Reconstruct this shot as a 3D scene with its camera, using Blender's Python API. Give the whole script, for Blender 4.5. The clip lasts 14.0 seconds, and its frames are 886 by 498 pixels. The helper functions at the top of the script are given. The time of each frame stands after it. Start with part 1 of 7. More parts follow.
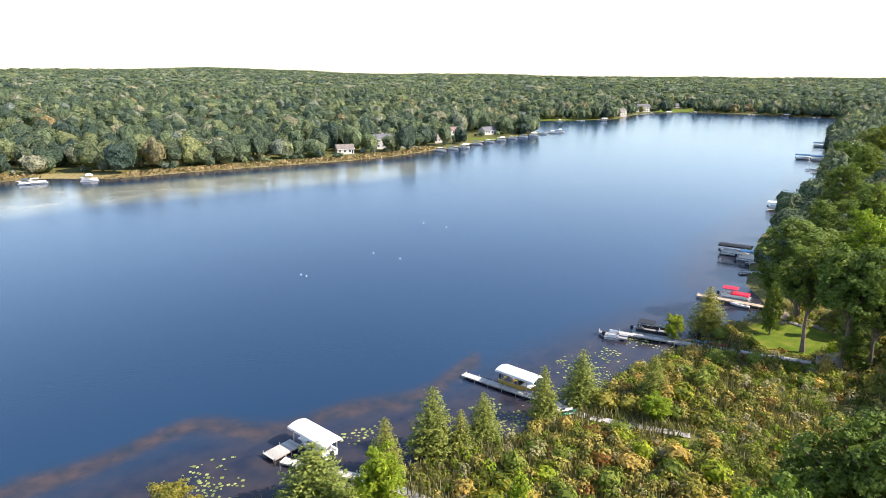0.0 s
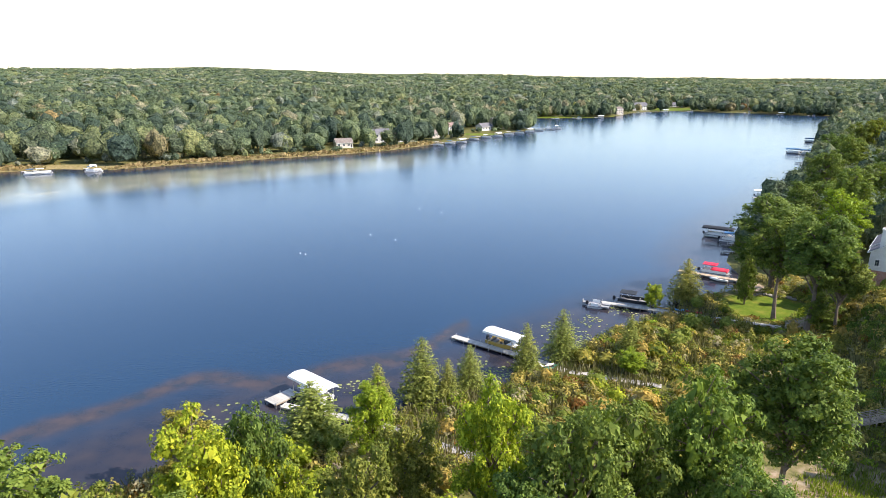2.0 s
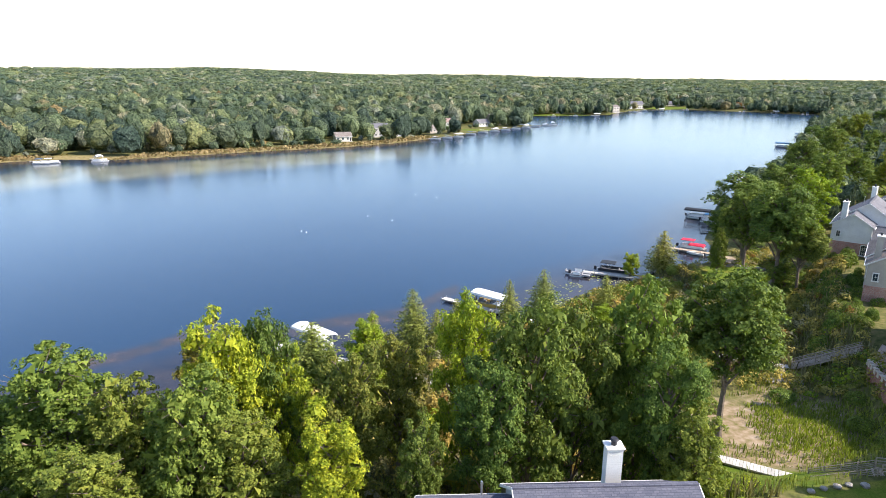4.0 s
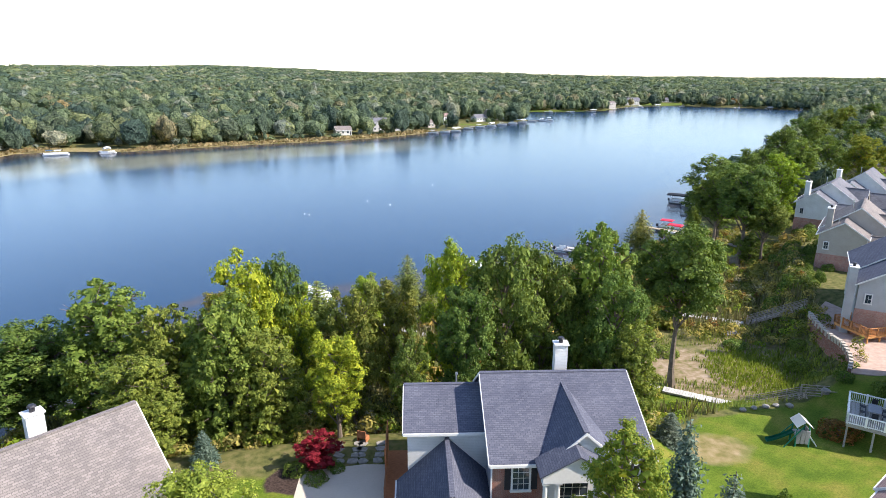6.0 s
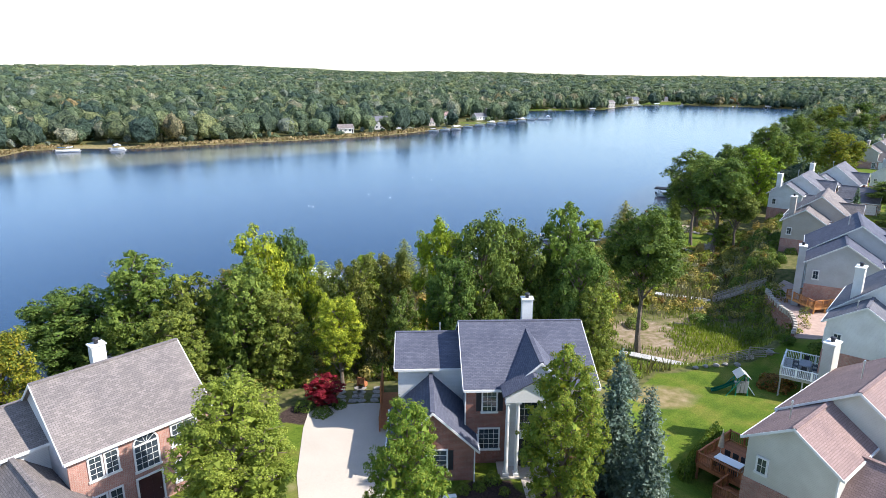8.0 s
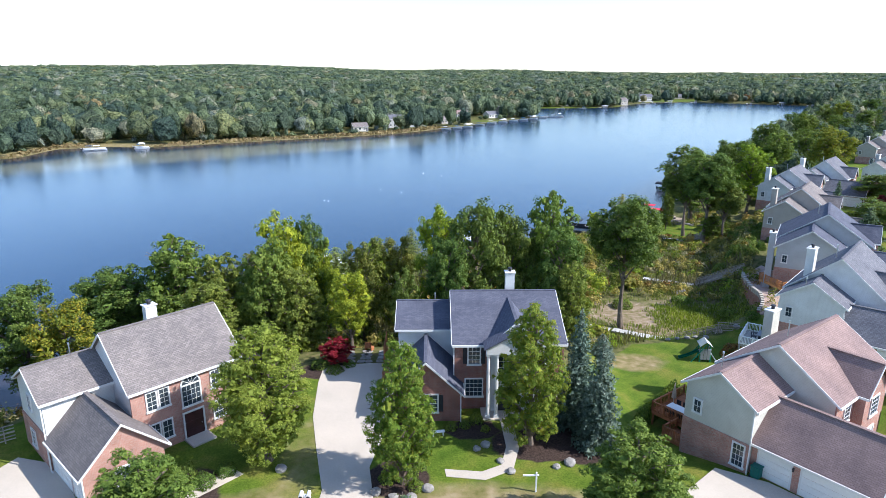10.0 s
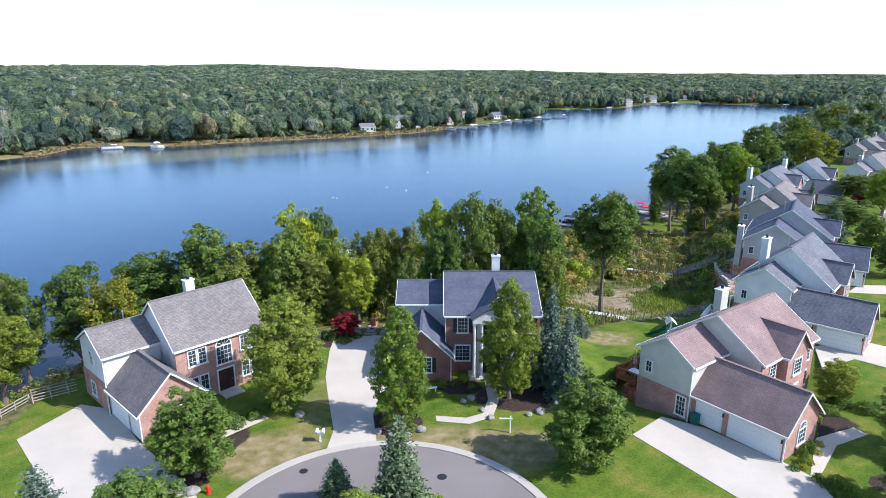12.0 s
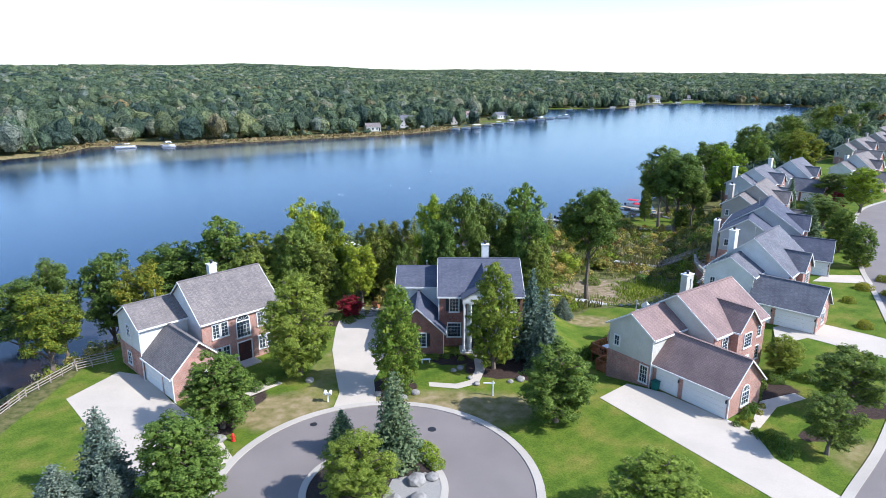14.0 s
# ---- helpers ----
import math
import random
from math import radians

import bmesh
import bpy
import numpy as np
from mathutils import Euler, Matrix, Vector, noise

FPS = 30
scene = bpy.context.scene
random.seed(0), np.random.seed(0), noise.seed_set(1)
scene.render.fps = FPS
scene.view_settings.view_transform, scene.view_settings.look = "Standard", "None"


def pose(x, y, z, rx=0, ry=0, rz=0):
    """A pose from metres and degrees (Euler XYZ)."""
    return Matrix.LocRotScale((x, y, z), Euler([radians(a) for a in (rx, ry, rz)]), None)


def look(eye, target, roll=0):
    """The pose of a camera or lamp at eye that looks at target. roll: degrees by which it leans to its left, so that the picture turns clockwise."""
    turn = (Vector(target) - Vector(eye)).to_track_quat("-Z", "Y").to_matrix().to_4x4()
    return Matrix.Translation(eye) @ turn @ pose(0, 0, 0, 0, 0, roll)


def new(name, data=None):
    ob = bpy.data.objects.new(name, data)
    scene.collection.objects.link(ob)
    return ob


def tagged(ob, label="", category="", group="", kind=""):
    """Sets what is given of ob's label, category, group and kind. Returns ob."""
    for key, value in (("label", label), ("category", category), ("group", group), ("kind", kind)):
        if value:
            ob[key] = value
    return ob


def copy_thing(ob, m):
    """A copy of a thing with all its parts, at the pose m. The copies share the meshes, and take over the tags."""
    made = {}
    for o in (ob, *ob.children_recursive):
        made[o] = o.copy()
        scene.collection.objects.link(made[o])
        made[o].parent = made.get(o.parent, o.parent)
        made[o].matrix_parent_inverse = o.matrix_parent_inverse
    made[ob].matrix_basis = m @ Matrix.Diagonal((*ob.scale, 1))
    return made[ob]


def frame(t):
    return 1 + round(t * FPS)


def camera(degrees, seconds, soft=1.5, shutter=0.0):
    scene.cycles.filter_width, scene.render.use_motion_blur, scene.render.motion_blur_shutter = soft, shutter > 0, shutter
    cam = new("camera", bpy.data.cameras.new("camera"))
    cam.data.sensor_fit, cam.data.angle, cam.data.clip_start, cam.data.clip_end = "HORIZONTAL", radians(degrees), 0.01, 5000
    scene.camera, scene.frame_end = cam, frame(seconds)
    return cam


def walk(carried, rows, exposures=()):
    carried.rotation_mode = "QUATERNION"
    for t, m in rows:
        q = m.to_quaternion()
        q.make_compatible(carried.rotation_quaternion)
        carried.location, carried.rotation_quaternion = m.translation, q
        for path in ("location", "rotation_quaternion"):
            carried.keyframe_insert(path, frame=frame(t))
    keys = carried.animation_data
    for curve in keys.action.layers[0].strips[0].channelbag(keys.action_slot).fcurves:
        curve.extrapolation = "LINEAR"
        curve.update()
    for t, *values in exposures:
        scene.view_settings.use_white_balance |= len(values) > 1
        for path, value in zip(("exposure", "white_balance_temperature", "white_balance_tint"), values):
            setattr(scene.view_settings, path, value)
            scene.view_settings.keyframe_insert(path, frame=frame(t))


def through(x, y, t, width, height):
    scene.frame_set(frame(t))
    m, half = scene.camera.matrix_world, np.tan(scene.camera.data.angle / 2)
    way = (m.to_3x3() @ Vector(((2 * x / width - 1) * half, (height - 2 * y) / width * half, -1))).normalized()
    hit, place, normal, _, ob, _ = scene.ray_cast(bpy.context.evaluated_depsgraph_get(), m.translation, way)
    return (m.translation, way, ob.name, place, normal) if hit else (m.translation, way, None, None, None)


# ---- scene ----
cam = camera(70.0, 14.0, soft=0.7)
PATH = [
    (0, (-3.955, -9.801, 45.297), (-3.875, -7.874, 44.769), 0.1),
    (0.5, (-3.727, -11.176, 44.535), (-3.647, -9.249, 44.007), 0.2),
    (1, (-3.444, -13.023, 43.65), (-3.363, -11.095, 43.123), 0.2),
    (1.5, (-3.159, -15.07, 42.829), (-3.077, -13.142, 42.303), 0.3),
    (2, (-2.843, -17.305, 41.941), (-2.761, -15.377, 41.416), 0.2),
    (2.5, (-2.476, -19.546, 41.092), (-2.394, -17.618, 40.566), 0.3),
    (2.7, (-2.338, -20.476, 40.907), (-2.257, -18.549, 40.378), 0.4),
    (4.8, (-1.638, -31.051, 37.449), (-1.552, -29.121, 36.931), 0.3),
    (5, (-1.606, -32.006, 37.392), (-1.518, -30.078, 36.866), 0.4),
    (5.5, (-1.239, -34.941, 37.008), (-1.153, -33.014, 36.48), 0.3),
    (6, (-0.912, -37.93, 36.774), (-0.827, -36.003, 36.247), 0.3),
    (6.5, (-0.667, -40.726, 36.764), (-0.581, -38.8, 36.235), 0.3),
    (7, (-0.369, -43.244, 36.738), (-0.285, -41.318, 36.209), 0.3),
    (7.5, (-0.137, -45.473, 36.733), (-0.055, -43.547, 36.203), 0.4),
    (8, (0.17, -47.73, 36.713), (0.248, -45.802, 36.184), 0.3),
    (8.2, (0.433, -48.682, 36.717), (0.506, -46.754, 36.189), 0.2),
    (10.3, (2.089, -59.14, 37.521), (2.111, -57.213, 36.986), 0.1),
    (10.5, (2.167, -60.236, 37.544), (2.184, -58.308, 37.013), 0.2),
    (11, (2.535, -62.848, 37.852), (2.546, -60.92, 37.321), 0.2),
    (11.5, (2.939, -65.532, 38.235), (2.947, -63.605, 37.702), 0.1),
    (12, (3.266, -67.999, 38.651), (3.274, -66.072, 38.117), 0.1),
    (12.5, (3.666, -70.497, 39.009), (3.671, -68.569, 38.475), 0.1),
    (13, (3.985, -72.774, 39.227), (3.987, -70.847, 38.692), 0.1),
    (13.5, (4.419, -74.865, 39.278), (4.415, -72.938, 38.742), 0.0),
    (14, (4.723, -76.849, 39.676), (4.713, -74.923, 39.14), 0.1),
]
walk(cam, [(t, look(eye, target, roll)) for t, eye, target, roll in PATH], ((0, 1.28, 6950, 15), (2.7, 1.28, 6850, 15), (8, 1.1, 6100, 14), (11, 0.92, 5650, 13), (14, 0.89, 5550, 13)))

# ---------------------------------------------------------------- light
SUN = Vector((0.92, -0.28, 0.84)).normalized()      # towards the sun
world = bpy.data.worlds.new("sky")
scene.world = world
world.use_nodes = True
wn = world.node_tree.nodes
sky = wn.new("ShaderNodeTexSky")
sky.sky_type, sky.sun_disc = "NISHITA", False
sky.sun_elevation = math.asin(SUN.z)
sky.sun_rotation = math.atan2(SUN.x, SUN.y)
sky.altitude, sky.air_density, sky.dust_density, sky.ozone_density = 300, 1.0, 0.6, 1.6
wn["Background"].inputs[1].default_value = 0.15
world.node_tree.links.new(sky.outputs[0], wn["Background"].inputs[0])
sun_lamp = new("sun", bpy.data.lights.new("sun", "SUN"))
sun_lamp.data.energy, sun_lamp.data.angle, sun_lamp.data.color = 4.2, radians(0.6), (1.0, 0.94, 0.83)
sun_lamp.matrix_world = look(SUN * 100, (0, 0, 0))

# ---------------------------------------------------------------- materials
def shader(name, rough=0.8, metal=0.0, spec=0.3):
    m = bpy.data.materials.new(name)
    m.use_nodes = True
    n, l = m.node_tree.nodes, m.node_tree.links
    b = n["Principled BSDF"]
    b.inputs["Roughness"].default_value, b.inputs["Metallic"].default_value = rough, metal
    b.inputs["Specular IOR Level"].default_value = spec
    return m, n, l, b


def ramp(n, l, fac, stops):
    r = n.new("ShaderNodeValToRGB")
    while len(r.color_ramp.elements) < len(stops):
        r.color_ramp.elements.new(0.5)
    for e, (p, c) in zip(r.color_ramp.elements, stops):
        e.position, e.color = p, (*c, 1)
    l.new(fac, r.inputs[0])
    return r.outputs[0]


def noise_tex(n, l, scale, detail=4, coord="Object", stretch=None):
    tc = n.new("ShaderNodeTexCoord")
    t = n.new("ShaderNodeTexNoise")
    t.inputs["Scale"].default_value, t.inputs["Detail"].default_value = scale, detail
    src = tc.outputs[coord]
    if stretch:
        mp = n.new("ShaderNodeMapping")
        mp.inputs["Scale"].default_value = stretch
        l.new(src, mp.inputs[0])
        src = mp.outputs[0]
    l.new(src, t.inputs["Vector"])
    return t.outputs["Fac"]


def mix(n, l, fac, a, b, mode="MIX"):
    m = n.new("ShaderNodeMix")
    m.data_type, m.blend_type = "RGBA", mode
    for s, v in ((m.inputs[0], fac), (m.inputs[6], a), (m.inputs[7], b)):
        if isinstance(v, (int, float)):
            s.default_value = v
        elif isinstance(v, tuple):
            s.default_value = (*v, 1)
        else:
            l.new(v, s)
    return m.outputs[2]


def bump(n, l, b, height, strength, distance=0.05):
    k = n.new("ShaderNodeBump")
    k.inputs["Strength"].default_value, k.inputs["Distance"].default_value = strength, distance
    l.new(height, k.inputs["Height"])
    l.new(k.outputs[0], b.inputs["Normal"])


def math_node(n, l, op, a, b):
    m = n.new("ShaderNodeMath")
    m.operation = op
    for s, v in zip(m.inputs, (a, b)):
        if isinstance(v, (int, float)):
            s.default_value = v
        else:
            l.new(v, s)
    return m.outputs[0]


def plain(name, colour, rough=0.6, metal=0.0, vary=0.12, scale=6.0, bumpy=0.1, spec=0.3):
    """A painted or cast surface with grain at two scales."""
    m, n, l, b = shader(name, rough, metal, spec)
    dark = tuple(c * (1 - vary) for c in colour)
    lite = tuple(min(1, c * (1 + vary)) for c in colour)
    a = ramp(n, l, noise_tex(n, l, scale, 5), ((0.3, dark), (0.7, lite)))
    f = noise_tex(n, l, scale * 9, 3)
    l.new(mix(n, l, math_node(n, l, "MULTIPLY", f, 0.4), a, dark), b.inputs["Base Color"])
    bump(n, l, b, f, bumpy, 0.01)
    return m


def foliage(name, dark, mid, lite, through=0.3, by_tree=False):
    """Leaves: every leaf clump has its own shade, every tree its own cast, some light passes through."""
    m, n, l, b = shader(name, 0.6, 0, 0.12)
    geo = n.new("ShaderNodeNewGeometry")
    info = n.new("ShaderNodeObjectInfo")
    c = ramp(n, l, geo.outputs["Random Per Island"], ((0.0, dark), (0.55, mid), (1.0, lite)))
    big = ramp(n, l, noise_tex(n, l, 0.35, 2), ((0.35, (0.72, 0.78, 0.7)), (0.65, (1.15, 1.1, 1.0))))
    c = mix(n, l, 0.8, c, big, "MULTIPLY")
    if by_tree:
        # Shade between leaf tufts put into the colour: dark, cool bump hollows, bright crests
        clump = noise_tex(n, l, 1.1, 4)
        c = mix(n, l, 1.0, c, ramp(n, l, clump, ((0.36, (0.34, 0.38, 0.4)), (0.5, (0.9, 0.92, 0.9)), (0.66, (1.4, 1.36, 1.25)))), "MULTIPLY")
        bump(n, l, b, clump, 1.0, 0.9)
        cast = ramp(n, l, mask(n, "tree"), ((0.0, (0.62, 0.74, 0.80)), (0.5, (0.95, 1.0, 0.92)), (1.0, (1.38, 1.24, 0.98))))
    else:
        cast = ramp(n, l, info.outputs["Random"], ((0.0, (0.82, 0.94, 0.85)), (1.0, (1.18, 1.06, 0.92))))
    c = mix(n, l, 1.0, c, cast, "MULTIPLY")
    l.new(c, b.inputs["Base Color"])
    t = n.new("ShaderNodeBsdfTranslucent")
    l.new(mix(n, l, 1.0, c, (1.25, 1.3, 0.6), "MULTIPLY"), t.inputs[0])
    s = n.new("ShaderNodeMixShader")
    s.inputs[0].default_value = through
    l.new(b.outputs[0], s.inputs[1])
    l.new(t.outputs[0], s.inputs[2])
    l.new(s.outputs[0], n["Material Output"].inputs[0])
    return m


def mask(n, key):
    a = n.new("ShaderNodeAttribute")
    a.attribute_name = key
    return a.outputs["Fac"]


LEAF = {
    "oak": foliage("oak_leaves", (0.072, 0.108, 0.028), (0.123, 0.171, 0.041), (0.196, 0.248, 0.061)),
    "maple": foliage("maple_leaves", (0.087, 0.127, 0.027), (0.153, 0.201, 0.043), (0.232, 0.277, 0.064)),
    "ash": foliage("ash_leaves", (0.103, 0.150, 0.024), (0.178, 0.240, 0.038), (0.300, 0.290, 0.046)),
    "birch": foliage("birch_leaves", (0.123, 0.167, 0.028), (0.203, 0.262, 0.048), (0.290, 0.348, 0.070)),
    "lime": foliage("lime_leaves", (0.126, 0.184, 0.021), (0.240, 0.306, 0.031), (0.386, 0.415, 0.043)),
    "olive": foliage("olive_leaves", (0.108, 0.117, 0.026), (0.192, 0.196, 0.046), (0.290, 0.254, 0.062)),
    "autumn": foliage("autumn_leaves", (0.084, 0.120, 0.022), (0.179, 0.217, 0.032), (0.318, 0.271, 0.032)),
    "rust": foliage("rust_leaves", (0.13, 0.065, 0.022), (0.23, 0.11, 0.035), (0.32, 0.17, 0.05)),
    "red": foliage("red_maple_leaves", (0.10, 0.008, 0.018), (0.22, 0.016, 0.035), (0.34, 0.04, 0.06)),
    "bspruce": foliage("blue_spruce_needles", (0.060, 0.089, 0.078), (0.114, 0.155, 0.143), (0.189, 0.240, 0.224), through=0.15),
    "spruce": foliage("spruce_needles", (0.054, 0.092, 0.052), (0.106, 0.156, 0.093), (0.170, 0.225, 0.135), through=0.15),
    "cypress": foliage("tamarack_needles", (0.136, 0.158, 0.043), (0.224, 0.244, 0.068), (0.334, 0.336, 0.103), through=0.3),
    "grey": foliage("grey_leaves", (0.224, 0.190, 0.130), (0.347, 0.286, 0.199), (0.490, 0.381, 0.275)),
    "brush": foliage("brush_leaves", (0.217, 0.175, 0.056), (0.369, 0.287, 0.092), (0.564, 0.394, 0.134)),
    "reed": foliage("reed_blades", (0.123, 0.098, 0.061), (0.209, 0.171, 0.101), (0.294, 0.250, 0.162)),
    "hedge": foliage("hedge_leaves", (0.066, 0.108, 0.025), (0.119, 0.171, 0.038), (0.185, 0.246, 0.055)),
    "chartreuse": foliage("chartreuse_leaves", (0.14, 0.15, 0.016), (0.25, 0.25, 0.028), (0.36, 0.34, 0.04)),
    # Distance haze put into the woodland greens: greyed, with blue raised
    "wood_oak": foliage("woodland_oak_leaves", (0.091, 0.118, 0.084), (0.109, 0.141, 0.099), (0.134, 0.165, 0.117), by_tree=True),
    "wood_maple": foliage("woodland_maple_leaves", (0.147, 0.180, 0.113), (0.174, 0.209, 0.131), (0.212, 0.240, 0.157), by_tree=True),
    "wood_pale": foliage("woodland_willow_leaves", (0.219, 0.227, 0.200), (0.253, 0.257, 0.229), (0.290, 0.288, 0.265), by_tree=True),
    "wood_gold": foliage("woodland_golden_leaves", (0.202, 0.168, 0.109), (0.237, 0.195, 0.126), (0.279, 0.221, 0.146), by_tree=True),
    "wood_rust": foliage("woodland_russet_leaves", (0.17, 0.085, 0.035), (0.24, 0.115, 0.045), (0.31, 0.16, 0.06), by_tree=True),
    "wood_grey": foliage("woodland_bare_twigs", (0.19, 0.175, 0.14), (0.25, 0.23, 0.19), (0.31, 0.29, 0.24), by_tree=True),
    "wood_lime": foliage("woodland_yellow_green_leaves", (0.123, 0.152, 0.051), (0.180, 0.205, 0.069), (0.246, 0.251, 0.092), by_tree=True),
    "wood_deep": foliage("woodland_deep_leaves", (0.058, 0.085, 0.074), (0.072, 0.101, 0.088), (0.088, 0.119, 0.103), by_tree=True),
}
BARK = plain("bark", (0.16, 0.125, 0.095), 0.9, vary=0.35, scale=5, bumpy=0.6)


def brickwork(name, c1, c2, mortar):
    m, n, l, b = shader(name, 0.85)
    tc = n.new("ShaderNodeTexCoord")
    mp = n.new("ShaderNodeMapping")
    l.new(tc.outputs["UV"], mp.inputs[0])
    t = n.new("ShaderNodeTexBrick")
    t.inputs["Scale"].default_value = 1.0
    t.inputs["Brick Width"].default_value, t.inputs["Row Height"].default_value = 0.22, 0.075
    t.inputs["Mortar Size"].default_value = 0.008
    for k, c in (("Color1", c1), ("Color2", c2), ("Mortar", mortar)):
        t.inputs[k].default_value = (*c, 1)
    l.new(mp.outputs[0], t.inputs["Vector"])
    st = ramp(n, l, noise_tex(n, l, 0.9, 5), ((0.3, (0.75, 0.75, 0.75)), (0.7, (1.12, 1.1, 1.08))))
    l.new(mix(n, l, 1.0, t.outputs[0], st, "MULTIPLY"), b.inputs["Base Color"])
    bump(n, l, b, t.outputs["Fac"], -0.5, 0.01)
    return m


def siding(name, colour):
    """Lapped boards, 12 cm to the weather."""
    m, n, l, b = shader(name, 0.6)
    tc = n.new("ShaderNodeTexCoord")
    sp = n.new("ShaderNodeSeparateXYZ")
    l.new(tc.outputs["UV"], sp.inputs[0])
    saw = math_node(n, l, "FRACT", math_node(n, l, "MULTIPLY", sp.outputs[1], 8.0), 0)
    # Shade at each lap put into the colour, darkest in the bump's crease
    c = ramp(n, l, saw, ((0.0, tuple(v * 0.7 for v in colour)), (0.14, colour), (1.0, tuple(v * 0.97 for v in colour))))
    dirt = ramp(n, l, noise_tex(n, l, 0.7, 5), ((0.3, (0.88, 0.87, 0.85)), (0.7, (1.03, 1.03, 1.03))))
    l.new(mix(n, l, 1.0, c, dirt, "MULTIPLY"), b.inputs["Base Color"])
    bump(n, l, b, saw, 0.4, 0.02)
    return m


def shingles(name, c1, c2):
    """Asphalt shingles: courses 14 cm high, tabs of uneven shade, streaks of weather."""
    m, n, l, b = shader(name, 0.9, 0, 0.2)
    tc = n.new("ShaderNodeTexCoord")
    t = n.new("ShaderNodeTexBrick")
    t.inputs["Scale"].default_value = 1.0
    t.inputs["Brick Width"].default_value, t.inputs["Row Height"].default_value = 0.33, 0.16
    t.inputs["Mortar Size"].default_value, t.inputs["Bias"].default_value = 0.014, -0.1
    for k, c in (("Color1", c1), ("Color2", c2), ("Mortar", tuple(v * 0.68 for v in c1))):
        t.inputs[k].default_value = (*c, 1)
    l.new(tc.outputs["UV"], t.inputs["Vector"])
    st = ramp(n, l, noise_tex(n, l, 0.5, 6), ((0.3, (0.82, 0.82, 0.84)), (0.7, (1.12, 1.1, 1.08))))
    gr = ramp(n, l, noise_tex(n, l, 30, 3), ((0.3, (0.8, 0.8, 0.8)), (0.7, (1.15, 1.15, 1.15))))
    c = mix(n, l, 1.0, mix(n, l, 1.0, t.outputs[0], st, "MULTIPLY"), gr, "MULTIPLY")
    l.new(c, b.inputs["Base Color"])
    bump(n, l, b, t.outputs["Fac"], -0.5, 0.015)
    return m


def timber(name, colour, rough=0.75):
    m, n, l, b = shader(name, rough)
    g = noise_tex(n, l, 3.0, 6, stretch=(1, 8, 8))
    info = n.new("ShaderNodeObjectInfo")
    geo = n.new("ShaderNodeNewGeometry")
    c = ramp(n, l, g, ((0.3, tuple(v * 0.65 for v in colour)), (0.7, tuple(min(1, v * 1.2) for v in colour))))
    v = ramp(n, l, math_node(n, l, "FRACT", math_node(n, l, "ADD", info.outputs["Random"], geo.outputs["Random Per Island"]), 0),
             ((0, (0.8, 0.8, 0.8)), (1, (1.15, 1.15, 1.15))))
    l.new(mix(n, l, 1.0, c, v, "MULTIPLY"), b.inputs["Base Color"])
    bump(n, l, b, g, 0.3, 0.01)
    return m


def glass_pane(name):
    m, n, l, b = shader(name, 0.06, 0, 0.8)
    l.new(ramp(n, l, noise_tex(n, l, 0.8, 2), ((0.3, (0.02, 0.03, 0.04)), (0.7, (0.06, 0.075, 0.09)))), b.inputs["Base Color"])
    return m


def concrete(name, colour):
    m, n, l, b = shader(name, 0.85)
    a = ramp(n, l, noise_tex(n, l, 0.25, 6), ((0.3, tuple(v * 0.85 for v in colour)), (0.7, colour)))
    f = ramp(n, l, noise_tex(n, l, 14, 4), ((0.3, (0.9, 0.9, 0.9)), (0.7, (1.06, 1.06, 1.06))))
    l.new(mix(n, l, 1.0, a, f, "MULTIPLY"), b.inputs["Base Color"])
    bump(n, l, b, noise_tex(n, l, 40, 3), 0.15, 0.01)
    return m


BRICK_RED = brickwork("red_brick", (0.20, 0.075, 0.055), (0.27, 0.10, 0.07), (0.30, 0.24, 0.2))
BRICK_PINK = brickwork("pink_brick", (0.33, 0.15, 0.11), (0.42, 0.21, 0.16), (0.42, 0.36, 0.31))
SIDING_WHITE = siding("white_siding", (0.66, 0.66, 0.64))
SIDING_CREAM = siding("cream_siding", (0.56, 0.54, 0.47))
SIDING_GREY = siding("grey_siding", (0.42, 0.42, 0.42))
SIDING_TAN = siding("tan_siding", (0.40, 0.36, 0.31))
ROOF_SLATE = shingles("slate_blue_shingles", (0.085, 0.09, 0.12), (0.12, 0.125, 0.155))
ROOF_TAUPE = shingles("taupe_shingles", (0.17, 0.15, 0.14), (0.24, 0.21, 0.195))
ROOF_ROSE = shingles("rose_brown_shingles", (0.240, 0.168, 0.150), (0.285, 0.202, 0.182))
ROOF_GREY = shingles("grey_shingles", (0.13, 0.13, 0.145), (0.18, 0.18, 0.20))
TRIM = plain("white_trim", (0.66, 0.65, 0.62), 0.5, vary=0.05)
GARAGE = plain("garage_door_paint", (0.72, 0.72, 0.69), 0.5, vary=0.05)
SHUTTER = plain("black_shutter", (0.025, 0.025, 0.03), 0.5)
GLASS = glass_pane("window_glass")
CONCRETE = concrete("pale_concrete", (0.52, 0.45, 0.365))
KERB = concrete("kerb_concrete", (0.45, 0.40, 0.335))
ROADSTUFF = concrete("worn_asphalt", (0.215, 0.185, 0.168))
DECK_GREY = timber("weathered_boards", (0.38, 0.36, 0.33))
DECK_PALE = timber("pale_boards", (0.46, 0.44, 0.40))
DECK_RED = timber("redwood_boards", (0.36, 0.14, 0.06))
RAIL_GREY = timber("grey_rail_timber", (0.36, 0.30, 0.24))
STONE = plain("fieldstone", (0.27, 0.25, 0.225), 0.9, vary=0.3, scale=3, bumpy=0.5)
MULCH = plain("dark_mulch", (0.045, 0.032, 0.026), 0.95, vary=0.5, scale=7, bumpy=0.9)
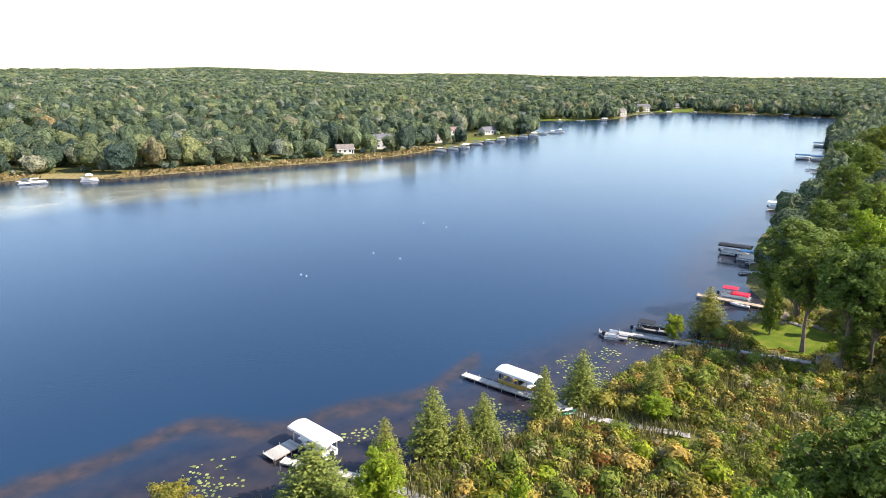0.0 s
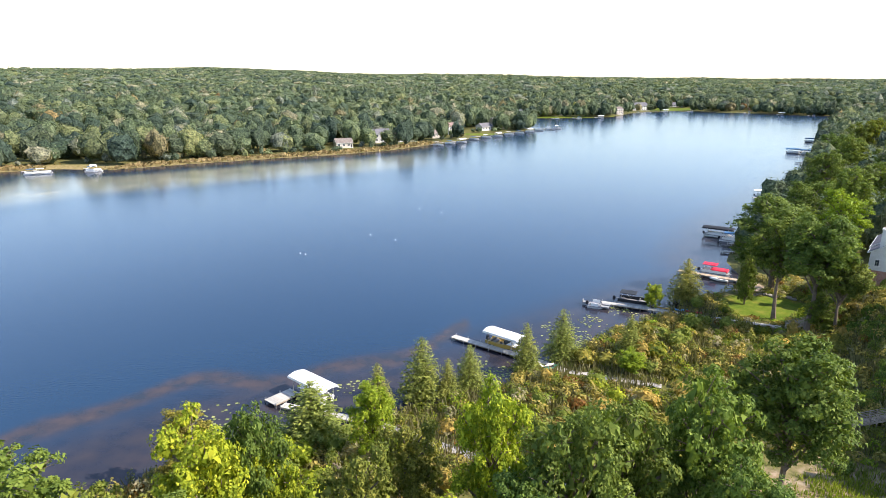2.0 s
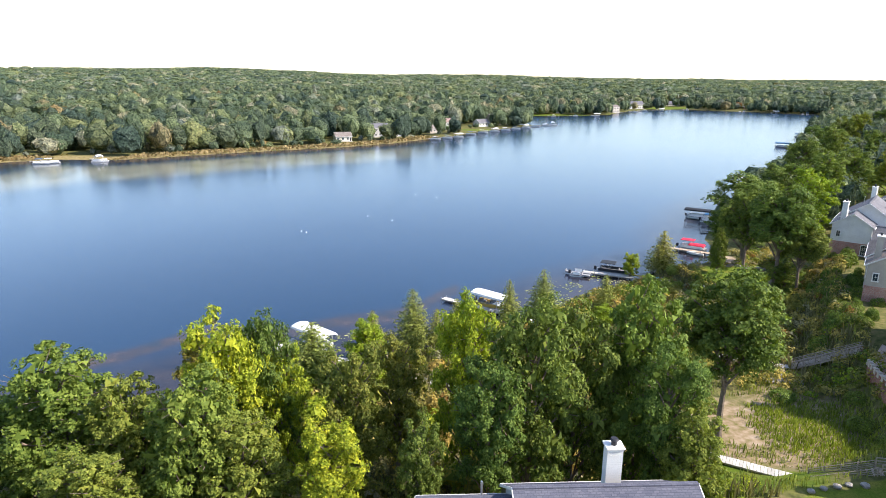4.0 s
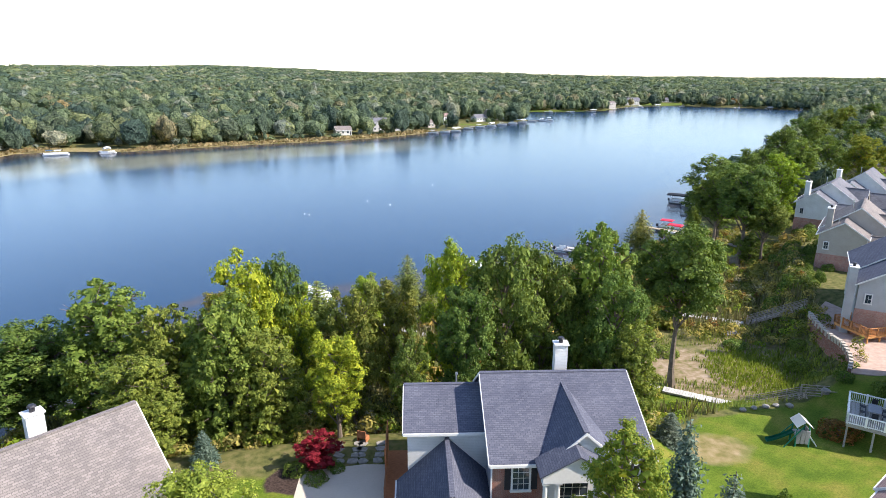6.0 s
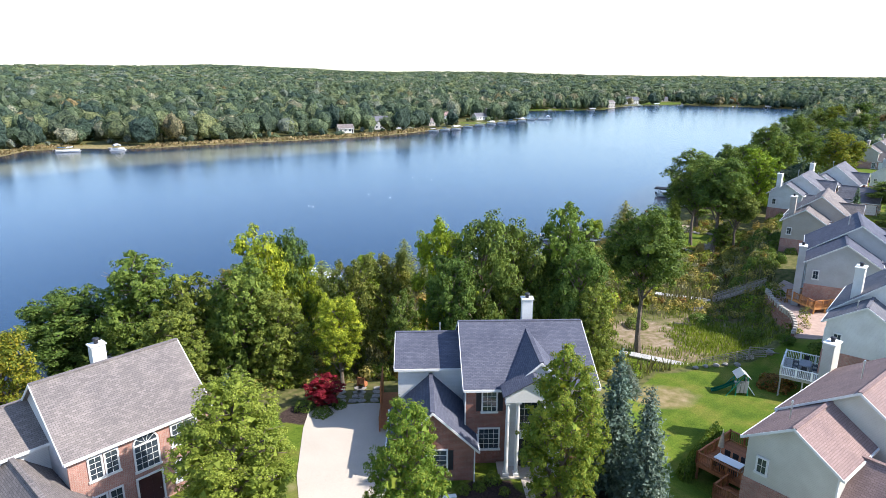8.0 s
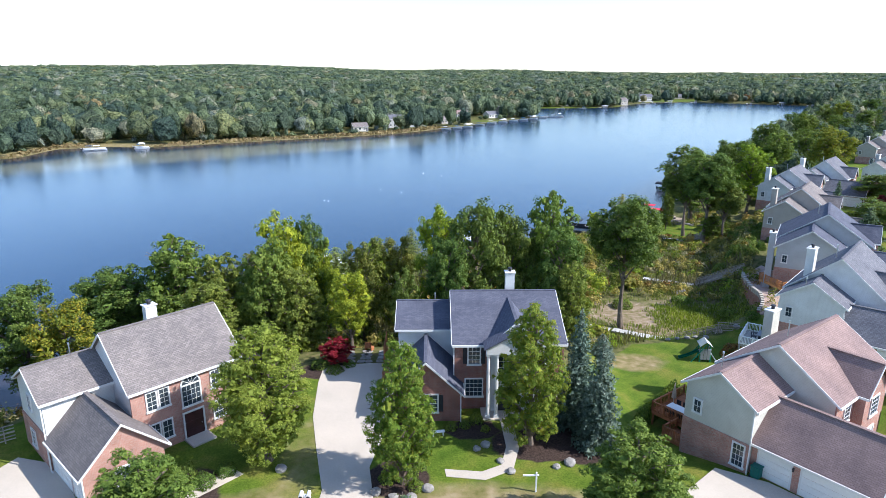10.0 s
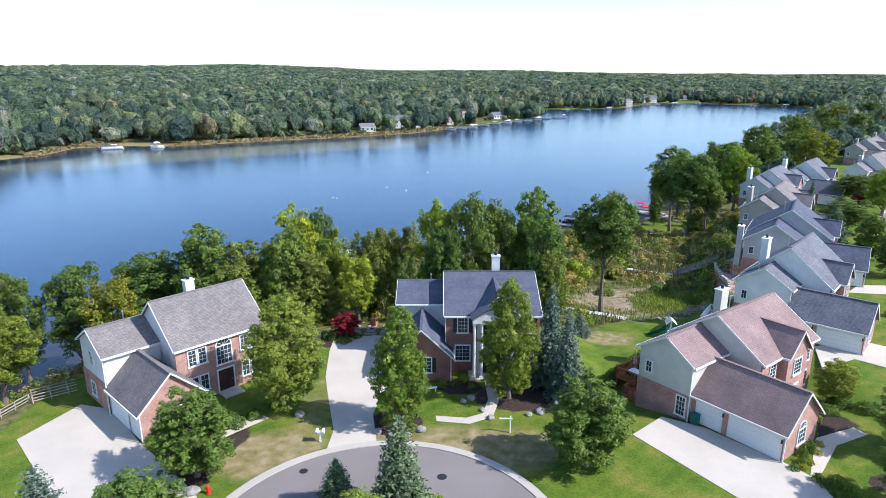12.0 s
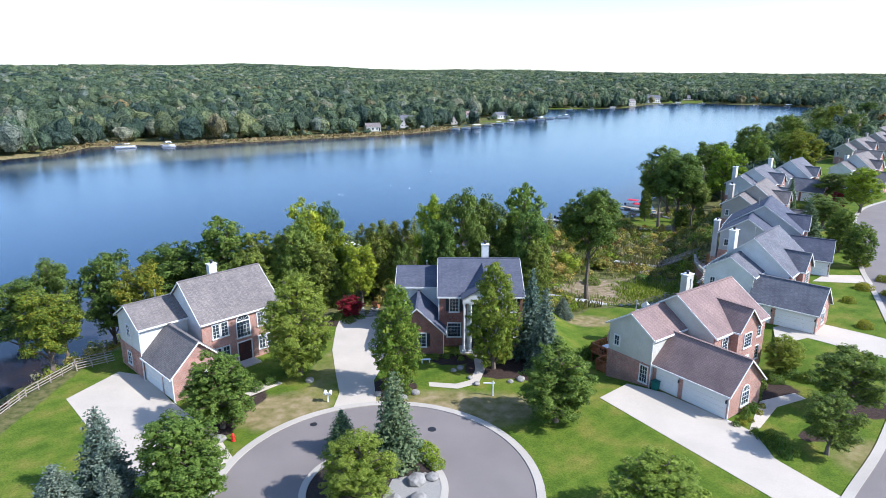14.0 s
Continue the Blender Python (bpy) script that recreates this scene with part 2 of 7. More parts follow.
CANVAS = plain("white_canvas", (0.82, 0.82, 0.80), 0.6, vary=0.04, scale=1)
CANVAS_BLUE = plain("blue_canvas", (0.02, 0.10, 0.22), 0.6)
CANVAS_RED = plain("red_canvas", (0.55, 0.02, 0.05), 0.6)
CANVAS_BLACK = plain("black_canvas", (0.02, 0.022, 0.026), 0.6)
METAL = plain("galvanised_metal", (0.55, 0.56, 0.57), 0.4, 0.9, vary=0.1)
HULL_WHITE = plain("white_gelcoat", (0.8, 0.8, 0.78), 0.25, vary=0.03)
HULL_YELLOW = plain("yellow_gelcoat", (0.42, 0.28, 0.06), 0.3, vary=0.05)
HULL_BLUE = plain("blue_gelcoat", (0.03, 0.08, 0.2), 0.3, vary=0.05)
HULL_RED = plain("red_gelcoat", (0.5, 0.03, 0.04), 0.3, vary=0.05)
PLASTIC_GREEN = plain("green_plastic", (0.01, 0.16, 0.10), 0.4)
SEAT_GREY = plain("grey_vinyl", (0.25, 0.25, 0.26), 0.6)
TIRE = plain("black_rubber", (0.02, 0.02, 0.02), 0.8)
RED_PAINT = plain("red_paint", (0.6, 0.03, 0.02), 0.5)
GREEN_BIN = plain("green_bin_plastic", (0.01, 0.11, 0.09), 0.5)
POT = plain("terracotta", (0.45, 0.2, 0.12), 0.8)

# ---------------------------------------------------------------- mesh helpers
def place_mesh(name, bm, material, parent=None, label=""):
    me = bpy.data.meshes.new(name)
    bm.normal_update()
    bm.to_mesh(me)
    bm.free()
    for m in material if isinstance(material, (list, tuple)) else (material,):
        me.materials.append(m)
    ob = new(name, me)
    ob.parent = parent
    if label:
        tagged(ob, label)
    return ob


part = place_mesh


def empty(name, m, label, category, group="", kind=""):
    ob = new(name)
    ob.matrix_world = m
    return tagged(ob, label, category, group, kind)


def box(bm, x0, x1, y0, y1, z0, z1, bevel=0.0):
    g = bmesh.ops.create_cube(bm, size=1)
    vs = g["verts"]
    for v in vs:
        v.co = Vector((x0 + (v.co.x + 0.5) * (x1 - x0), y0 + (v.co.y + 0.5) * (y1 - y0), z0 + (v.co.z + 0.5) * (z1 - z0)))
    if bevel:
        es = {e for v in vs for e in v.link_edges}
        bmesh.ops.bevel(bm, geom=list(es), offset=bevel, segments=1, affect="EDGES")
    return bm


def boxes(*specs, bevel=0.0):
    bm = bmesh.new()
    for s in specs:
        box(bm, *s, bevel=bevel)
    return bm


def rod(bm, a, b, r, r2=None, sides=8):
    a, b = Vector(a), Vector(b)
    q = (b - a).to_track_quat("Z", "Y")
    rings = []
    for p, rr in ((a, r), (b, r if r2 is None else r2)):
        rings.append([bm.verts.new(p + q @ Vector((math.cos(k * math.tau / sides) * rr, math.sin(k * math.tau / sides) * rr, 0))) for k in range(sides)])
    for k in range(sides):
        bm.faces.new((rings[0][k], rings[0][(k + 1) % sides], rings[1][(k + 1) % sides], rings[1][k]))
    bm.faces.new(rings[0][::-1])
    bm.faces.new(rings[1])
    return bm


def prism(bm, pts, z0, z1):
    """An upright prism over a plan outline."""
    lo = [bm.verts.new((x, y, z0)) for x, y in pts]
    hi = [bm.verts.new((x, y, z1)) for x, y in pts]
    k = len(pts)
    faces = [bm.faces.new(hi), bm.faces.new(lo[::-1])]
    for i in range(k):
        faces.append(bm.faces.new((lo[i], lo[(i + 1) % k], hi[(i + 1) % k], hi[i])))
    bmesh.ops.recalc_face_normals(bm, faces=faces)
    return bm


def slab_uv(bm):
    """UVs in metres: along the face's level direction and up its slope."""
    uv = bm.loops.layers.uv.verify()
    bm.normal_update()
    for f in bm.faces:
        n = f.normal
        a = Vector((0, 0, 1)).cross(n)
        a = a.normalized() if a.length > 1e-3 else Vector((1, 0, 0))
        b = n.cross(a)
        for lp in f.loops:
            lp[uv].uv = (lp.vert.co.dot(a), lp.vert.co.dot(b))
    return bm


def quads_mesh(name, corners, material, parent=None, slots=None, label=""):
    """One mesh of loose leaves; corners is N x sides x 3."""
    k, s = corners.shape[:2]
    me = bpy.data.meshes.new(name)
    me.vertices.add(s * k)
    me.vertices.foreach_set("co", np.ascontiguousarray(corners, dtype=np.float32).ravel())
    me.loops.add(s * k)
    me.loops.foreach_set("vertex_index", np.arange(s * k, dtype=np.int32))
    me.polygons.add(k)
    me.polygons.foreach_set("loop_start", np.arange(0, s * k, s, dtype=np.int32))
    for m in material if isinstance(material, (list, tuple)) else (material,):
        me.materials.append(m)
    if slots is not None:
        me.polygons.foreach_set("material_index", np.asarray(slots, dtype=np.int32))
    me.update(calc_edges=True)
    ob = new(name, me)
    ob.parent = parent
    return tagged(ob, label) if label else ob


def leaves_at(points, normals, sizes, rng, slim=0.7, spread=0.9, sides=4):
    """Leaf clumps: a small flat sprig at each point, facing about along its normal."""
    k = len(points)
    nn = normals + rng.normal(0, spread, (k, 3))
    nn /= np.linalg.norm(nn, axis=1, keepdims=True) + 1e-9
    r = rng.normal(0, 1, (k, 3))
    a = np.cross(nn, r)
    a /= np.linalg.norm(a, axis=1, keepdims=True) + 1e-9
    b = np.cross(nn, a)
    s = np.asarray(sizes).reshape(-1, 1) * rng.uniform(0.6, 1.3, (k, 1))
    a, b = a * s, b * s * slim
    if sides == 3:
        return np.stack([points - a - b * 0.7, points + a - b * 0.5, points + b * 1.2 + a * 0.2], 1)
    return np.stack([points - a, points - b * 0.9 + a * 0.1, points + a, points + b], 1)


# ---------------------------------------------------------------- the lie of the land
G = 6.2                                        # level of the street and house lots
LAKE = [(-420, -150), (-75, -62), (-54, -28), (-51, -3), (-46, 8), (-43, 24), (-35, 41), (-25, 49), (-15, 51.5), (-6, 56), (8, 62.5),
        (17, 69.5), (27, 78), (37, 86), (49, 95), (60, 102), (67, 107), (70, 123), (80, 140), (95, 164), (122, 197), (166, 250), (220, 325)]
LAKE += [(268, 404), (330, 490), (412, 607), (490, 690), (449, 705), (397, 768), (334, 806), (290, 790), (249, 746), (223, 699), (207, 676),
         (108, 651), (80, 640), (68, 590), (80, 535), (102, 518), (52, 455), (20, 405), (2, 384), (-18, 359), (-45, 338), (-78, 321)]
LAKE += [(-114, 300), (-144, 280), (-170, 283), (-192, 272), (-189, 240), (-203, 219), (-300, 185), (-700, 120), (-700, -150)]
TERRACE = [(-70, -140), (-55, -60), (-40.5, -26), (-40, -10), (-35, -1), (-22, 8.5), (-5, 11.5), (10, 12.5), (22, 13), (28, 19), (36, 20.5), (44, 23),
           (49.5, 24.5), (52, 27.5), (53.5, 31), (54.3, 37), (55.5, 41.5), (59, 50.5), (66, 66), (88, 96), (125, 140), (200, 235), (430, 560), (520, 640), (2500, 900), (2500, -140)]


def signed(px, py, poly):
    """Distance to an outline, positive inside it."""
    p = np.stack([px, py], -1)
    best = np.full(px.shape, 1e9)
    inside = np.zeros(px.shape, bool)
    for (x0, y0), (x1, y1) in zip(poly, poly[1:] + poly[:1]):
        a, d = np.array((x0, y0)), np.array((x1 - x0, y1 - y0), float)
        t = np.clip(((p - a) @ d) / (d @ d), 0, 1)
        best = np.minimum(best, np.linalg.norm(p - a - t[..., None] * d, axis=-1))
        if y0 != y1:
            inside ^= ((y0 > py) != (y1 > py)) & (px < (x1 - x0) * (py - y0) / (y1 - y0) + x0)
    return np.where(inside, best, -best)


def ease(v):
    v = np.clip(v, 0, 1)
    return v * v * (3 - 2 * v)


def wave(x, y, s, k=0.0):
    return (np.sin(x / s + 1.3 + k) * np.cos(y / s * 0.9 + 0.4 + k) + 0.5 * np.sin(x / s * 2.3 + y / s * 1.7 + k) + 0.3 * np.cos(y / s * 3.9 - x / s * 2.9 + k)) / 1.8


def land(x, y):
    """Height of the ground."""
    x, y = np.asarray(x, float), np.asarray(y, float)
    lake, top = signed(x, y, LAKE), signed(x, y, TERRACE)
    low = 0.35 + 0.10 * wave(x, y, 3.0) + np.clip(-lake, 0, 400) * 0.012 * (y > 170)
    low = np.where(-lake < 3, 0.3 * np.clip(-lake, 0, 3) / 3 * (low / 0.3), low)
    dip = 2.2 * ease((y + 15) / 13) * ease((x - 17) / 7) * ease((50 - x) / 10) * ease((40 - y) / 10)
    dip = dip + 0.9 * ease((y - 4) / 14) * ease((x - 19) / 7) * ease((48 - x) / 8) * ease((40 - y) / 10)
    dip = dip + 1.5 * ease((x - 45.5) / 4) * ease((62 - x) / 4) * ease((y - 21) / 4) * ease((51 - y) / 4)
    high = G - dip
    z = low + (high - low) * ease((top + 7.5) / 7.5)
    far = np.hypot(x, y)
    hill = ease((far - 900) / 2600)
    z = z + hill * (13 + 46 * np.exp(-(((x + 1150) / 800) ** 2)) + 12 * np.exp(-(((x - 250) / 500) ** 2)) + 9 * wave(x, y, 420) + 4 * wave(x, y, 150, 2))
    z = z + ease((far - 400) / 700) * 3.0 * wave(x, y, 190, 1) * (lake < -20)
    return np.where(lake > 0, -np.clip(lake * 0.12, 0, 4), z)


def axis(lo, fine0, fine1, hi, step):
    v = list(np.arange(fine0, fine1 + step / 2, step))
    s = step
    while v[-1] < hi:
        s *= 1.035
        v.append(min(hi, v[-1] + s))
    s = step
    while v[0] > lo:
        s *= 1.035
        v.insert(0, max(lo, v[0] - s))
    return np.array(v)


def sheet(name, xs, ys, zs, material, masks):
    ny, nx = zs.shape
    gx, gy = np.meshgrid(xs, ys)
    me = bpy.data.meshes.new(name)
    me.vertices.add(nx * ny)
    me.vertices.foreach_set("co", np.stack([gx, gy, zs], -1).astype(np.float32).ravel())
    i = (np.arange(ny - 1)[:, None] * nx + np.arange(nx - 1)).ravel()
    loops = np.stack([i, i + 1, i + nx + 1, i + nx], -1).astype(np.int32)
    me.loops.add(loops.size)
    me.loops.foreach_set("vertex_index", loops.ravel())
    me.polygons.add(len(loops))
    me.polygons.foreach_set("loop_start", np.arange(0, loops.size, 4, dtype=np.int32))
    me.polygons.foreach_set("use_smooth", np.ones(len(loops), bool))
    me.update(calc_edges=True)
    for key, v in masks.items():
        me.attributes.new(key, "FLOAT", "POINT").data.foreach_set("value", v.astype(np.float32).ravel())
    me.materials.append(material)
    return new(name, me)


def ground_material():
    m, n, l, b = shader("ground_cover", 0.95, 0, 0.1)
    wob = noise_tex(n, l, 0.55, 5)
    fine = noise_tex(n, l, 7.0, 5)

    def edge(key, sharp=5.0):
        s = math_node(n, l, "ADD", mask(n, key), math_node(n, l, "MULTIPLY", math_node(n, l, "SUBTRACT", wob, 0.5), 0.55))
        k = n.new("ShaderNodeClamp")
        l.new(math_node(n, l, "ADD", math_node(n, l, "MULTIPLY", math_node(n, l, "SUBTRACT", s, 0.5), sharp), 0.5), k.inputs[0])
        return k.outputs[0]
    floor = ramp(n, l, noise_tex(n, l, 1.3, 7), ((0.3, (0.055, 0.062, 0.02)), (0.5, (0.11, 0.11, 0.036)), (0.7, (0.17, 0.14, 0.065))))
    lawn = ramp(n, l, noise_tex(n, l, 0.35, 6), ((0.3, (0.058, 0.104, 0.011)), (0.5, (0.098, 0.142, 0.017)), (0.70, (0.165, 0.162, 0.034))))
    lawn = mix(n, l, 1.0, lawn, ramp(n, l, fine, ((0.3, (0.68, 0.72, 0.62)), (0.7, (1.28, 1.2, 1.12)))), "MULTIPLY")
    wv = n.new("ShaderNodeTexWave")
    wv.inputs["Scale"].default_value, wv.inputs["Distortion"].default_value, wv.inputs["Detail"].default_value = 0.22, 1.2, 2
    tc = n.new("ShaderNodeTexCoord")
    mp = n.new("ShaderNodeMapping")
    mp.inputs["Rotation"].default_value = (0, 0, radians(52))
    l.new(tc.outputs["Object"], mp.inputs[0])
    l.new(mp.outputs[0], wv.inputs["Vector"])
    lawn = mix(n, l, 1.0, lawn, ramp(n, l, wv.outputs["Fac"], ((0.3, (0.96, 0.97, 0.95)), (0.7, (1.03, 1.03, 1.02)))), "MULTIPLY")
    dry = ramp(n, l, noise_tex(n, l, 0.9, 7), ((0.3, (0.13, 0.12, 0.035)), (0.55, (0.24, 0.19, 0.09)), (0.75, (0.32, 0.25, 0.15))))
    soil = ramp(n, l, noise_tex(n, l, 1.1, 8), ((0.3, (0.13, 0.12, 0.04)), (0.5, (0.24, 0.18, 0.11)), (0.7, (0.34, 0.27, 0.2))))
    sand = ramp(n, l, noise_tex(n, l, 2.0, 6), ((0.3, (0.3, 0.22, 0.15)), (0.7, (0.45, 0.36, 0.27))))
    c = mix(n, l, edge("lawn"), floor, lawn)
    c = mix(n, l, edge("dry", 2.5), c, dry)
    c = mix(n, l, edge("soil", 3.0), c, soil)
    c = mix(n, l, edge("sand"), c, sand)
    c = mix(n, l, edge("mulch", 8.0), c, ramp(n, l, fine, ((0.3, (0.025, 0.018, 0.015)), (0.7, (0.075, 0.05, 0.04)))))
    l.new(c, b.inputs["Base Color"])
    bump(n, l, b, fine, 0.5, 0.08)
    return m


def water_material():
    m, n, l, b = shader("lake_water", 0.16, 0, 0.5)
    b.inputs["IOR"].default_value = 1.33
    wob = noise_tex(n, l, 0.09, 6)
    deep = ramp(n, l, noise_tex(n, l, 0.008, 3), ((0.3, (0.006, 0.026, 0.062)), (0.7, (0.009, 0.034, 0.076))))
    shoal = ramp(n, l, wob, ((0.3, (0.15, 0.155, 0.115)), (0.7, (0.26, 0.255, 0.19))))
    bed = ramp(n, l, noise_tex(n, l, 0.35, 7), ((0.35, (0.018, 0.024, 0.036)), (0.52, (0.036, 0.03, 0.034)), (0.7, (0.06, 0.042, 0.038))))
    near = ramp(n, l, noise_tex(n, l, 0.3, 5), ((0.3, (0.012, 0.016, 0.03)), (0.7, (0.035, 0.03, 0.035))))
    def soft(key, amount):
        k = n.new("ShaderNodeClamp")
        l.new(math_node(n, l, "ADD", mask(n, key), math_node(n, l, "MULTIPLY", math_node(n, l, "SUBTRACT", wob, 0.5), amount)), k.inputs[0])
        return k.outputs[0]
    c = mix(n, l, mask(n, "shoal"), deep, shoal)
    c = mix(n, l, mask(n, "near"), c, near)
    c = mix(n, l, soft("weed", 0.0), c, bed)
    l.new(c, b.inputs["Base Color"])
    bump(n, l, b, noise_tex(n, l, 1.6, 3, stretch=(1, 1.8, 1)), 0.12, 0.12)
    return m


XS, YS = axis(-4800, -62, 125, 4800, 1.25), axis(-140, -48, 128, 4900, 1.25)
gx, gy = np.meshgrid(XS, YS)
lake_d, terrace_d = signed(gx, gy, LAKE), signed(gx, gy, TERRACE)


def blob(x, y, rx, ry):
    return ease(1.5 - np.hypot((gx - x) / rx, (gy - y) / ry))


lawn = ease((terrace_d + 0.5) / 1.5) * (np.hypot(gx, gy) < 600)
lawn = np.maximum(lawn, blob(62, 92, 9, 7))
for cx, cy, rx, ry in ((-160, 290, 22, 9), (-100, 312, 10, 5), (8, 398, 14, 8), (45, 462, 14, 9), (95, 530, 14, 8), (330, 850, 60, 32), (225, 690, 14, 10), (150, 668, 50, 8)):
    lawn = np.maximum(lawn, blob(cx, cy, rx, ry))
woods = ease((gy - 4) / 4) * ease((21 - gx) / 3) + ease((-gx - 37) / 2)
lawn = lawn * (1 - np.clip(woods, 0, 1))
lawn = np.maximum(lawn, np.maximum(blob(30, 26, 11, 7), blob(47, 57, 10, 16)) * 0.62)
lawn = lawn * (1 - ease((gy - 27) / 5) * ease((11 - terrace_d) / 3) * (gy < 90) * (gx > 40) * (np.hypot(gx - 62, gy - 92) > 10))
dry = np.maximum.reduce([blob(-12, -19, 5, 3.8), blob(26, 13, 4.5, 3) * 0.8, blob(5, -18, 12, 4) * 0.74, blob(-9, -10, 2.5, 8) * 0.5, blob(44, -27, 5, 4) * 0.6, blob(-8, 0, 3, 6) * 0.4, ease((16 + lake_d) / 5) * (lake_d < 0) * (gy > 215) * (gy < 400) * (gx < 12)])
soil = np.maximum.reduce([blob(38, 33, 9, 6), blob(32, 38, 7, 5) * 0.8, blob(44, 40, 7, 7) * 0.6])
sand = np.maximum.reduce([blob(65, 105, 4, 4), blob(380, 790, 40, 9)])
mulch = np.maximum.reduce([blob(-1, -13.5, 2.6, 2.4), blob(11, -9, 4.2, 2.6), blob(14.5, -9, 3.5, 3), blob(5.5, -6.5, 2.6, 1.6), blob(-17.5, -16, 3, 4), blob(-18, -22, 2.2, 2.6),
                           blob(40, -23, 1.3, 1.3), blob(39.5, -14, 4, 3), blob(48, -17, 3, 3), blob(-1, -31, 6, 6), blob(-9.5, 5.5, 3.5, 2.0)])
ground = sheet("ground", XS, YS, land(gx, gy), ground_material(), {"lawn": lawn, "dry": dry, "soil": soil, "sand": sand, "mulch": mulch})
tagged(ground, "lakeside ground of mown lawn, brush and woodland floor", "ground", kind="structure")

shoal = ease((78 - lake_d) / 26) * ease((lake_d - 15) / 16) * (gy > 160) * ease((30 - gx) / 60) * ease((gy - 170) / 40) * 0.8
near_shallow = np.where(gy < 170, ease((22 - lake_d) / 14), ease((20 - lake_d) / 12) * 0.85)
band = np.abs(lake_d - 17.5 - 2.2 * np.sin(gx / 9) - 1.2 * np.sin(gx / 3.1))
weed = ease((3.6 - band) / 3.0) * (gx < 6) * (gx > -70) * (gy < 95) + ease((8.0 - lake_d) / 6) * 0.5 * (gy < 110)
water = sheet("water", XS, YS, np.zeros_like(gx), water_material(), {"shoal": shoal, "near": near_shallow, "weed": np.clip(weed, 0, 1)})
tagged(water, "calm dark blue lake with weed beds along its shore", "lake", kind="structure")

# ---------------------------------------------------------------- street, drives and walks
def slab(name, pts, z0, z1, material, label, category, kind="structure", bevel=0.02):
    bm = bmesh.new()
    prism(bm, pts, z0, z1)
    ob = place_mesh(name, bm, material)
    return tagged(ob, label, category, kind=kind)


CX, CY, RO = -1.0, -30.9, 13.3                 # the turning circle


def ring(cx, cy, r, n=72, a0=0.0, a1=math.tau):
    return [(cx + r * math.cos(a0 + (a1 - a0) * k / n), cy + r * math.sin(a0 + (a1 - a0) * k / n)) for k in range(n)]


def ring_slab(name, cx, cy, r0, r1, z0, z1, material, label, category, n=72):
    bm = bmesh.new()
    loops = [[bm.verts.new((cx + r * math.cos(k * math.tau / n), cy + r * math.sin(k * math.tau / n), z)) for k in range(n)]
             for r, z in ((r0, z0), (r0, z1), (r1, z1), (r1, z0))]
    for a, b in zip(loops, loops[1:] + loops[:1]):
        for k in range(n):
            bm.faces.new((a[k], a[(k + 1) % n], b[(k + 1) % n], b[k]))
    bmesh.ops.recalc_face_normals(bm, faces=bm.faces)
    return tagged(place_mesh(name, bm, material), label, category, kind="structure")


slab("road", ring(CX, CY, RO), G - 0.3, G + 0.03, ROADSTUFF, "worn pinkish grey asphalt turning circle", "road")
ring_slab("kerb", CX, CY, RO, RO + 0.75, G - 0.3, G + 0.10, KERB, "pale concrete rolled kerb round the turning circle", "kerb")
ring_slab("island_kerb", CX - 0.2, CY - 0.6, 5.6, 6.2, G - 0.3, G + 0.16, KERB, "pale concrete kerb round the planted island", "kerb", 56)
slab("planted_island", ring(CX - 0.2, CY - 0.6, 5.62, 48), G - 0.3, G + 0.10, MULCH, "dark mulched planting island in the turning circle", "island")
slab("driveway", [(-9.9, 6.6), (-5.2, 7.4), (-1.9, 7.2), (-1.9, 1.0), (-2.2, -4.6), (-3.4, -12), (-2.5, -17.4), (-6.9, -18.0), (-6.8, -15), (-8.2, -9.5), (-9.5, -4), (-10.2, 3), (-10.2, 6.0)],
     G - 0.2, G + 0.045, CONCRETE, "pale concrete driveway beside the slate-roofed house", "driveway")
slab("driveway", [(-35.6, -16.6), (-33.2, -10.2), (-29.5, -11.2), (-24.2, -17.0), (-20.6, -20.3), (-16.5, -24.2), (-14.2, -27.4), (-15, -31), (-20, -31), (-24.5, -28)],
     G - 0.2, G + 0.045, CONCRETE, "broad pale concrete drive before the garage", "driveway")
slab("driveway", [(21.2, -15.8), (25.0, -12.6), (28.4, -14.6), (33.3, -20.6), (34.6, -22.6), (34.4, -26.8), (37.3, -32.3), (34.5, -35.2), (31.6, -32.5)],
     G - 0.2, G + 0.045, CONCRETE, "white concrete drive before a double garage", "driveway")
slab("driveway", [(47, -2), (52.2, 0.4), (57, -4.5), (61.2, -8.2), (64.6, -2.4), (61, 1.5), (56, 6), (49.5, 4)], G - 0.2, G + 0.045, CONCRETE, "white concrete drive of the grey house", "driveway")
slab("driveway", [(66, 24), (70, 27.5), (77.2, 27.2), (75.2, 22.6)], G - 0.2, G + 0.045, CONCRETE, "pale concrete drive of the far house", "driveway")
slab("front_walk", [(2.8, -12.4), (2.9, -13.4), (6, -13.9), (8.4, -12.6), (9.3, -9.4), (9.2, -4.6), (8.1, -4.6), (8.2, -9.2), (7.5, -11.9), (5.8, -12.8)], G - 0.2, G + 0.04, CONCRETE,
     "curved pale concrete front walk", "path")
slab("front_walk", [(34.2, -22.2), (35.6, -21.6), (39.2, -17.6), (43.2, -15.8), (42.6, -14.6), (38.0, -16.4)], G - 0.2, G + 0.04, CONCRETE, "pale concrete walk along the garage", "path")
slab("front_walk", [(-18.6, -16.8), (-17.6, -17.2), (-13.5, -12.8), (-14.6, -12.0)], G - 0.2, G + 0.04, CONCRETE, "pale concrete walk to the brick house's door", "path")
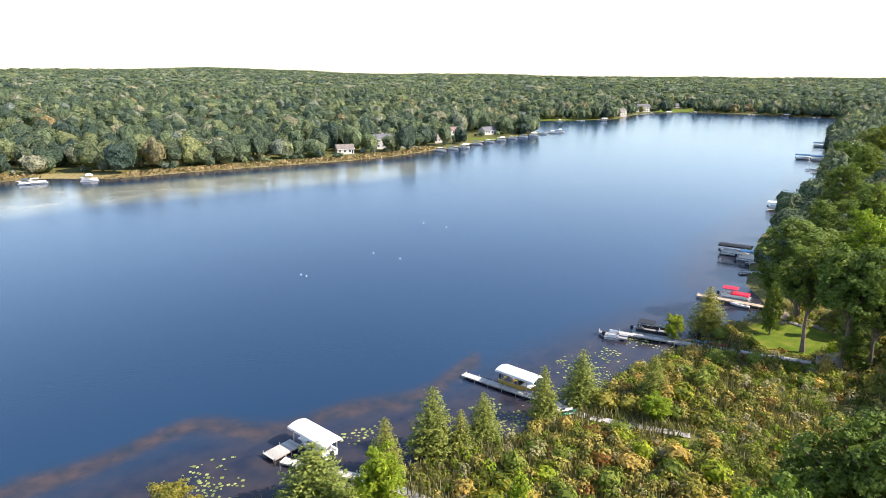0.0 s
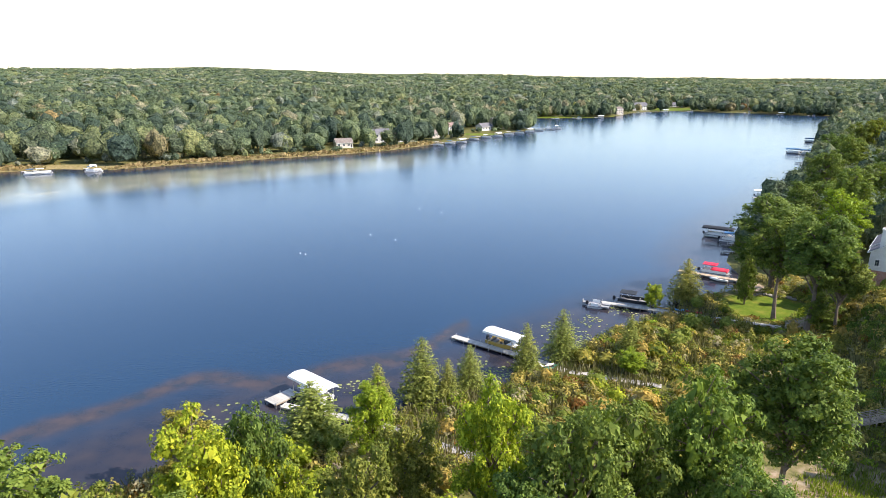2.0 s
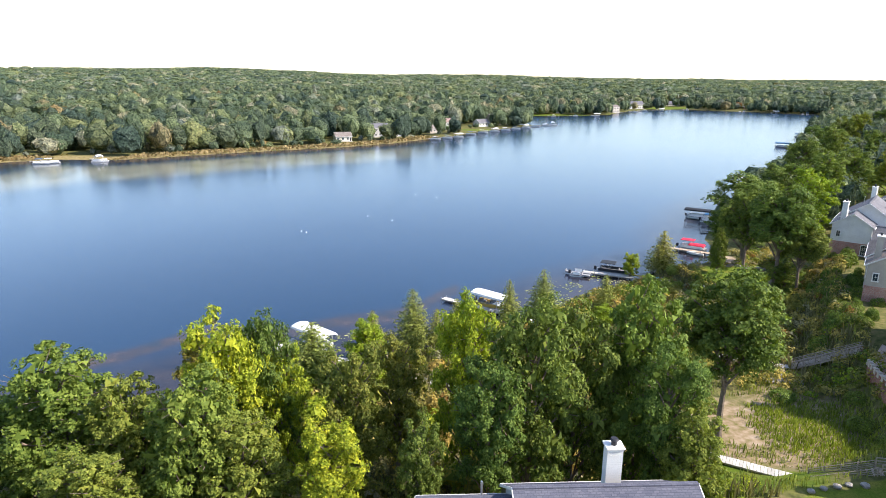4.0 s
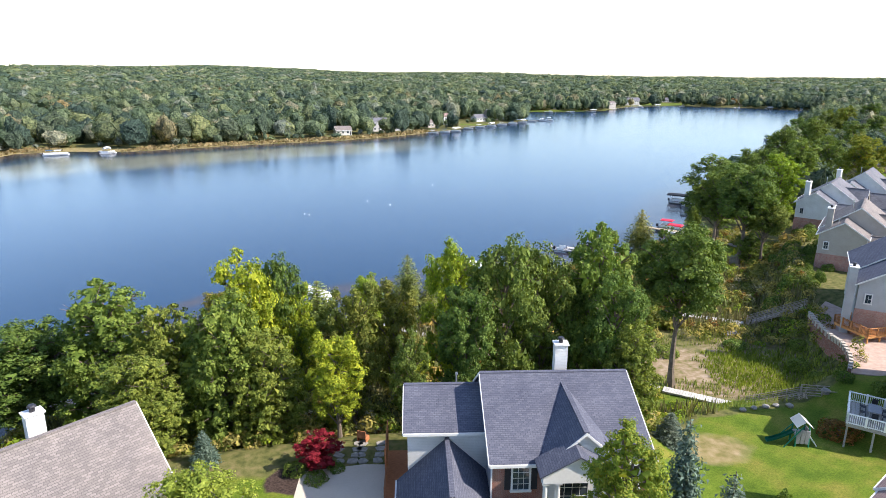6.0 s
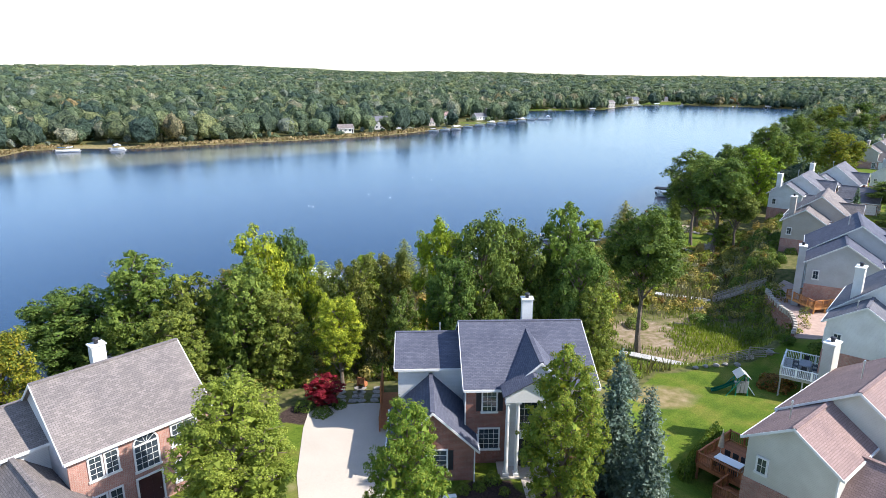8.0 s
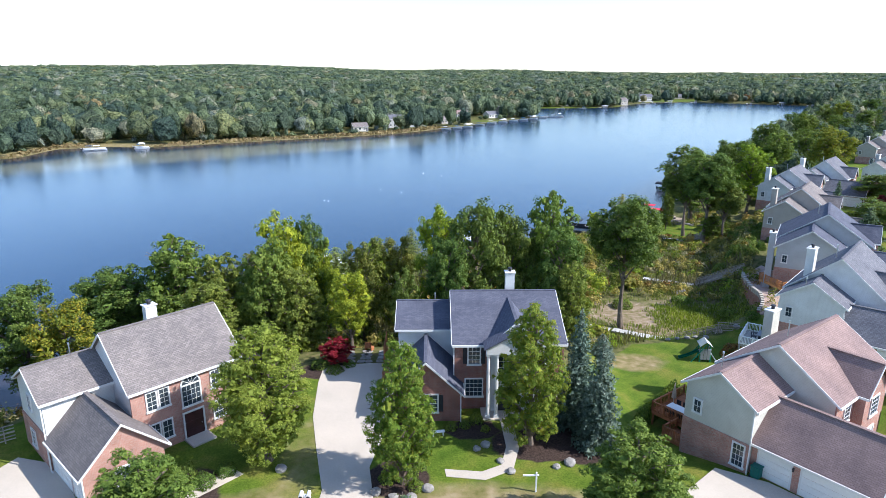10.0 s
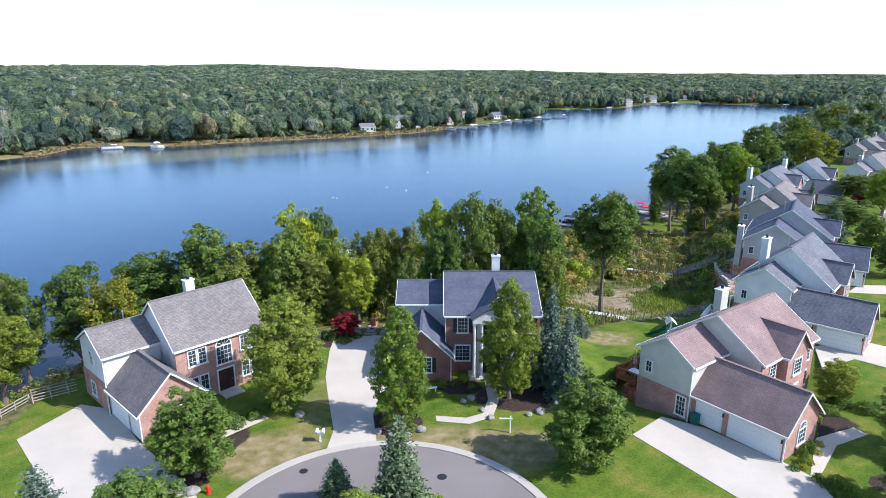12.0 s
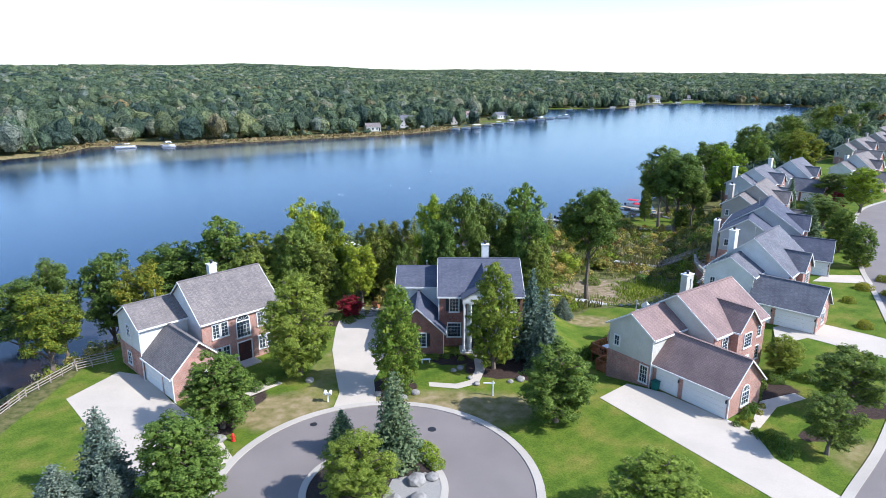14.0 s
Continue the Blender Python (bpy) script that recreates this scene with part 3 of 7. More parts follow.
# the street past the further houses
ST = [(22, -54), (31, -45.2), (40.7, -35.4), (50.1, -26), (63, -10), (74, 11), (82, 28), (90.5, 43), (100, 59.5), (113.5, 78.5), (130, 92), (158, 112), (235, 185)]


def strip(name, pts, half, z0, z1, material, label, category, shift=0.0):
    bm = bmesh.new()
    rows = []
    for i, p in enumerate(pts):
        a, b = Vector(pts[max(0, i - 1)]), Vector(pts[min(len(pts) - 1, i + 1)])
        d = (b - a).normalized()
        s = Vector((d.y, -d.x))
        c = Vector(p) + s * shift
        rows.append([bm.verts.new((*(c + s * k * half), z)) for k, z in ((-1, z0), (-1, z1), (1, z1), (1, z0))])
    for a, b in zip(rows, rows[1:]):
        for k in range(4):
            bm.faces.new((a[k], a[(k + 1) % 4], b[(k + 1) % 4], b[k]))
    bmesh.ops.recalc_face_normals(bm, faces=bm.faces)
    return tagged(place_mesh(name, bm, material), label, category, kind="structure")


def smooth_line(pts, n=8):
    out = []
    for i in range(len(pts) - 1):
        p0, p1, p2, p3 = (Vector(pts[max(0, min(len(pts) - 1, j))]) for j in (i - 1, i, i + 1, i + 2))
        for k in range(n):
            t = k / n
            out.append(tuple(0.5 * (2 * p1 + (p2 - p0) * t + (2 * p0 - 5 * p1 + 4 * p2 - p3) * t * t + (3 * p1 - p0 - 3 * p2 + p3) * t ** 3)))
    return out + [tuple(pts[-1])]


ST = smooth_line(ST)
strip("road", ST, 4.0, G - 0.3, G + 0.035, ROADSTUFF, "worn grey asphalt street past the houses", "road")
for sh in (-4.4, 4.4):
    strip("kerb", ST, 0.4, G - 0.3, G + 0.11, KERB, "pale concrete kerb along the street", "kerb", sh)

# ---------------------------------------------------------------- houses
def gable(bm_wall, u0, u1, v0, v1, z0, ze, zr, along, mid=None):
    """Walls of one gabled block as a closed solid."""
    if along == "u":
        vm = (v0 + v1) / 2 if mid is None else mid
        prof = [(v0, z0), (v1, z0), (v1, ze), (vm, zr), (v0, ze)]
        a = [bm_wall.verts.new((u0, p, z)) for p, z in prof]
        b = [bm_wall.verts.new((u1, p, z)) for p, z in prof]
    else:
        um = (u0 + u1) / 2
        prof = [(u0, z0), (u1, z0), (u1, ze), (um, zr), (u0, ze)]
        a = [bm_wall.verts.new((p, v0, z)) for p, z in prof]
        b = [bm_wall.verts.new((p, v1, z)) for p, z in prof]
    fs = [bm_wall.faces.new(a), bm_wall.faces.new(b[::-1])]
    for k in range(5):
        fs.append(bm_wall.faces.new((a[k], b[k], b[(k + 1) % 5], a[(k + 1) % 5])))
    bmesh.ops.recalc_face_normals(bm_wall, faces=fs)
    return bm_wall


def roof_half(a, b, c, d, t=0.14):
    """A roof plane with thickness from its eave a-b to its ridge d-c."""
    bm = bmesh.new()
    lo = [bm.verts.new(p) for p in (a, b, c, d)]
    hi = [bm.verts.new(Vector(p) + Vector((0, 0, t))) for p in (a, b, c, d)]
    bm.faces.new(hi)
    bm.faces.new(lo[::-1])
    for k in range(4):
        bm.faces.new((lo[k], lo[(k + 1) % 4], hi[(k + 1) % 4], hi[k]))
    bmesh.ops.recalc_face_normals(bm, faces=bm.faces)
    return slab_uv(bm)


def block(house, u0, u1, v0, v1, z0, ze, zr, along, wall, roof, over=0.38, ends=(0.3, 0.3), gutters=True, wall_label="", mid=None):
    """One gabled block: wall, two roof planes, fascias, gutters and rake boards. zr is the ridge over the walls' line."""
    part("wall", slab_uv(gable(bmesh.new(), u0, u1, v0, v1, z0, ze, zr, along, mid)), wall, house, wall_label)
    e0, e1 = ends
    if along == "u":
        m = (v0 + v1) / 2 if mid is None else mid
        P = lambda s, end, z: ((u0 - e0 if end == 0 else u1 + e1), s, z)
        sides = ((v0 - over, -1, over * (zr - ze) / (m - v0)), (v1 + over, 1, over * (zr - ze) / (v1 - m)))
    else:
        m = (u0 + u1) / 2
        P = lambda s, end, z: (s, (v0 - e0 if end == 0 else v1 + e1), z)
        sides = ((u0 - over, -1, over * (zr - ze) / (m - u0)), (u1 + over, 1, over * (zr - ze) / (u1 - m)))
    lift = 0.03
    for s, sg, drop in sides:
        part("roof", roof_half(P(s, 0, ze - drop + lift), P(s, 1, ze - drop + lift), P(m, 1, zr + lift), P(m, 0, zr + lift)), roof, house)
        bm = bmesh.new()
        lo, hi = Vector(P(s, 0, ze - drop)), Vector(P(s, 1, ze - drop))
        g = 0.11 * sg
        if along == "u":
            box(bm, lo.x, hi.x, min(s, s + g), max(s, s + g), ze - drop - 0.06, ze - drop + 0.13)
        else:
            box(bm, min(s, s + g), max(s, s + g), lo.y, hi.y, ze - drop - 0.06, ze - drop + 0.13)
        if gutters:
            part("gutter", bm, TRIM, house)
        else:
            bm.free()
    for end, ov in ((0, e0), (1, e1)):
        if ov <= 0:
            continue
        bm = bmesh.new()
        for s, sg, drop in sides:
            a, b = Vector(P(s, end, ze - drop + lift)), Vector(P(m, end, zr + lift))
            o = (Vector((1, 0, 0)) if along == "u" else Vector((0, 1, 0))) * (-0.06 if end == 0 else 0.06)
            vs = [bm.verts.new(p) for p in (a + Vector((0, 0, -0.07)), b + Vector((0, 0, -0.07)), b + Vector((0, 0, 0.13)), a + Vector((0, 0, 0.13)))]
            ws = [bm.verts.new(v.co + o) for v in vs]
            fs = [bm.faces.new(vs), bm.faces.new(ws[::-1])] + [bm.faces.new((vs[k], ws[k], ws[(k + 1) % 4], vs[(k + 1) % 4])) for k in range(4)]
            bmesh.ops.recalc_face_normals(bm, faces=fs)
        part("rake_board", bm, TRIM, house)
    # ridge cap
    bm = bmesh.new()
    a, b = Vector(P(m, 0, zr + 0.17)), Vector(P(m, 1, zr + 0.17))
    d = 0.16
    if along == "u":
        box(bm, a.x, b.x, m - d, m + d, zr + 0.1, zr + 0.19)
    else:
        box(bm, m - d, m + d, a.y, b.y, zr + 0.1, zr + 0.19)
    part("ridge_cap", slab_uv(bm), roof, house)


TURN = {"front": 0, "left": -90, "right": 90, "back": 180}


def window(house, u, v, z, w, h, face, cols=2, rows=3, shutters=False, arch=False, frame_mat=None):
    """A sash window: frame proud of the wall, recessed pane, glazing bars, optional shutters and round head."""
    fm = frame_mat or TRIM
    bm = bmesh.new()
    t = 0.12
    box(bm, -w / 2 - t, -w / 2, -0.09, 0.06, -t, h + t)
    box(bm, w / 2, w / 2 + t, -0.09, 0.06, -t, h + t)
    box(bm, -w / 2, w / 2, -0.09, 0.06, h, h + t)
    box(bm, -w / 2 - t - 0.06, w / 2 + t + 0.06, -0.14, 0.06, -t - 0.04, 0)
    if arch:
        n = 14
        for k in range(n):
            a0, a1 = math.pi * k / n, math.pi * (k + 1) / n
            q = [(-r * math.cos(a), r * math.sin(a) + h + 0.06) for a, r in ((a0, w / 2), (a1, w / 2), (a1, w / 2 + t), (a0, w / 2 + t))]
            f = [bm.verts.new((x, -0.09, zz)) for x, zz in q]
            g = [bm.verts.new((x, 0.06, zz)) for x, zz in q]
            bm.faces.new(f)
            for i in range(4):
                bm.faces.new((f[i], g[i], g[(i + 1) % 4], f[(i + 1) % 4]))
        bmesh.ops.recalc_face_normals(bm, faces=bm.faces)
    win = part("window", bm, fm, house)
    win.matrix_basis = pose(u, v, z, 0, 0, TURN[face])
    bm = boxes((-w / 2, w / 2, -0.035, 0.05, 0, h))
    if arch:
        n = 14
        vs = [bm.verts.new((-w / 2 * math.cos(math.pi * k / n), -0.035, h + 0.06 + w / 2 * math.sin(math.pi * k / n))) for k in range(n + 1)]
        bm.faces.new(vs[::-1])
        bmesh.ops.recalc_face_normals(bm, faces=bm.faces)
    part("pane", bm, GLASS, win)
    bm = bmesh.new()
    for i in range(1, cols):
        x = -w / 2 + w * i / cols
        box(bm, x - 0.013, x + 0.013, -0.065, -0.035, 0, h)
    for j in range(1, rows):
        zz = h * j / rows
        box(bm, -w / 2, w / 2, -0.063, -0.036, zz - 0.013, zz + 0.013)
    if arch:
        for k in range(1, 5):
            a = math.pi * k / 5
            rod(bm, (0, -0.05, h + 0.06), (-w / 2 * math.cos(a), -0.05, h + 0.06 + w / 2 * math.sin(a)), 0.02, sides=4)
    if len(bm.verts):
        part("muntins", bm, fm, win)
    else:
        bm.free()
    if shutters:
        for s in (-1, 1):
            x = s * (w / 2 + t + 0.22)
            bm = boxes((x - 0.2, x + 0.2, -0.06, 0.02, 0, h))
            for k in range(int(h / 0.12)):
                box(bm, x - 0.16, x + 0.16, -0.075, -0.06, 0.06 + k * 0.12, 0.12 + k * 0.12)
            part("shutter", bm, SHUTTER, win)
    return win


def garage_door(house, u, v, z, w, face, h=2.2):
    bm = boxes((-w / 2 - 0.12, -w / 2, -0.06, 0.08, 0, h + 0.12), (w / 2, w / 2 + 0.12, -0.06, 0.08, 0, h + 0.12), (-w / 2, w / 2, -0.06, 0.08, h, h + 0.12))
    d = part("garage_door", bm, TRIM, house, "white sectional garage door")
    d.matrix_basis = pose(u, v, z, 0, 0, TURN[face])
    cols = max(4, int(w / 0.6))
    for r in range(4):
        bm = boxes((-w / 2, w / 2, -0.02, 0.05, r * h / 4 + 0.01, (r + 1) * h / 4 - 0.01))
        for c in range(cols):
            x0 = -w / 2 + w * c / cols
            box(bm, x0 + 0.07, x0 + w / cols - 0.07, -0.035, -0.02, r * h / 4 + 0.1, (r + 1) * h / 4 - 0.1)
        part("door_panel", bm, GARAGE, d)
    return d


def door(house, u, v, z, w, h, face, material, glazed=False):
    bm = boxes((-w / 2 - 0.14, -w / 2, -0.1, 0.05, 0, h + 0.14), (w / 2, w / 2 + 0.14, -0.1, 0.05, 0, h + 0.14), (-w / 2, w / 2, -0.1, 0.05, h, h + 0.14))
    d = part("door", bm, TRIM, house)
    d.matrix_basis = pose(u, v, z, 0, 0, TURN[face])
    bm = boxes((-w / 2, w / 2, -0.03, 0.03, 0, h))
    for i in range(2):
        for j in range(3):
            box(bm, -w / 2 + (i + 0.12) * w / 2, -w / 2 + (i + 0.88) * w / 2, -0.05, -0.03, h * (j + 0.1) / 3, h * (j + 0.88) / 3)
    part("door_leaf", bm, material, d)
    bm = bmesh.new()
    bmesh.ops.create_icosphere(bm, subdivisions=1, radius=0.05, matrix=Matrix.Translation((w * 0.38, -0.08, 1.0)))
    part("handle", bm, METAL, d)


def chimney(house, u, v, z0, z1, su, sv, material, label="white boarded chimney"):
    bm = boxes((u - su / 2, u + su / 2, v - sv / 2, v + sv / 2, z0, z1))
    c = part("chimney", slab_uv(bm), material, house, label)
    part("chimney_cap", boxes((u - su / 2 - 0.09, u + su / 2 + 0.09, v - sv / 2 - 0.09, v + sv / 2 + 0.09, z1, z1 + 0.13), bevel=0.02), TRIM, c)
    bm = bmesh.new()
    rod(bm, (u, v, z1 + 0.13), (u, v, z1 + 0.45), 0.17, sides=12)
    rod(bm, (u, v, z1 + 0.45), (u, v, z1 + 0.56), 0.27, 0.2, sides=12)
    part("flue", bm, SHUTTER, c, "dark metal flue cowl")


def vent_pipe(house, u, v, z0, z1):
    bm = bmesh.new()
    rod(bm, (u, v, z0), (u, v, z1), 0.06)
    rod(bm, (u, v, z1 - 0.05), (u, v, z1 + 0.12), 0.10, 0.08)
    part("vent_pipe", bm, METAL, house)


def downpipe(house, u, v, z0, z1):
    bm = boxes((u - 0.05, u + 0.05, v - 0.05, v + 0.05, z0, z1), (u - 0.05, u + 0.05, v - 0.35, v - 0.05, z0, z0 + 0.08))
    part("downpipe", bm, TRIM, house)


def veneer(house, spec, material, label=""):
    """A brick face set proud of the wall behind it."""
    part("brick_facing", slab_uv(boxes(spec)), material, house, label)


def slate_house():
    h = empty("house", pose(0, 0, 0), "two-storey red brick house with slate-blue shingle roof", "house")
    block(h, 3.95, 14.2, -2.6, 8.3, G - 0.6, 13.0, 15.75, "u", SIDING_WHITE, ROOF_SLATE, mid=4.15)
    veneer(h, (3.9, 14.25, -2.68, -2.55, G - 0.3, 12.82), BRICK_RED, "red brick front wall")
    block(h, -1.6, 3.98, 1.4, 7.4, G - 0.6, 12.9, 14.35, "u", SIDING_WHITE, ROOF_SLATE, ends=(0.3, 0), mid=5.2)
    block(h, -2.0, 4.35, -4.9, 1.38, G - 0.3, 9.15, 12.15, "v", BRICK_RED, ROOF_SLATE, ends=(0.3, 0))
    # entry bay with its own cross gable
    block(h, 7.3, 11.9, -3.3, 3.8, G - 0.3, 13.3, 15.35, "v", SIDING_WHITE, ROOF_SLATE, ends=(0.25, 0), over=0.3)
    bm = bmesh.new()
    n = 20
    for r0, r1, y0, y1 in ((0.0, 0.42, -3.40, -3.33), (0.42, 0.52, -3.44, -3.33)):
        for k in range(n):
            a0, a1 = math.tau * k / n, math.tau * (k + 1) / n
            q = [(9.6 + r * math.cos(a), 14.1 + r * math.sin(a)) for a, r in ((a0, r0), (a0, r1), (a1, r1), (a1, r0))]
            if r0 == 0:
                q = q[1:]
            bm.faces.new([bm.verts.new((x, y0, z)) for x, z in q])
    part("gable_vent", bm, TRIM, h, "round white gable vent")
    # pedimented portico
    bm = bmesh.new()
    gable(bm, 6.75, 11.1, -4.7, -3.2, 12.75, 13.35, 14.55, "v")
    p = part("portico", slab_uv(bm), TRIM, h, "white pediment on tall columns")
    for u in (6.95, 7.75, 10.1, 10.9):
        bm = bmesh.new()
        rod(bm, (u, -4.45, G + 0.3), (u, -4.45, 12.75), 0.17, 0.14, 14)
        box(bm, u - 0.24, u + 0.24, -4.69, -4.21, G + 0.1, G + 0.34)
        box(bm, u - 0.22, u + 0.22, -4.67, -4.23, 12.6, 12.76)
        part("column", bm, TRIM, p)
    for s in (-1, 1):
        part("roof", roof_half((8.92 + s * 2.4, -4.95, 13.25), (8.92 + s * 2.4, -2.9, 13.25), (8.92, -2.9, 14.62), (8.92, -4.95, 14.62), 0.1), ROOF_SLATE, p)
    part("porch_floor", boxes((6.4, 11.5, -4.9, -2.6, G - 0.2, G + 0.12), bevel=0.02), CONCRETE, h)
    window(h, 8.95, -3.3, 9.6, 2.0, 2.5, "front", 4, 4)
    door(h, 8.95, -3.3, G + 0.14, 1.9, 2.5, "front", SHUTTER)
    window(h, 5.75, -2.68, 10.95, 1.05, 1.7, "front", 3, 4, True)
    window(h, 5.75, -2.68, 7.6, 1.55, 1.75, "front", 4, 4)
    window(h, 12.9, -2.68, 10.95, 1.05, 1.7, "front", 3, 4, True)
    window(h, 12.9, -2.68, 7.6, 1.5, 1.75, "front", 4, 4)
    window(h, 1.5, -4.9, 7.2, 1.5, 1.7, "front", 3, 4, True)
    garage_door(h, -2.0, -3.0, G + 0.05, 2.6, "left")
    garage_door(h, -2.0, 0.0, G + 0.05, 2.6, "left")
    chimney(h, 10.0, 6.0, 13.5, 17.25, 0.95, 0.75, SIDING_WHITE)
    vent_pipe(h, 2.1, 6.0, 13.9, 14.9)
    downpipe(h, 3.83, -2.75, G, 12.9)
    downpipe(h, 4.42, -4.98, G, 9.0)
    # redwood deck with a screen wall at the side
    bm = boxes((-3.4, -1.7, 2.2, 8.5, G + 0.4, G + 0.55))
    d = part("side_deck", bm, DECK_RED, h, "redwood side deck")
    for v in (2.3, 4.4, 6.4, 8.4):
        part("deck_post", boxes((-3.4, -3.28, v - 0.06, v + 0.06, G - 0.3, G + 3.4 if v > 4 else G + 1.5)), DECK_RED, d)
    for z in (0.8, 1.05, 1.3, 1.5):
        part("deck_rail", boxes((-3.38, -3.3, 2.3, 8.4, G + z, G + z + 0.08)), DECK_RED, d)
    part("screen_panel", boxes((-3.37, -3.31, 4.4, 8.4, G + 1.7, G + 3.4)), DECK_RED, d)
    return h


def taupe_house():
    h = empty("house", pose(-26.27, -7.79, 0, 0, 0, 46.4), "two-storey brick and white-sided house with taupe shingle roof", "house")
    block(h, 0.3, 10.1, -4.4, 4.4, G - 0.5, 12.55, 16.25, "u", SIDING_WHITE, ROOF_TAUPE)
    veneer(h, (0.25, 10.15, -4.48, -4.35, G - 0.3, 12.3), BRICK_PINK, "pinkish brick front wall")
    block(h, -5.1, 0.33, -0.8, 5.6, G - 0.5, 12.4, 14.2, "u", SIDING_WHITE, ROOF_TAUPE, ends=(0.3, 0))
    veneer(h, (-5.17, -5.05, -0.85, 5.65, G - 0.5, 9.3), BRICK_PINK, "brick lower wall")
    block(h, -5.0, 1.0, -8.2, -0.82, G - 0.3, 9.25, 12.1, "v", BRICK_PINK, ROOF_TAUPE, ends=(0.35, 0))
    garage_door(h, -5.0, -3.2, G + 0.05, 4.2, "left")
    garage_door(h, -5.0, -6.9, G + 0.05, 2.0, "left")
    for u, w in ((1.9, 0.75), (2.95, 0.75)):
        window(h, u, -4.48, 10.2, w, 1.6, "front", 2, 4)
        window(h, u, -4.48, 7.2, w, 1.6, "front", 2, 3)
    window(h, 5.3, -4.48, 9.4, 1.6, 1.9, "front", 4, 4, arch=True)
    door(h, 5.3, -4.48, G + 0.15, 1.7, 2.35, "front", plain("dark_door_paint", (0.05, 0.02, 0.02), 0.4))
    for u in (7.6, 8.7):
        window(h, u, -4.48, 10.2, 0.75, 1.6, "front", 2, 4)
        window(h, u, -4.48, 7.2, 0.75, 1.6, "front", 2, 3)
    window(h, -5.17, 2.4, 10.6, 0.8, 1.3, "left", 2, 3)
    window(h, -5.17, 2.9, 7.0, 1.0, 1.4, "left", 2, 3)
    window(h, -2.0, -8.2, 7.0, 1.4, 1.5, "front", 3, 3)
    part("front_step", boxes((4.2, 6.4, -6.2, -4.4, G - 0.1, G + 0.16), bevel=0.02), CONCRETE, h)
    chimney(h, 5.2, 2.0, 13.5, 17.0, 1.0, 0.75, SIDING_WHITE)
    vent_pipe(h, -1.4, 3.4, 13.6, 14.9)
    downpipe(h, -5.25, -0.95, G, 12.3)
    downpipe(h, -5.1, -8.3, G, 9.1)
    return h


def rose_house(m, roof, side, brick, label, base=G, wing=5.6, depth=9.8, rise=3.3, stack=(10.6, 11.0, 14.4), garage=True):
    """Three-block house: main gable, lower rear wing and a projecting garage with doors at its side."""
    h = empty("house", m, label, "house", "houses along the street")
    back = 0.4 + depth
    wb = back - 0.2
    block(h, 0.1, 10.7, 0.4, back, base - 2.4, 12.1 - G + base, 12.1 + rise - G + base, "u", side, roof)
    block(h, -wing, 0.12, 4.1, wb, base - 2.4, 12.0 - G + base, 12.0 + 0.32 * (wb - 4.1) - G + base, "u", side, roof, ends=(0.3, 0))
    veneer(h, (-wing - 0.08, -wing + 0.05, 4.05, wb + 0.05, base - 2.4, base + 2.5), brick, "brick lower wall")
    veneer(h, (0.05, 10.75, 0.32, 0.45, base - 0.3, base + 5.7), brick, "brick front wall")
    block(h, -5.2, 0.9, -4.8, 4.08, base - 0.4, 9.15 - G + base, 11.9 - G + base, "v", brick, roof, ends=(0.35, 0))
    # cross gable over the entry
    block(h, 3.4, 7.4, -0.5, 6.0, base - 0.3, 12.2 - G + base, 14.3 - G + base, "v", brick, roof, ends=(0.3, 0), over=0.3)
    garage_door(h, -5.2, -2.2, base + 0.05, 4.7, "left")
    garage_door(h, -5.2, 2.2, base + 0.05, 2.5, "left")
    window(h, -2.15, -4.8, base + 0.8, 1.3, 1.4, "front", 3, 3, arch=True)
    window(h, 2.1, 0.32, base + 3.7, 1.0, 1.5, "front", 2, 4)
    window(h, 2.1, 0.32, base + 0.8, 1.0, 1.6, "front", 2, 4)
    window(h, 5.4, -0.5, base + 3.6, 1.4, 1.6, "front", 3, 4)
    door(h, 5.4, -0.5, base + 0.15, 1.2, 2.2, "front", TRIM)
    window(h, 9.2, 0.32, base + 3.7, 1.0, 1.5, "front", 2, 4)
    window(h, 9.2, 0.32, base + 0.8, 1.0, 1.6, "front", 2, 4)
    window(h, -wing - 0.08, wb - 1.2, base + 3.4, 0.6, 1.1, "left", 2, 2)
    window(h, -wing - 0.08, 4.9, base + 0.3, 0.9, 1.9, "left", 3, 4)
    window(h, -3, wb, base + 3.4, 1.2, 1.4, "back", 2, 3)
    window(h, 3, back, base + 3.4, 1.6, 1.6, "back", 2, 3)
    window(h, 7, back, base + 0.4, 2.2, 1.9, "back", 3, 3)
    chimney(h, stack[0], stack[1], base - 1.5, stack[2] - G + base, 1.45, 0.9, side, "broad boarded chimney")
    vent_pipe(h, 4.5, back / 2 + 1.6, 13.6 - G + base, 12.7 + rise - G + base)
    vent_pipe(h, -3.2, 8.4, 13.2 - G + base, 14.5 - G + base)
    downpipe(h, -5.3, -4.9, base, 9.0 - G + base)
    downpipe(h, -wing - 0.15, 4.0, base - 1, 11.8 - G + base)
    for s in (-5.3,):
        for v in (0.75, -4.65):
            part("wall_lamp", boxes((s - 0.12, s, v - 0.07, v + 0.07, base + 1.8, base + 2.15), bevel=0.02), SHUTTER, h)
    return h


slate_house()
taupe_house()
rose_house(pose(34.2, -13.2, 0, 0, 0, 36.3), ROOF_ROSE, SIDING_CREAM, BRICK_PINK, "brick and cream-sided house with rose-brown roof and double garage")
rose_house(pose(53.8, 8.6, 0, 0, 0, 47), ROOF_GREY, SIDING_WHITE, BRICK_PINK, "white-sided house with dark grey shingle roof", depth=10.6, rise=4.4, wing=3.8, stack=(1.6, 9.2, 16.9))
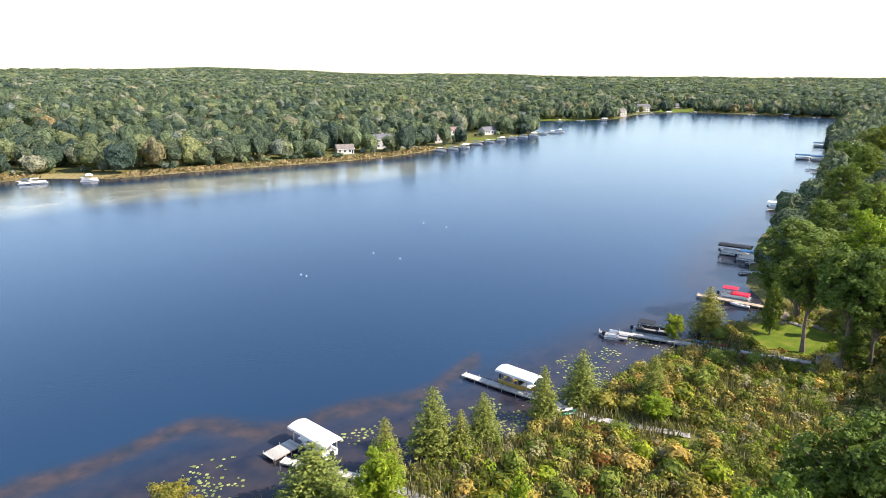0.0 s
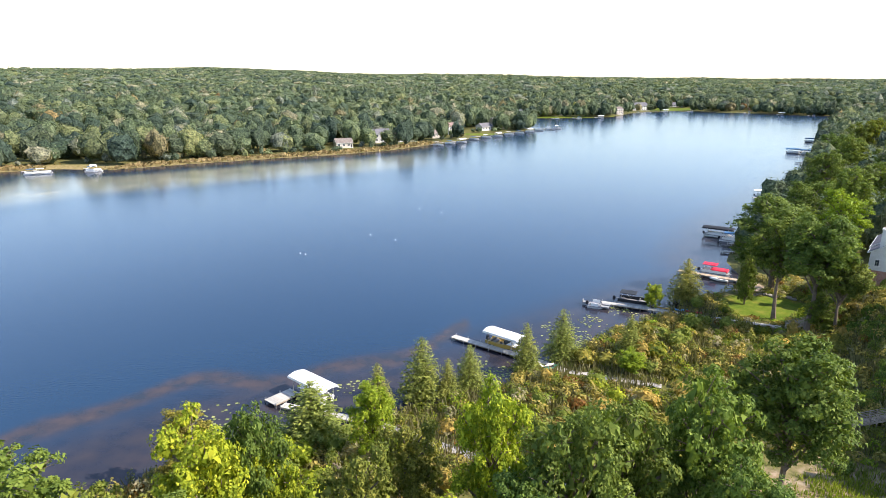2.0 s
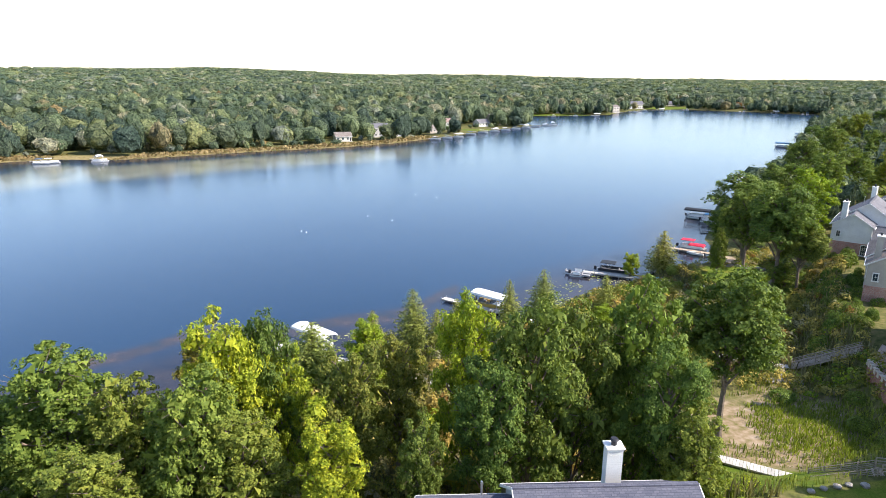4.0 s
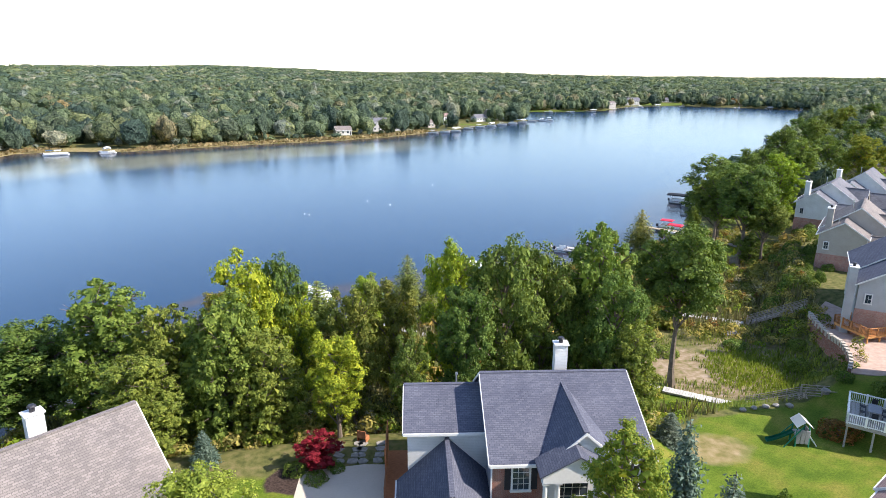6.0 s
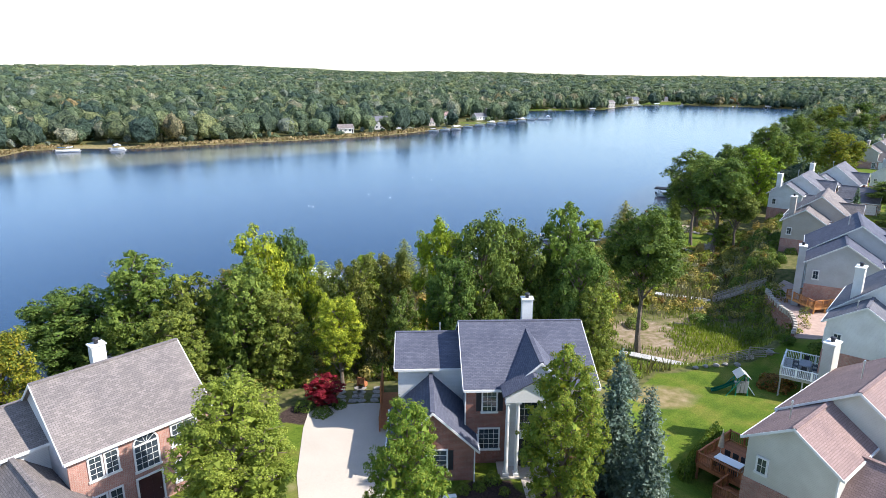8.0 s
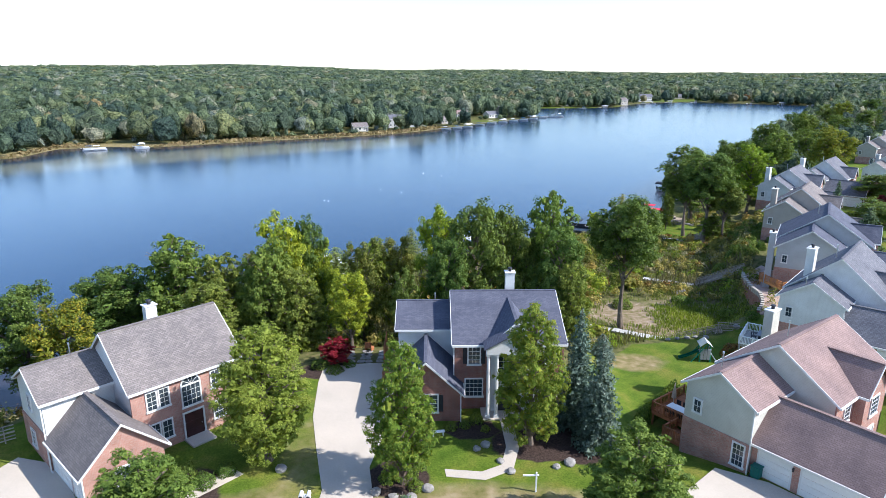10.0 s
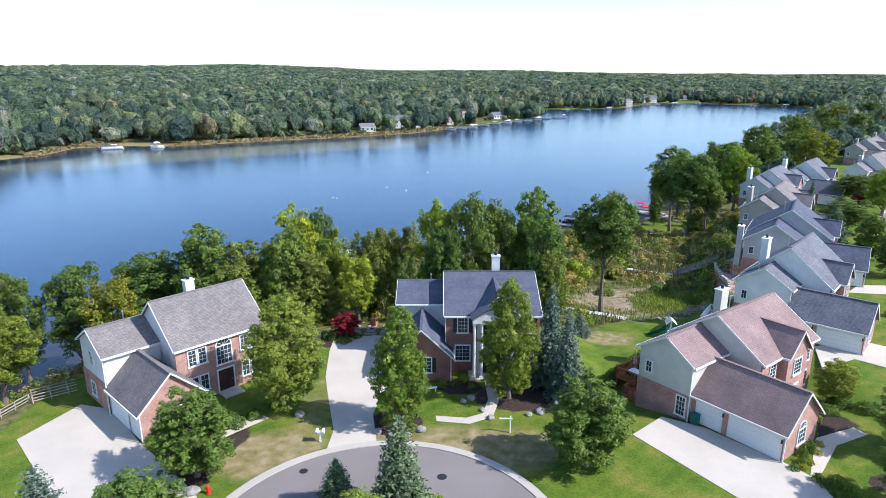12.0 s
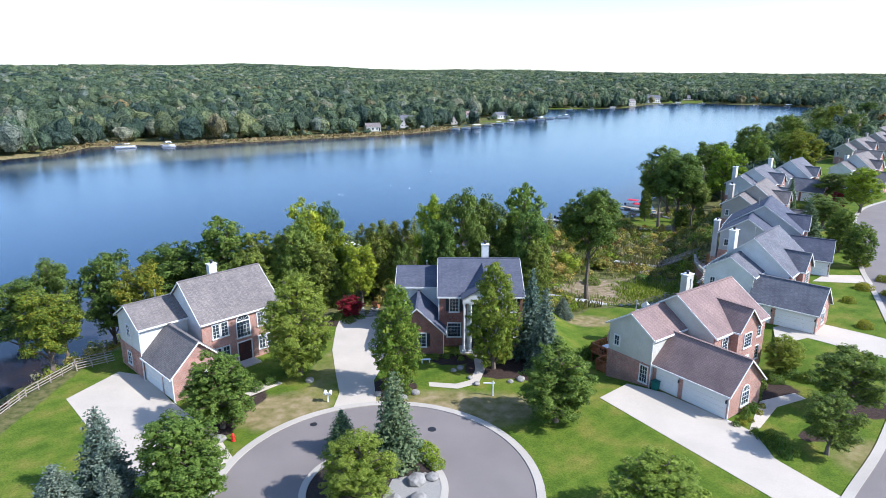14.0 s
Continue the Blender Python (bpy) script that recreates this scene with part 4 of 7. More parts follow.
rose_house(pose(68.6, 33.4, 0, 0, 0, 58), ROOF_SLATE, SIDING_GREY, BRICK_PINK, "grey-sided house with slate grey shingle roof", depth=12.6, rise=4.3, wing=6.0, stack=(-5.4, 13.6, 13.9))
rose_house(pose(77.3, 58.2, 0, 0, 0, 52), ROOF_TAUPE, SIDING_TAN, BRICK_PINK, "tan-sided house with taupe shingle roof", depth=10.6, rise=3.9, wing=4.9, stack=(-2.7, 9.8, 16.0))
rose_house(pose(89.2, 84.8, 0, 0, 0, 48), ROOF_GREY, SIDING_WHITE, BRICK_PINK, "pale house with light grey roof and broad chimney", depth=10.4, rise=3.6, wing=4.4, stack=(-3.6, 9.0, 16.2))
rose_house(pose(105.0, 97.0, 0, 0, 0, 46), ROOF_GREY, SIDING_WHITE, BRICK_RED, "white gabled house with grey roof at the street's bend", depth=10.4, rise=4.0, wing=4.4, stack=(-1.0, 10.4, 16.4))
rose_house(pose(132.0, 112.0, 0, 0, 0, 40), ROOF_TAUPE, SIDING_WHITE, BRICK_PINK, "white-sided gabled house behind autumn trees", rise=4.0)
for x, y in ((165, 165), (190, 192), (212, 222), (190, 150), (240, 262)):
    rose_house(pose(x, y, 0, 0, 0, 42), ROOF_TAUPE, SIDING_TAN, BRICK_PINK, "tan house with brown roof among the trees")

# ---------------------------------------------------------------- trees
def lobes(rng, n, low, wide, ragged, plump, taper):
    """Leaf masses over the crown of a tree 12 m high and 3.25 m in radius, wound round its axis, and a few within."""
    out = []
    for k in range(n):
        t = (k + rng.uniform(0.2, 0.8)) / n
        prof = math.sin(math.pi * min(0.93, max(0.1, t * taper + wide))) ** 0.62
        s = rng.uniform(0.62, 1.18) * (0.55 + 0.42 * prof) * plump
        r = max(0.0, 3.3 * prof - s * 0.85) * rng.uniform(1 - ragged, 1.04)
        a = k * 2.4 + rng.uniform(-0.5, 0.5)
        out.append((r * math.cos(a), r * math.sin(a), low + 0.7 * s + (12 - low - 1.65 * s) * t, s))
    for k in range(4):
        t = (k + 0.5) / 4
        out.append((rng.uniform(-0.4, 0.4), rng.uniform(-0.4, 0.4), low + 1.2 + (9.4 - low) * t, 1.25))
    return np.array(out)


def broadleaf(seed, low=3.4, wide=0.14, n=24, tufts=340, per=62, size=0.105, loose=1.0, ragged=0.3, plump=1.0, taper=0.69):
    """Leaf tufts over the masses, with hollows between them and an uneven edge, and larger leaves within that close the crown."""
    rng = np.random.default_rng(seed)
    L = lobes(rng, n, low, wide, ragged, plump, taper)
    w = L[:, 3] ** 2
    pick = rng.choice(len(L), tufts * 6, p=w / w.sum())
    d = rng.normal(0, 1, (len(pick), 3)) + np.array((0, 0, 0.25))
    d /= np.linalg.norm(d, axis=1, keepdims=True)
    c = L[pick, :3] + d * (L[pick, 3] * rng.uniform(0.8, 1.08, len(pick)))[:, None]
    deep = np.min(np.linalg.norm(c[:, None] - L[None, :, :3], axis=2) / L[None, :, 3], axis=1)
    keep = deep > 0.76
    c, d = c[keep][:tufts], d[keep][:tufts]
    k = len(c)
    rad = rng.uniform(0.24, 0.58, k) * loose
    e = rng.normal(0, 1, (k, per, 3))
    e /= np.linalg.norm(e, axis=2, keepdims=True)
    p = c[:, None] + e * np.array((1, 1, 0.75)) * (rad[:, None] * rng.uniform(0.2, 1.0, (k, per)) ** 0.5)[..., None]
    nrm = e * 0.55 + d[:, None] * 0.75 + np.array((0, 0, 0.45))
    keep = rng.uniform(0, 1, (k, per)) < np.where(e[..., 2] > -0.35, 1.0, 0.5)
    p, nrm = p[keep], nrm[keep]
    outer = leaves_at(p, nrm, np.full(len(p), size), rng, spread=0.6, sides=3)
    m = 46
    f = rng.normal(0, 1, (len(L), m, 3))
    f /= np.linalg.norm(f, axis=2, keepdims=True)
    q = (L[:, None, :3] + f * (L[:, 3, None] * rng.uniform(0.35, 0.72, (len(L), m)))[..., None]).reshape(-1, 3)
    inner = leaves_at(q, f.reshape(-1, 3), np.repeat(L[:, 3] * 0.26, m), rng, spread=0.5, sides=3)
    return np.concatenate([outer, inner])


def woody(seed, low=3.4, wide=0.14, n=24, ragged=0.3, plump=1.0, taper=0.69, r0=0.24):
    """Trunk with limbs that reach the crown masses, and branches beyond."""
    rng = np.random.default_rng(seed)
    L = lobes(rng, n, low, wide, ragged, plump, taper)
    bm = bmesh.new()
    pts = [Vector((0.09 * math.sin(k * 1.7), 0.09 * math.cos(k * 1.3), k * 1.5)) for k in range(7)]
    for k in range(6):
        rod(bm, pts[k] - Vector((0, 0, 0.3 if k == 0 else 0)), pts[k + 1], r0 * (1 - k / 7) * (1.35 if k == 0 else 1), r0 * (1 - (k + 1) / 7), 7)
    for x, y, z, s in L:
        z0 = max(low * 0.7, min(8.5, z - 1.6 - 0.35 * math.hypot(x, y)))
        a, b = Vector((0, 0, z0)), Vector((x, y, z))
        mid = a.lerp(b, 0.5) + Vector((0, 0, 0.3))
        rod(bm, a, mid, r0 * 0.4, r0 * 0.25, 5)
        rod(bm, mid, b, r0 * 0.25, 0.04, 5)
        for k in range(3):
            e = Vector((rng.normal(), rng.normal(), rng.uniform(-0.2, 0.9))).normalized() * s * 1.05
            rod(bm, mid.lerp(b, 0.7), b + e, 0.04, 0.012, 4)
    return bm


def needles(seed, layers=26, gap=0.15, droop=0.35, spray=0.36, power=1.0, upward=0.0, dense=1.0):
    """Tiers of needle sprays on a tree 12 m high and 3 m in radius."""
    rng = np.random.default_rng(seed)
    P, N, S = [], [], []
    for k in range(layers):
        t = k / layers
        z = 0.5 + 11.2 * t
        reach = 3.0 * (1 - t) ** power * rng.uniform(0.82, 1.1) + 0.12
        arms = max(5, int((14 - 8 * t)))
        for j in range(arms):
            a = math.tau * (j + rng.uniform(-0.3, 0.3)) / arms + k * 0.7
            rr = reach * rng.uniform(0.72, 1.08)
            m = max(3, int(rr * 7 * dense))
            s = np.linspace(0.12, 1, m)
            x = np.cos(a) * rr * s + rng.normal(0, 0.10 + 0.10 * s, m)
            y = np.sin(a) * rr * s + rng.normal(0, 0.10 + 0.10 * s, m)
            zz = z - droop * rr * s ** 1.3 * 0.6 + upward * rr * s + rng.normal(0, 0.07, m)
            P.append(np.stack([x, y, zz], 1))
            N.append(np.stack([np.cos(a) * s * 0.5, np.sin(a) * s * 0.5, np.ones(m)], 1))
            S.append(np.full(m, spray) * (1 - 0.35 * t))
    P, N, S = np.concatenate(P), np.concatenate(N), np.concatenate(S)
    return leaves_at(P, N, S, rng, 0.5, 0.7, 3)


def mast(seed, r0=0.19):
    bm = bmesh.new()
    rod(bm, (0, 0, -0.3), (0, 0, 6), r0, r0 * 0.6, 8)
    rod(bm, (0, 0, 6), (0, 0, 11.8), r0 * 0.6, 0.02, 8)
    rng = np.random.default_rng(seed)
    for k in range(40):
        z, a = rng.uniform(0.8, 10.5), rng.uniform(0, math.tau)
        r = 2.4 * (1 - z / 12)
        rod(bm, (0, 0, z), (r * math.cos(a), r * math.sin(a), z - 0.25 * r), 0.035, 0.01, 4)
    return bm


KINDS = {
    "oak": (4, dict(low=2.6, wide=0.15), "tall spreading dark green oak", "broadleaf tree"),
    "tall_oak": (1, dict(low=5.9, wide=0.18, n=26, ragged=0.4), "lone oak with a high crown on a bare trunk", "broadleaf tree"),
    "maple": (4, dict(low=0.8, wide=0.2, n=34, tufts=520, per=56, ragged=0.14, plump=1.3, loose=0.85), "leafy mid-green round-crowned maple", "broadleaf tree"),
    "ash": (2, dict(low=0.7, wide=0.16, n=40, tufts=760, per=70, size=0.066, loose=0.66, ragged=0.2, plump=1.05, taper=0.83), "upright green ash turning yellow and orange", "broadleaf tree"),
    "birch": (2, dict(low=1.0, wide=0.18, n=36, tufts=720, per=70, size=0.068, loose=0.7, ragged=0.25, plump=1.1, taper=0.76), "light green fine-leaved garden tree", "broadleaf tree"),
    "lime": (3, dict(low=2.2, wide=0.15, n=26), "yellow-green leafy tree in sun", "broadleaf tree"),
    "olive": (2, dict(low=1.6, wide=0.15, n=26, ragged=0.4), "olive green tree beginning to turn", "broadleaf tree"),
    "autumn": (2, dict(low=2.6, wide=0.15, n=26, ragged=0.35), "tree with yellow and orange autumn leaves", "broadleaf tree"),
    "red": (1, dict(low=1.6, wide=0.2, n=18, tufts=200, size=0.16), "small crimson-leaved ornamental maple", "ornamental tree"),
}
CONES = {
    "bspruce": (2, dict(droop=0.3, layers=38, power=0.82, dense=2.4, spray=0.25), "silvery blue spruce with dense tiers", "conifer"),
    "spruce": (2, dict(droop=0.35, layers=38, power=0.85, dense=2.4, spray=0.25), "dark green spruce with drooping tiers", "conifer"),
    "cypress": (3, dict(droop=-0.1, layers=30, spray=0.24, power=0.75, upward=0.25, dense=1.5), "feathery light green tamarack by the shore", "conifer"),
}
made_trees = {}
tree_rng = random.Random(5)


def plant(kind, x, y, top, r):
    """A tree of a kind with its foot on the ground, its top at a height and a crown of a radius."""
    z = float(land(x, y)) - 0.05
    cone = kind in CONES
    spec = CONES[kind] if cone else KINDS[kind]
    v = tree_rng.randrange(spec[0])
    h = top - z
    s = (r / (3.0 if cone else 3.25), r / (3.0 if cone else 3.25), h / 12.0)
    m = pose(x, y, z, 0, 0, tree_rng.uniform(0, 360)) @ Matrix.Diagonal((*s, 1))
    key = (kind, v)
    if key in made_trees:
        first = made_trees[key]
        return copy_thing(first, m @ Matrix.Diagonal((*(1 / c for c in first.scale), 1)))
    t = empty("tree", m, spec[2], spec[3], "trees round the lake")
    seed = sum(map(ord, kind)) + 17 * v
    leaf = LEAF["oak" if kind == "tall_oak" else kind]
    if cone:
        quads_mesh("crown", needles(seed, **spec[1]), leaf, t)
        part("trunk", mast(seed), BARK, t)
    else:
        o = spec[1]
        quads_mesh("crown", broadleaf(seed, **o), leaf, t)
        part("trunk", woody(seed, o["low"], o["wide"], o.get("n", 24), o.get("ragged", 0.3), o.get("plump", 1.0), o.get("taper", 0.69)), BARK, t)
    made_trees[key] = t
    return t


plant("birch", -12, -10.9, 18.6, 4.1)
plant("ash", -0.6, -14.2, 18.6, 2.8)
plant("ash", 10.3, -8.8, 19.4, 3.2)
plant("bspruce", 15, -5.7, 17.9, 2.5)
plant("bspruce", 16.1, -9.2, 16.7, 2.3)
plant("maple", 15.7, -20.5, 14.6, 3.5)
plant("spruce", 0.2, -27.5, 15.4, 2.8)
plant("birch", -2, -33.5, 13, 3.1)
plant("spruce", -4.7, -26, 10.7, 1.9)
plant("maple", -17, -22.1, 14.4, 3.3)
plant("maple", -15.8, -33.9, 14.5, 3.6)
plant("bspruce", -22.8, -32.7, 14.8, 2.8)
plant("bspruce", -24.5, -36.2, 11.9, 2.8)
plant("bspruce", -20.5, -35.9, 11.3, 2.2)
plant("birch", 20.5, -35.9, 12.6, 3.8)
plant("birch", 44.3, -8.6, 10.4, 2.3)
plant("oak", 39.6, -26.0, 12.2, 2.7)
plant("oak", 45.6, -19, 13.4, 3.5)
plant("autumn", -41.2, -9.7, 16.2, 3.8)
plant("oak", -49.5, 6, 15.4, 3.6)
plant("oak", -43.4, 8, 15.6, 4.2)
plant("autumn", -37.8, 6, 14.6, 3.7)
plant("oak", -58.7, 10, 10.8, 5.5)
plant("oak", -40.1, 22, 13.1, 5)
plant("oak", -40.3, 22, 12.3, 5.2)
plant("maple", -31.2, 21, 17.9, 5.1)
plant("maple", -25.2, 20, 15.7, 3.7)
plant("lime", -17.6, 20, 20.9, 3.8)
plant("maple", -17.7, 14, 18.8, 4)
plant("oak", -14.9, 24, 19.7, 2.8)
plant("maple", -14.2, 13, 15.9, 3.4)
plant("lime", -7.8, 12, 15.9, 2.7)
plant("olive", -7.4, 22, 17.2, 3.2)
plant("lime", -13.6, 24, 16.7, 2.5)
plant("olive", -3.6, 28, 16, 3.2)
plant("lime", 2.6, 24, 20.8, 3.3)
plant("oak", 7, 17, 23.2, 4)
plant("oak", 11.4, 20, 21.7, 3.7)
plant("oak", 3.7, 15, 19.3, 3.1)
plant("maple", 16.7, 20, 23.6, 4.3)
plant("oak", 17.1, 15, 20, 3)
plant("tall_oak", 30, 31.1, 20.3, 5.6)
plant("maple", 18, 12, 16.7, 2.4)
plant("oak", -1.5, 13, 15.7, 1.8)
plant("maple", -23.5, 10, 15.1, 3.5)
plant("red", -8.9, 7, 9.5, 1.9)
plant("bspruce", 22.4, 13, 7.3, 1.8)
plant("bspruce", -18.2, 8, 9.3, 1.3)
plant("tall_oak", 62.4, 78.8, 21, 6.6)
plant("tall_oak", 60.5, 86, 18.6, 5.4)
plant("tall_oak", 65.6, 77, 15.5, 4.6)
plant("oak", 67.6, 100, 20.3, 8.4)
plant("lime", 88.2, 112, 19.6, 5.5)
plant("oak", 88.6, 125, 19.6, 6.2)
plant("maple", 109.7, 140, 20.5, 6.2)
plant("autumn", 114.6, 120, 23.1, 6.2)
plant("oak", 121.7, 170, 21.2, 6.2)
plant("oak", 124.5, 150, 20.5, 6.2)
plant("oak", 165.4, 200, 21.6, 6.2)
plant("maple", 164.5, 220, 21.4, 6.2)
plant("autumn", 231.4, 300, 22.8, 6.2)
plant("oak", 198.2, 230, 22.1, 6.2)
plant("oak", 176.8, 250, 19.7, 6.2)
plant("oak", 222.3, 300, 21.3, 6.2)
plant("oak", 288.6, 360, 22.1, 6.2)
plant("oak", 109.1, 90, 14.6, 6.2)
plant("lime", 107.6, 78, 17.8, 4.6)
plant("spruce", 80.2, 52, 14.8, 3.4)
plant("oak", 89.3, 62, 13.7, 5.9)
plant("maple", 81, 42, 14.8, 2.9)
plant("maple", 78.3, 32, 14.3, 2.7)
plant("spruce", 86.7, 72, 16.3, 2)
plant("red", 103.5, 81, 11.2, 2.3)
plant("maple", 79.5, 13, 13, 4.2)
plant("cypress", 19.1, 70.8, 8.8, 3.2)
plant("cypress", 12.8, 66.4, 8.5, 2.5)
plant("cypress", 29.5, 70.8, 7.8, 2.5)
plant("cypress", 4.3, 62.5, 6.8, 2.6)
plant("cypress", -2.3, 59, 9.7, 3.5)
plant("cypress", 1.1, 58.8, 6.6, 1.9)
plant("cypress", -7.9, 55.1, 7.9, 2.4)
plant("cypress", -15.2, 48.9, 8.7, 4.7)
plant("cypress", 48.7, 95.8, 9.2, 4)
plant("lime", 40.8, 91.7, 5.4, 1.8)
plant("lime", -7.8, 43.7, 11, 2.8)
plant("olive", -26.7, 40.5, 10.1, 3.1)
plant("maple", 59.5, 94.1, 10.2, 1.7)
plant("lime", 27.9, 65.1, 4.3, 2.2)
plant("oak", 64.5, 79, 7.3, 3.2)

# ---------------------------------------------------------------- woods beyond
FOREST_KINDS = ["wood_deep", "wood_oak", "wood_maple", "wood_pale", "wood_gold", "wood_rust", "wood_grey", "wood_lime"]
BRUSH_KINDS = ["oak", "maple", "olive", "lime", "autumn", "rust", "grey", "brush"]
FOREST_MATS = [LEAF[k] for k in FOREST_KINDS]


def scatter(x0, x1, y0, y1, step, seed):
    rng = np.random.default_rng(seed)
    gx, gy = np.meshgrid(np.arange(x0, x1, step), np.arange(y0, y1, step))
    x = gx.ravel() + rng.uniform(-0.48, 0.48, gx.size) * step
    y = gy.ravel() + rng.uniform(-0.48, 0.48, gx.size) * step
    return x, y, rng


def dome(n):
    """Triangles of a ball of n rings, with unit radius."""
    bm = bmesh.new()
    bmesh.ops.create_icosphere(bm, subdivisions=n, radius=1)
    t = np.array([[v.co[:] for v in f.verts] for f in bm.faces])
    bm.free()
    return t


def crowns(x, y, h, r, per, size, rng, kinds, low=0.3, core=0):
    """Rounded, lumpy crowns for many trees at once: per sprigs each on a dome with bulges of its own, round a closed core."""
    k = len(x)
    z = land(x, y)
    ph = rng.uniform(0, math.tau, (k, 3, 1))
    fq = rng.uniform(2.6, 5.2, (k, 3, 1))
    R, H = r[:, None], h[:, None]

    def put(d, jitter):
        lump = 0.80 + 0.20 * np.sin(fq[:, 0] * d[..., 0] + ph[:, 0]) * np.cos(fq[:, 1] * d[..., 1] + ph[:, 1]) + 0.13 * np.sin(7 * d[..., 0] + 6 * d[..., 1] + ph[:, 2] + 5 * d[..., 2])
        lump = lump * jitter
        return np.stack([x[:, None] + R * lump * d[..., 0], y[:, None] + R * lump * d[..., 1],
                         z[:, None] + H * (low + (1 - low) * 0.44) + H * (1 - low) * 0.56 * lump * d[..., 2]], -1)
    d = rng.normal(0, 1, (k, per, 3))
    d[..., 2] = np.where(d[..., 2] < -0.25, -d[..., 2], d[..., 2])
    d /= np.linalg.norm(d, axis=2, keepdims=True)
    P = put(d, rng.uniform(0.92, 1.07, (k, per))).reshape(-1, 3)
    q = leaves_at(P, d.reshape(-1, 3) * 1.3 + np.array((0, 0, 0.3)), np.repeat(size * r / 4.5, per), rng, 0.8, 0.38, 3)
    own, tree = np.repeat(kinds, per), np.repeat(np.arange(k), per)
    if core:
        t = dome(core)
        m = len(t)
        c = put(np.broadcast_to(t.reshape(1, -1, 3), (k, m * 3, 3)), rng.uniform(0.84, 0.97, (k, m * 3)))
        q = np.concatenate([q, c.reshape(-1, 3, 3)])
        own, tree = np.concatenate([own, np.repeat(kinds, m)]), np.concatenate([tree, np.repeat(np.arange(k), m)])
    return q, own, tree


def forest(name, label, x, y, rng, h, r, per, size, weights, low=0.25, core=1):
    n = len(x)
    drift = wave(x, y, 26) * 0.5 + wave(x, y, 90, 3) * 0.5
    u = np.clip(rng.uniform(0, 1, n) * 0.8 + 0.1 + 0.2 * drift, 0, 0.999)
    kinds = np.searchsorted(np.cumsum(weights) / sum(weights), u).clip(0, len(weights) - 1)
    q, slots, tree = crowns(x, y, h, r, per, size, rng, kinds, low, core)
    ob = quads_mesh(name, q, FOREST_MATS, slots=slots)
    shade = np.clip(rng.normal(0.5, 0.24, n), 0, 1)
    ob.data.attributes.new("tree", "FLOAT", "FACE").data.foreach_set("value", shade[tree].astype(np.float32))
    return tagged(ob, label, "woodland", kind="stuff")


# houses of the far shore: x, y, turn, width, depth, storeys, walls, roof
FAR_HOUSES = [(-47, 362, 20, 10, 7, 1, SIDING_CREAM, ROOF_TAUPE), (-26, 392, 25, 11, 8, 2, SIDING_GREY, ROOF_GREY), (-14, 398, 20, 9, 7, 1, SIDING_WHITE, ROOF_TAUPE), (10, 425, 40, 10, 7, 1, SIDING_TAN, ROOF_TAUPE),
            (24, 452, 30, 11, 8, 2, SIDING_WHITE, ROOF_ROSE), (52, 490, 35, 11, 8, 1, SIDING_WHITE, ROOF_GREY), (66, 515, 30, 12, 8, 2, SIDING_TAN, ROOF_TAUPE), (110, 690, 10, 12, 9, 1, SIDING_GREY, ROOF_GREY)]
FAR_HOUSES += [(160, 700, 5, 9, 8, 2, SIDING_WHITE, ROOF_GREY), (233, 722, 30, 11, 8, 2, SIDING_TAN, ROOF_TAUPE), (292, 822, 15, 22, 12, 2, SIDING_WHITE, ROOF_GREY), (372, 905, 0, 26, 10, 1, SIDING_WHITE, ROOF_GREY),
             (440, 800, -20, 16, 9, 1, BRICK_PINK, ROOF_TAUPE), (474, 770, -25, 14, 9, 2, SIDING_WHITE, ROOF_GREY), (500, 740, -25, 14, 9, 2, SIDING_TAN, ROOF_TAUPE), (520, 715, -30, 14, 10, 2, SIDING_WHITE, ROOF_ROSE)]


def wooded(x, y, edge=6.0):
    """Where woods stand: on land, clear of lawns, houses and the street."""
    lake = signed(x, y, LAKE)
    ok = lake < -edge
    for cx, cy, rx, ry in ((330, 850, 66, 36), (-160, 290, 18, 8), (150, 664, 46, 8), (45, 466, 10, 8), (8, 400, 10, 8), (228, 690, 12, 9)):
        ok &= np.hypot((x - cx) / rx, (y - cy) / ry) > 1
    for hx, hy, _, w, *_ in FAR_HOUSES:
        ok &= np.hypot((x - hx) / (w * 0.5 + 6), (y - hy - 2) / 11) > 1
    return ok


# far shore, first rows
x, y, rng = scatter(-420, 520, 170, 1000, 10.2, 1)
d = -signed(x, y, LAKE)
t = signed(x, y, TERRACE)
ok = wooded(x, y, 5) & (d < 120) & (t < 0) & (y > 200) & ~((x > 5) & (x < 110) & (y < 560) & (d < 26) & (rng.uniform(0, 1, len(x)) < 0.4)) \
    & ~((y > 600) & (d < 30) & (rng.uniform(0, 1, len(x)) < 0.55))
ok &= ~((y < 375) & (x < 10) & (x > -140) & (d < 15))
x, y = x[ok], y[ok]
forest("woods", "mixed green woodland along the far shore", x, y, rng, rng.uniform(9, 19, len(x)), rng.uniform(4.2, 8.4, len(x)), 190, 0.30,
       (24, 34, 22, 9, 3, 0.8, 5, 4), low=0.08, core=2)
x, y, rng = scatter(-420, 150, 200, 660, 5.2, 11)
d = -signed(x, y, LAKE)
ok = (d > 9) & (d < 24) & (y > 225) & (rng.uniform(0, 1, len(x)) < 0.42) & wooded(x, y, 5)
x, y = x[ok], y[ok]
forest("thicket", "low bushes and saplings under the far woods", x, y, rng, rng.uniform(2.5, 6.5, len(x)), rng.uniform(1.8, 3.6, len(x)), 90, 0.42, (14, 26, 30, 10, 6, 2, 4, 8), low=0.0, core=1)
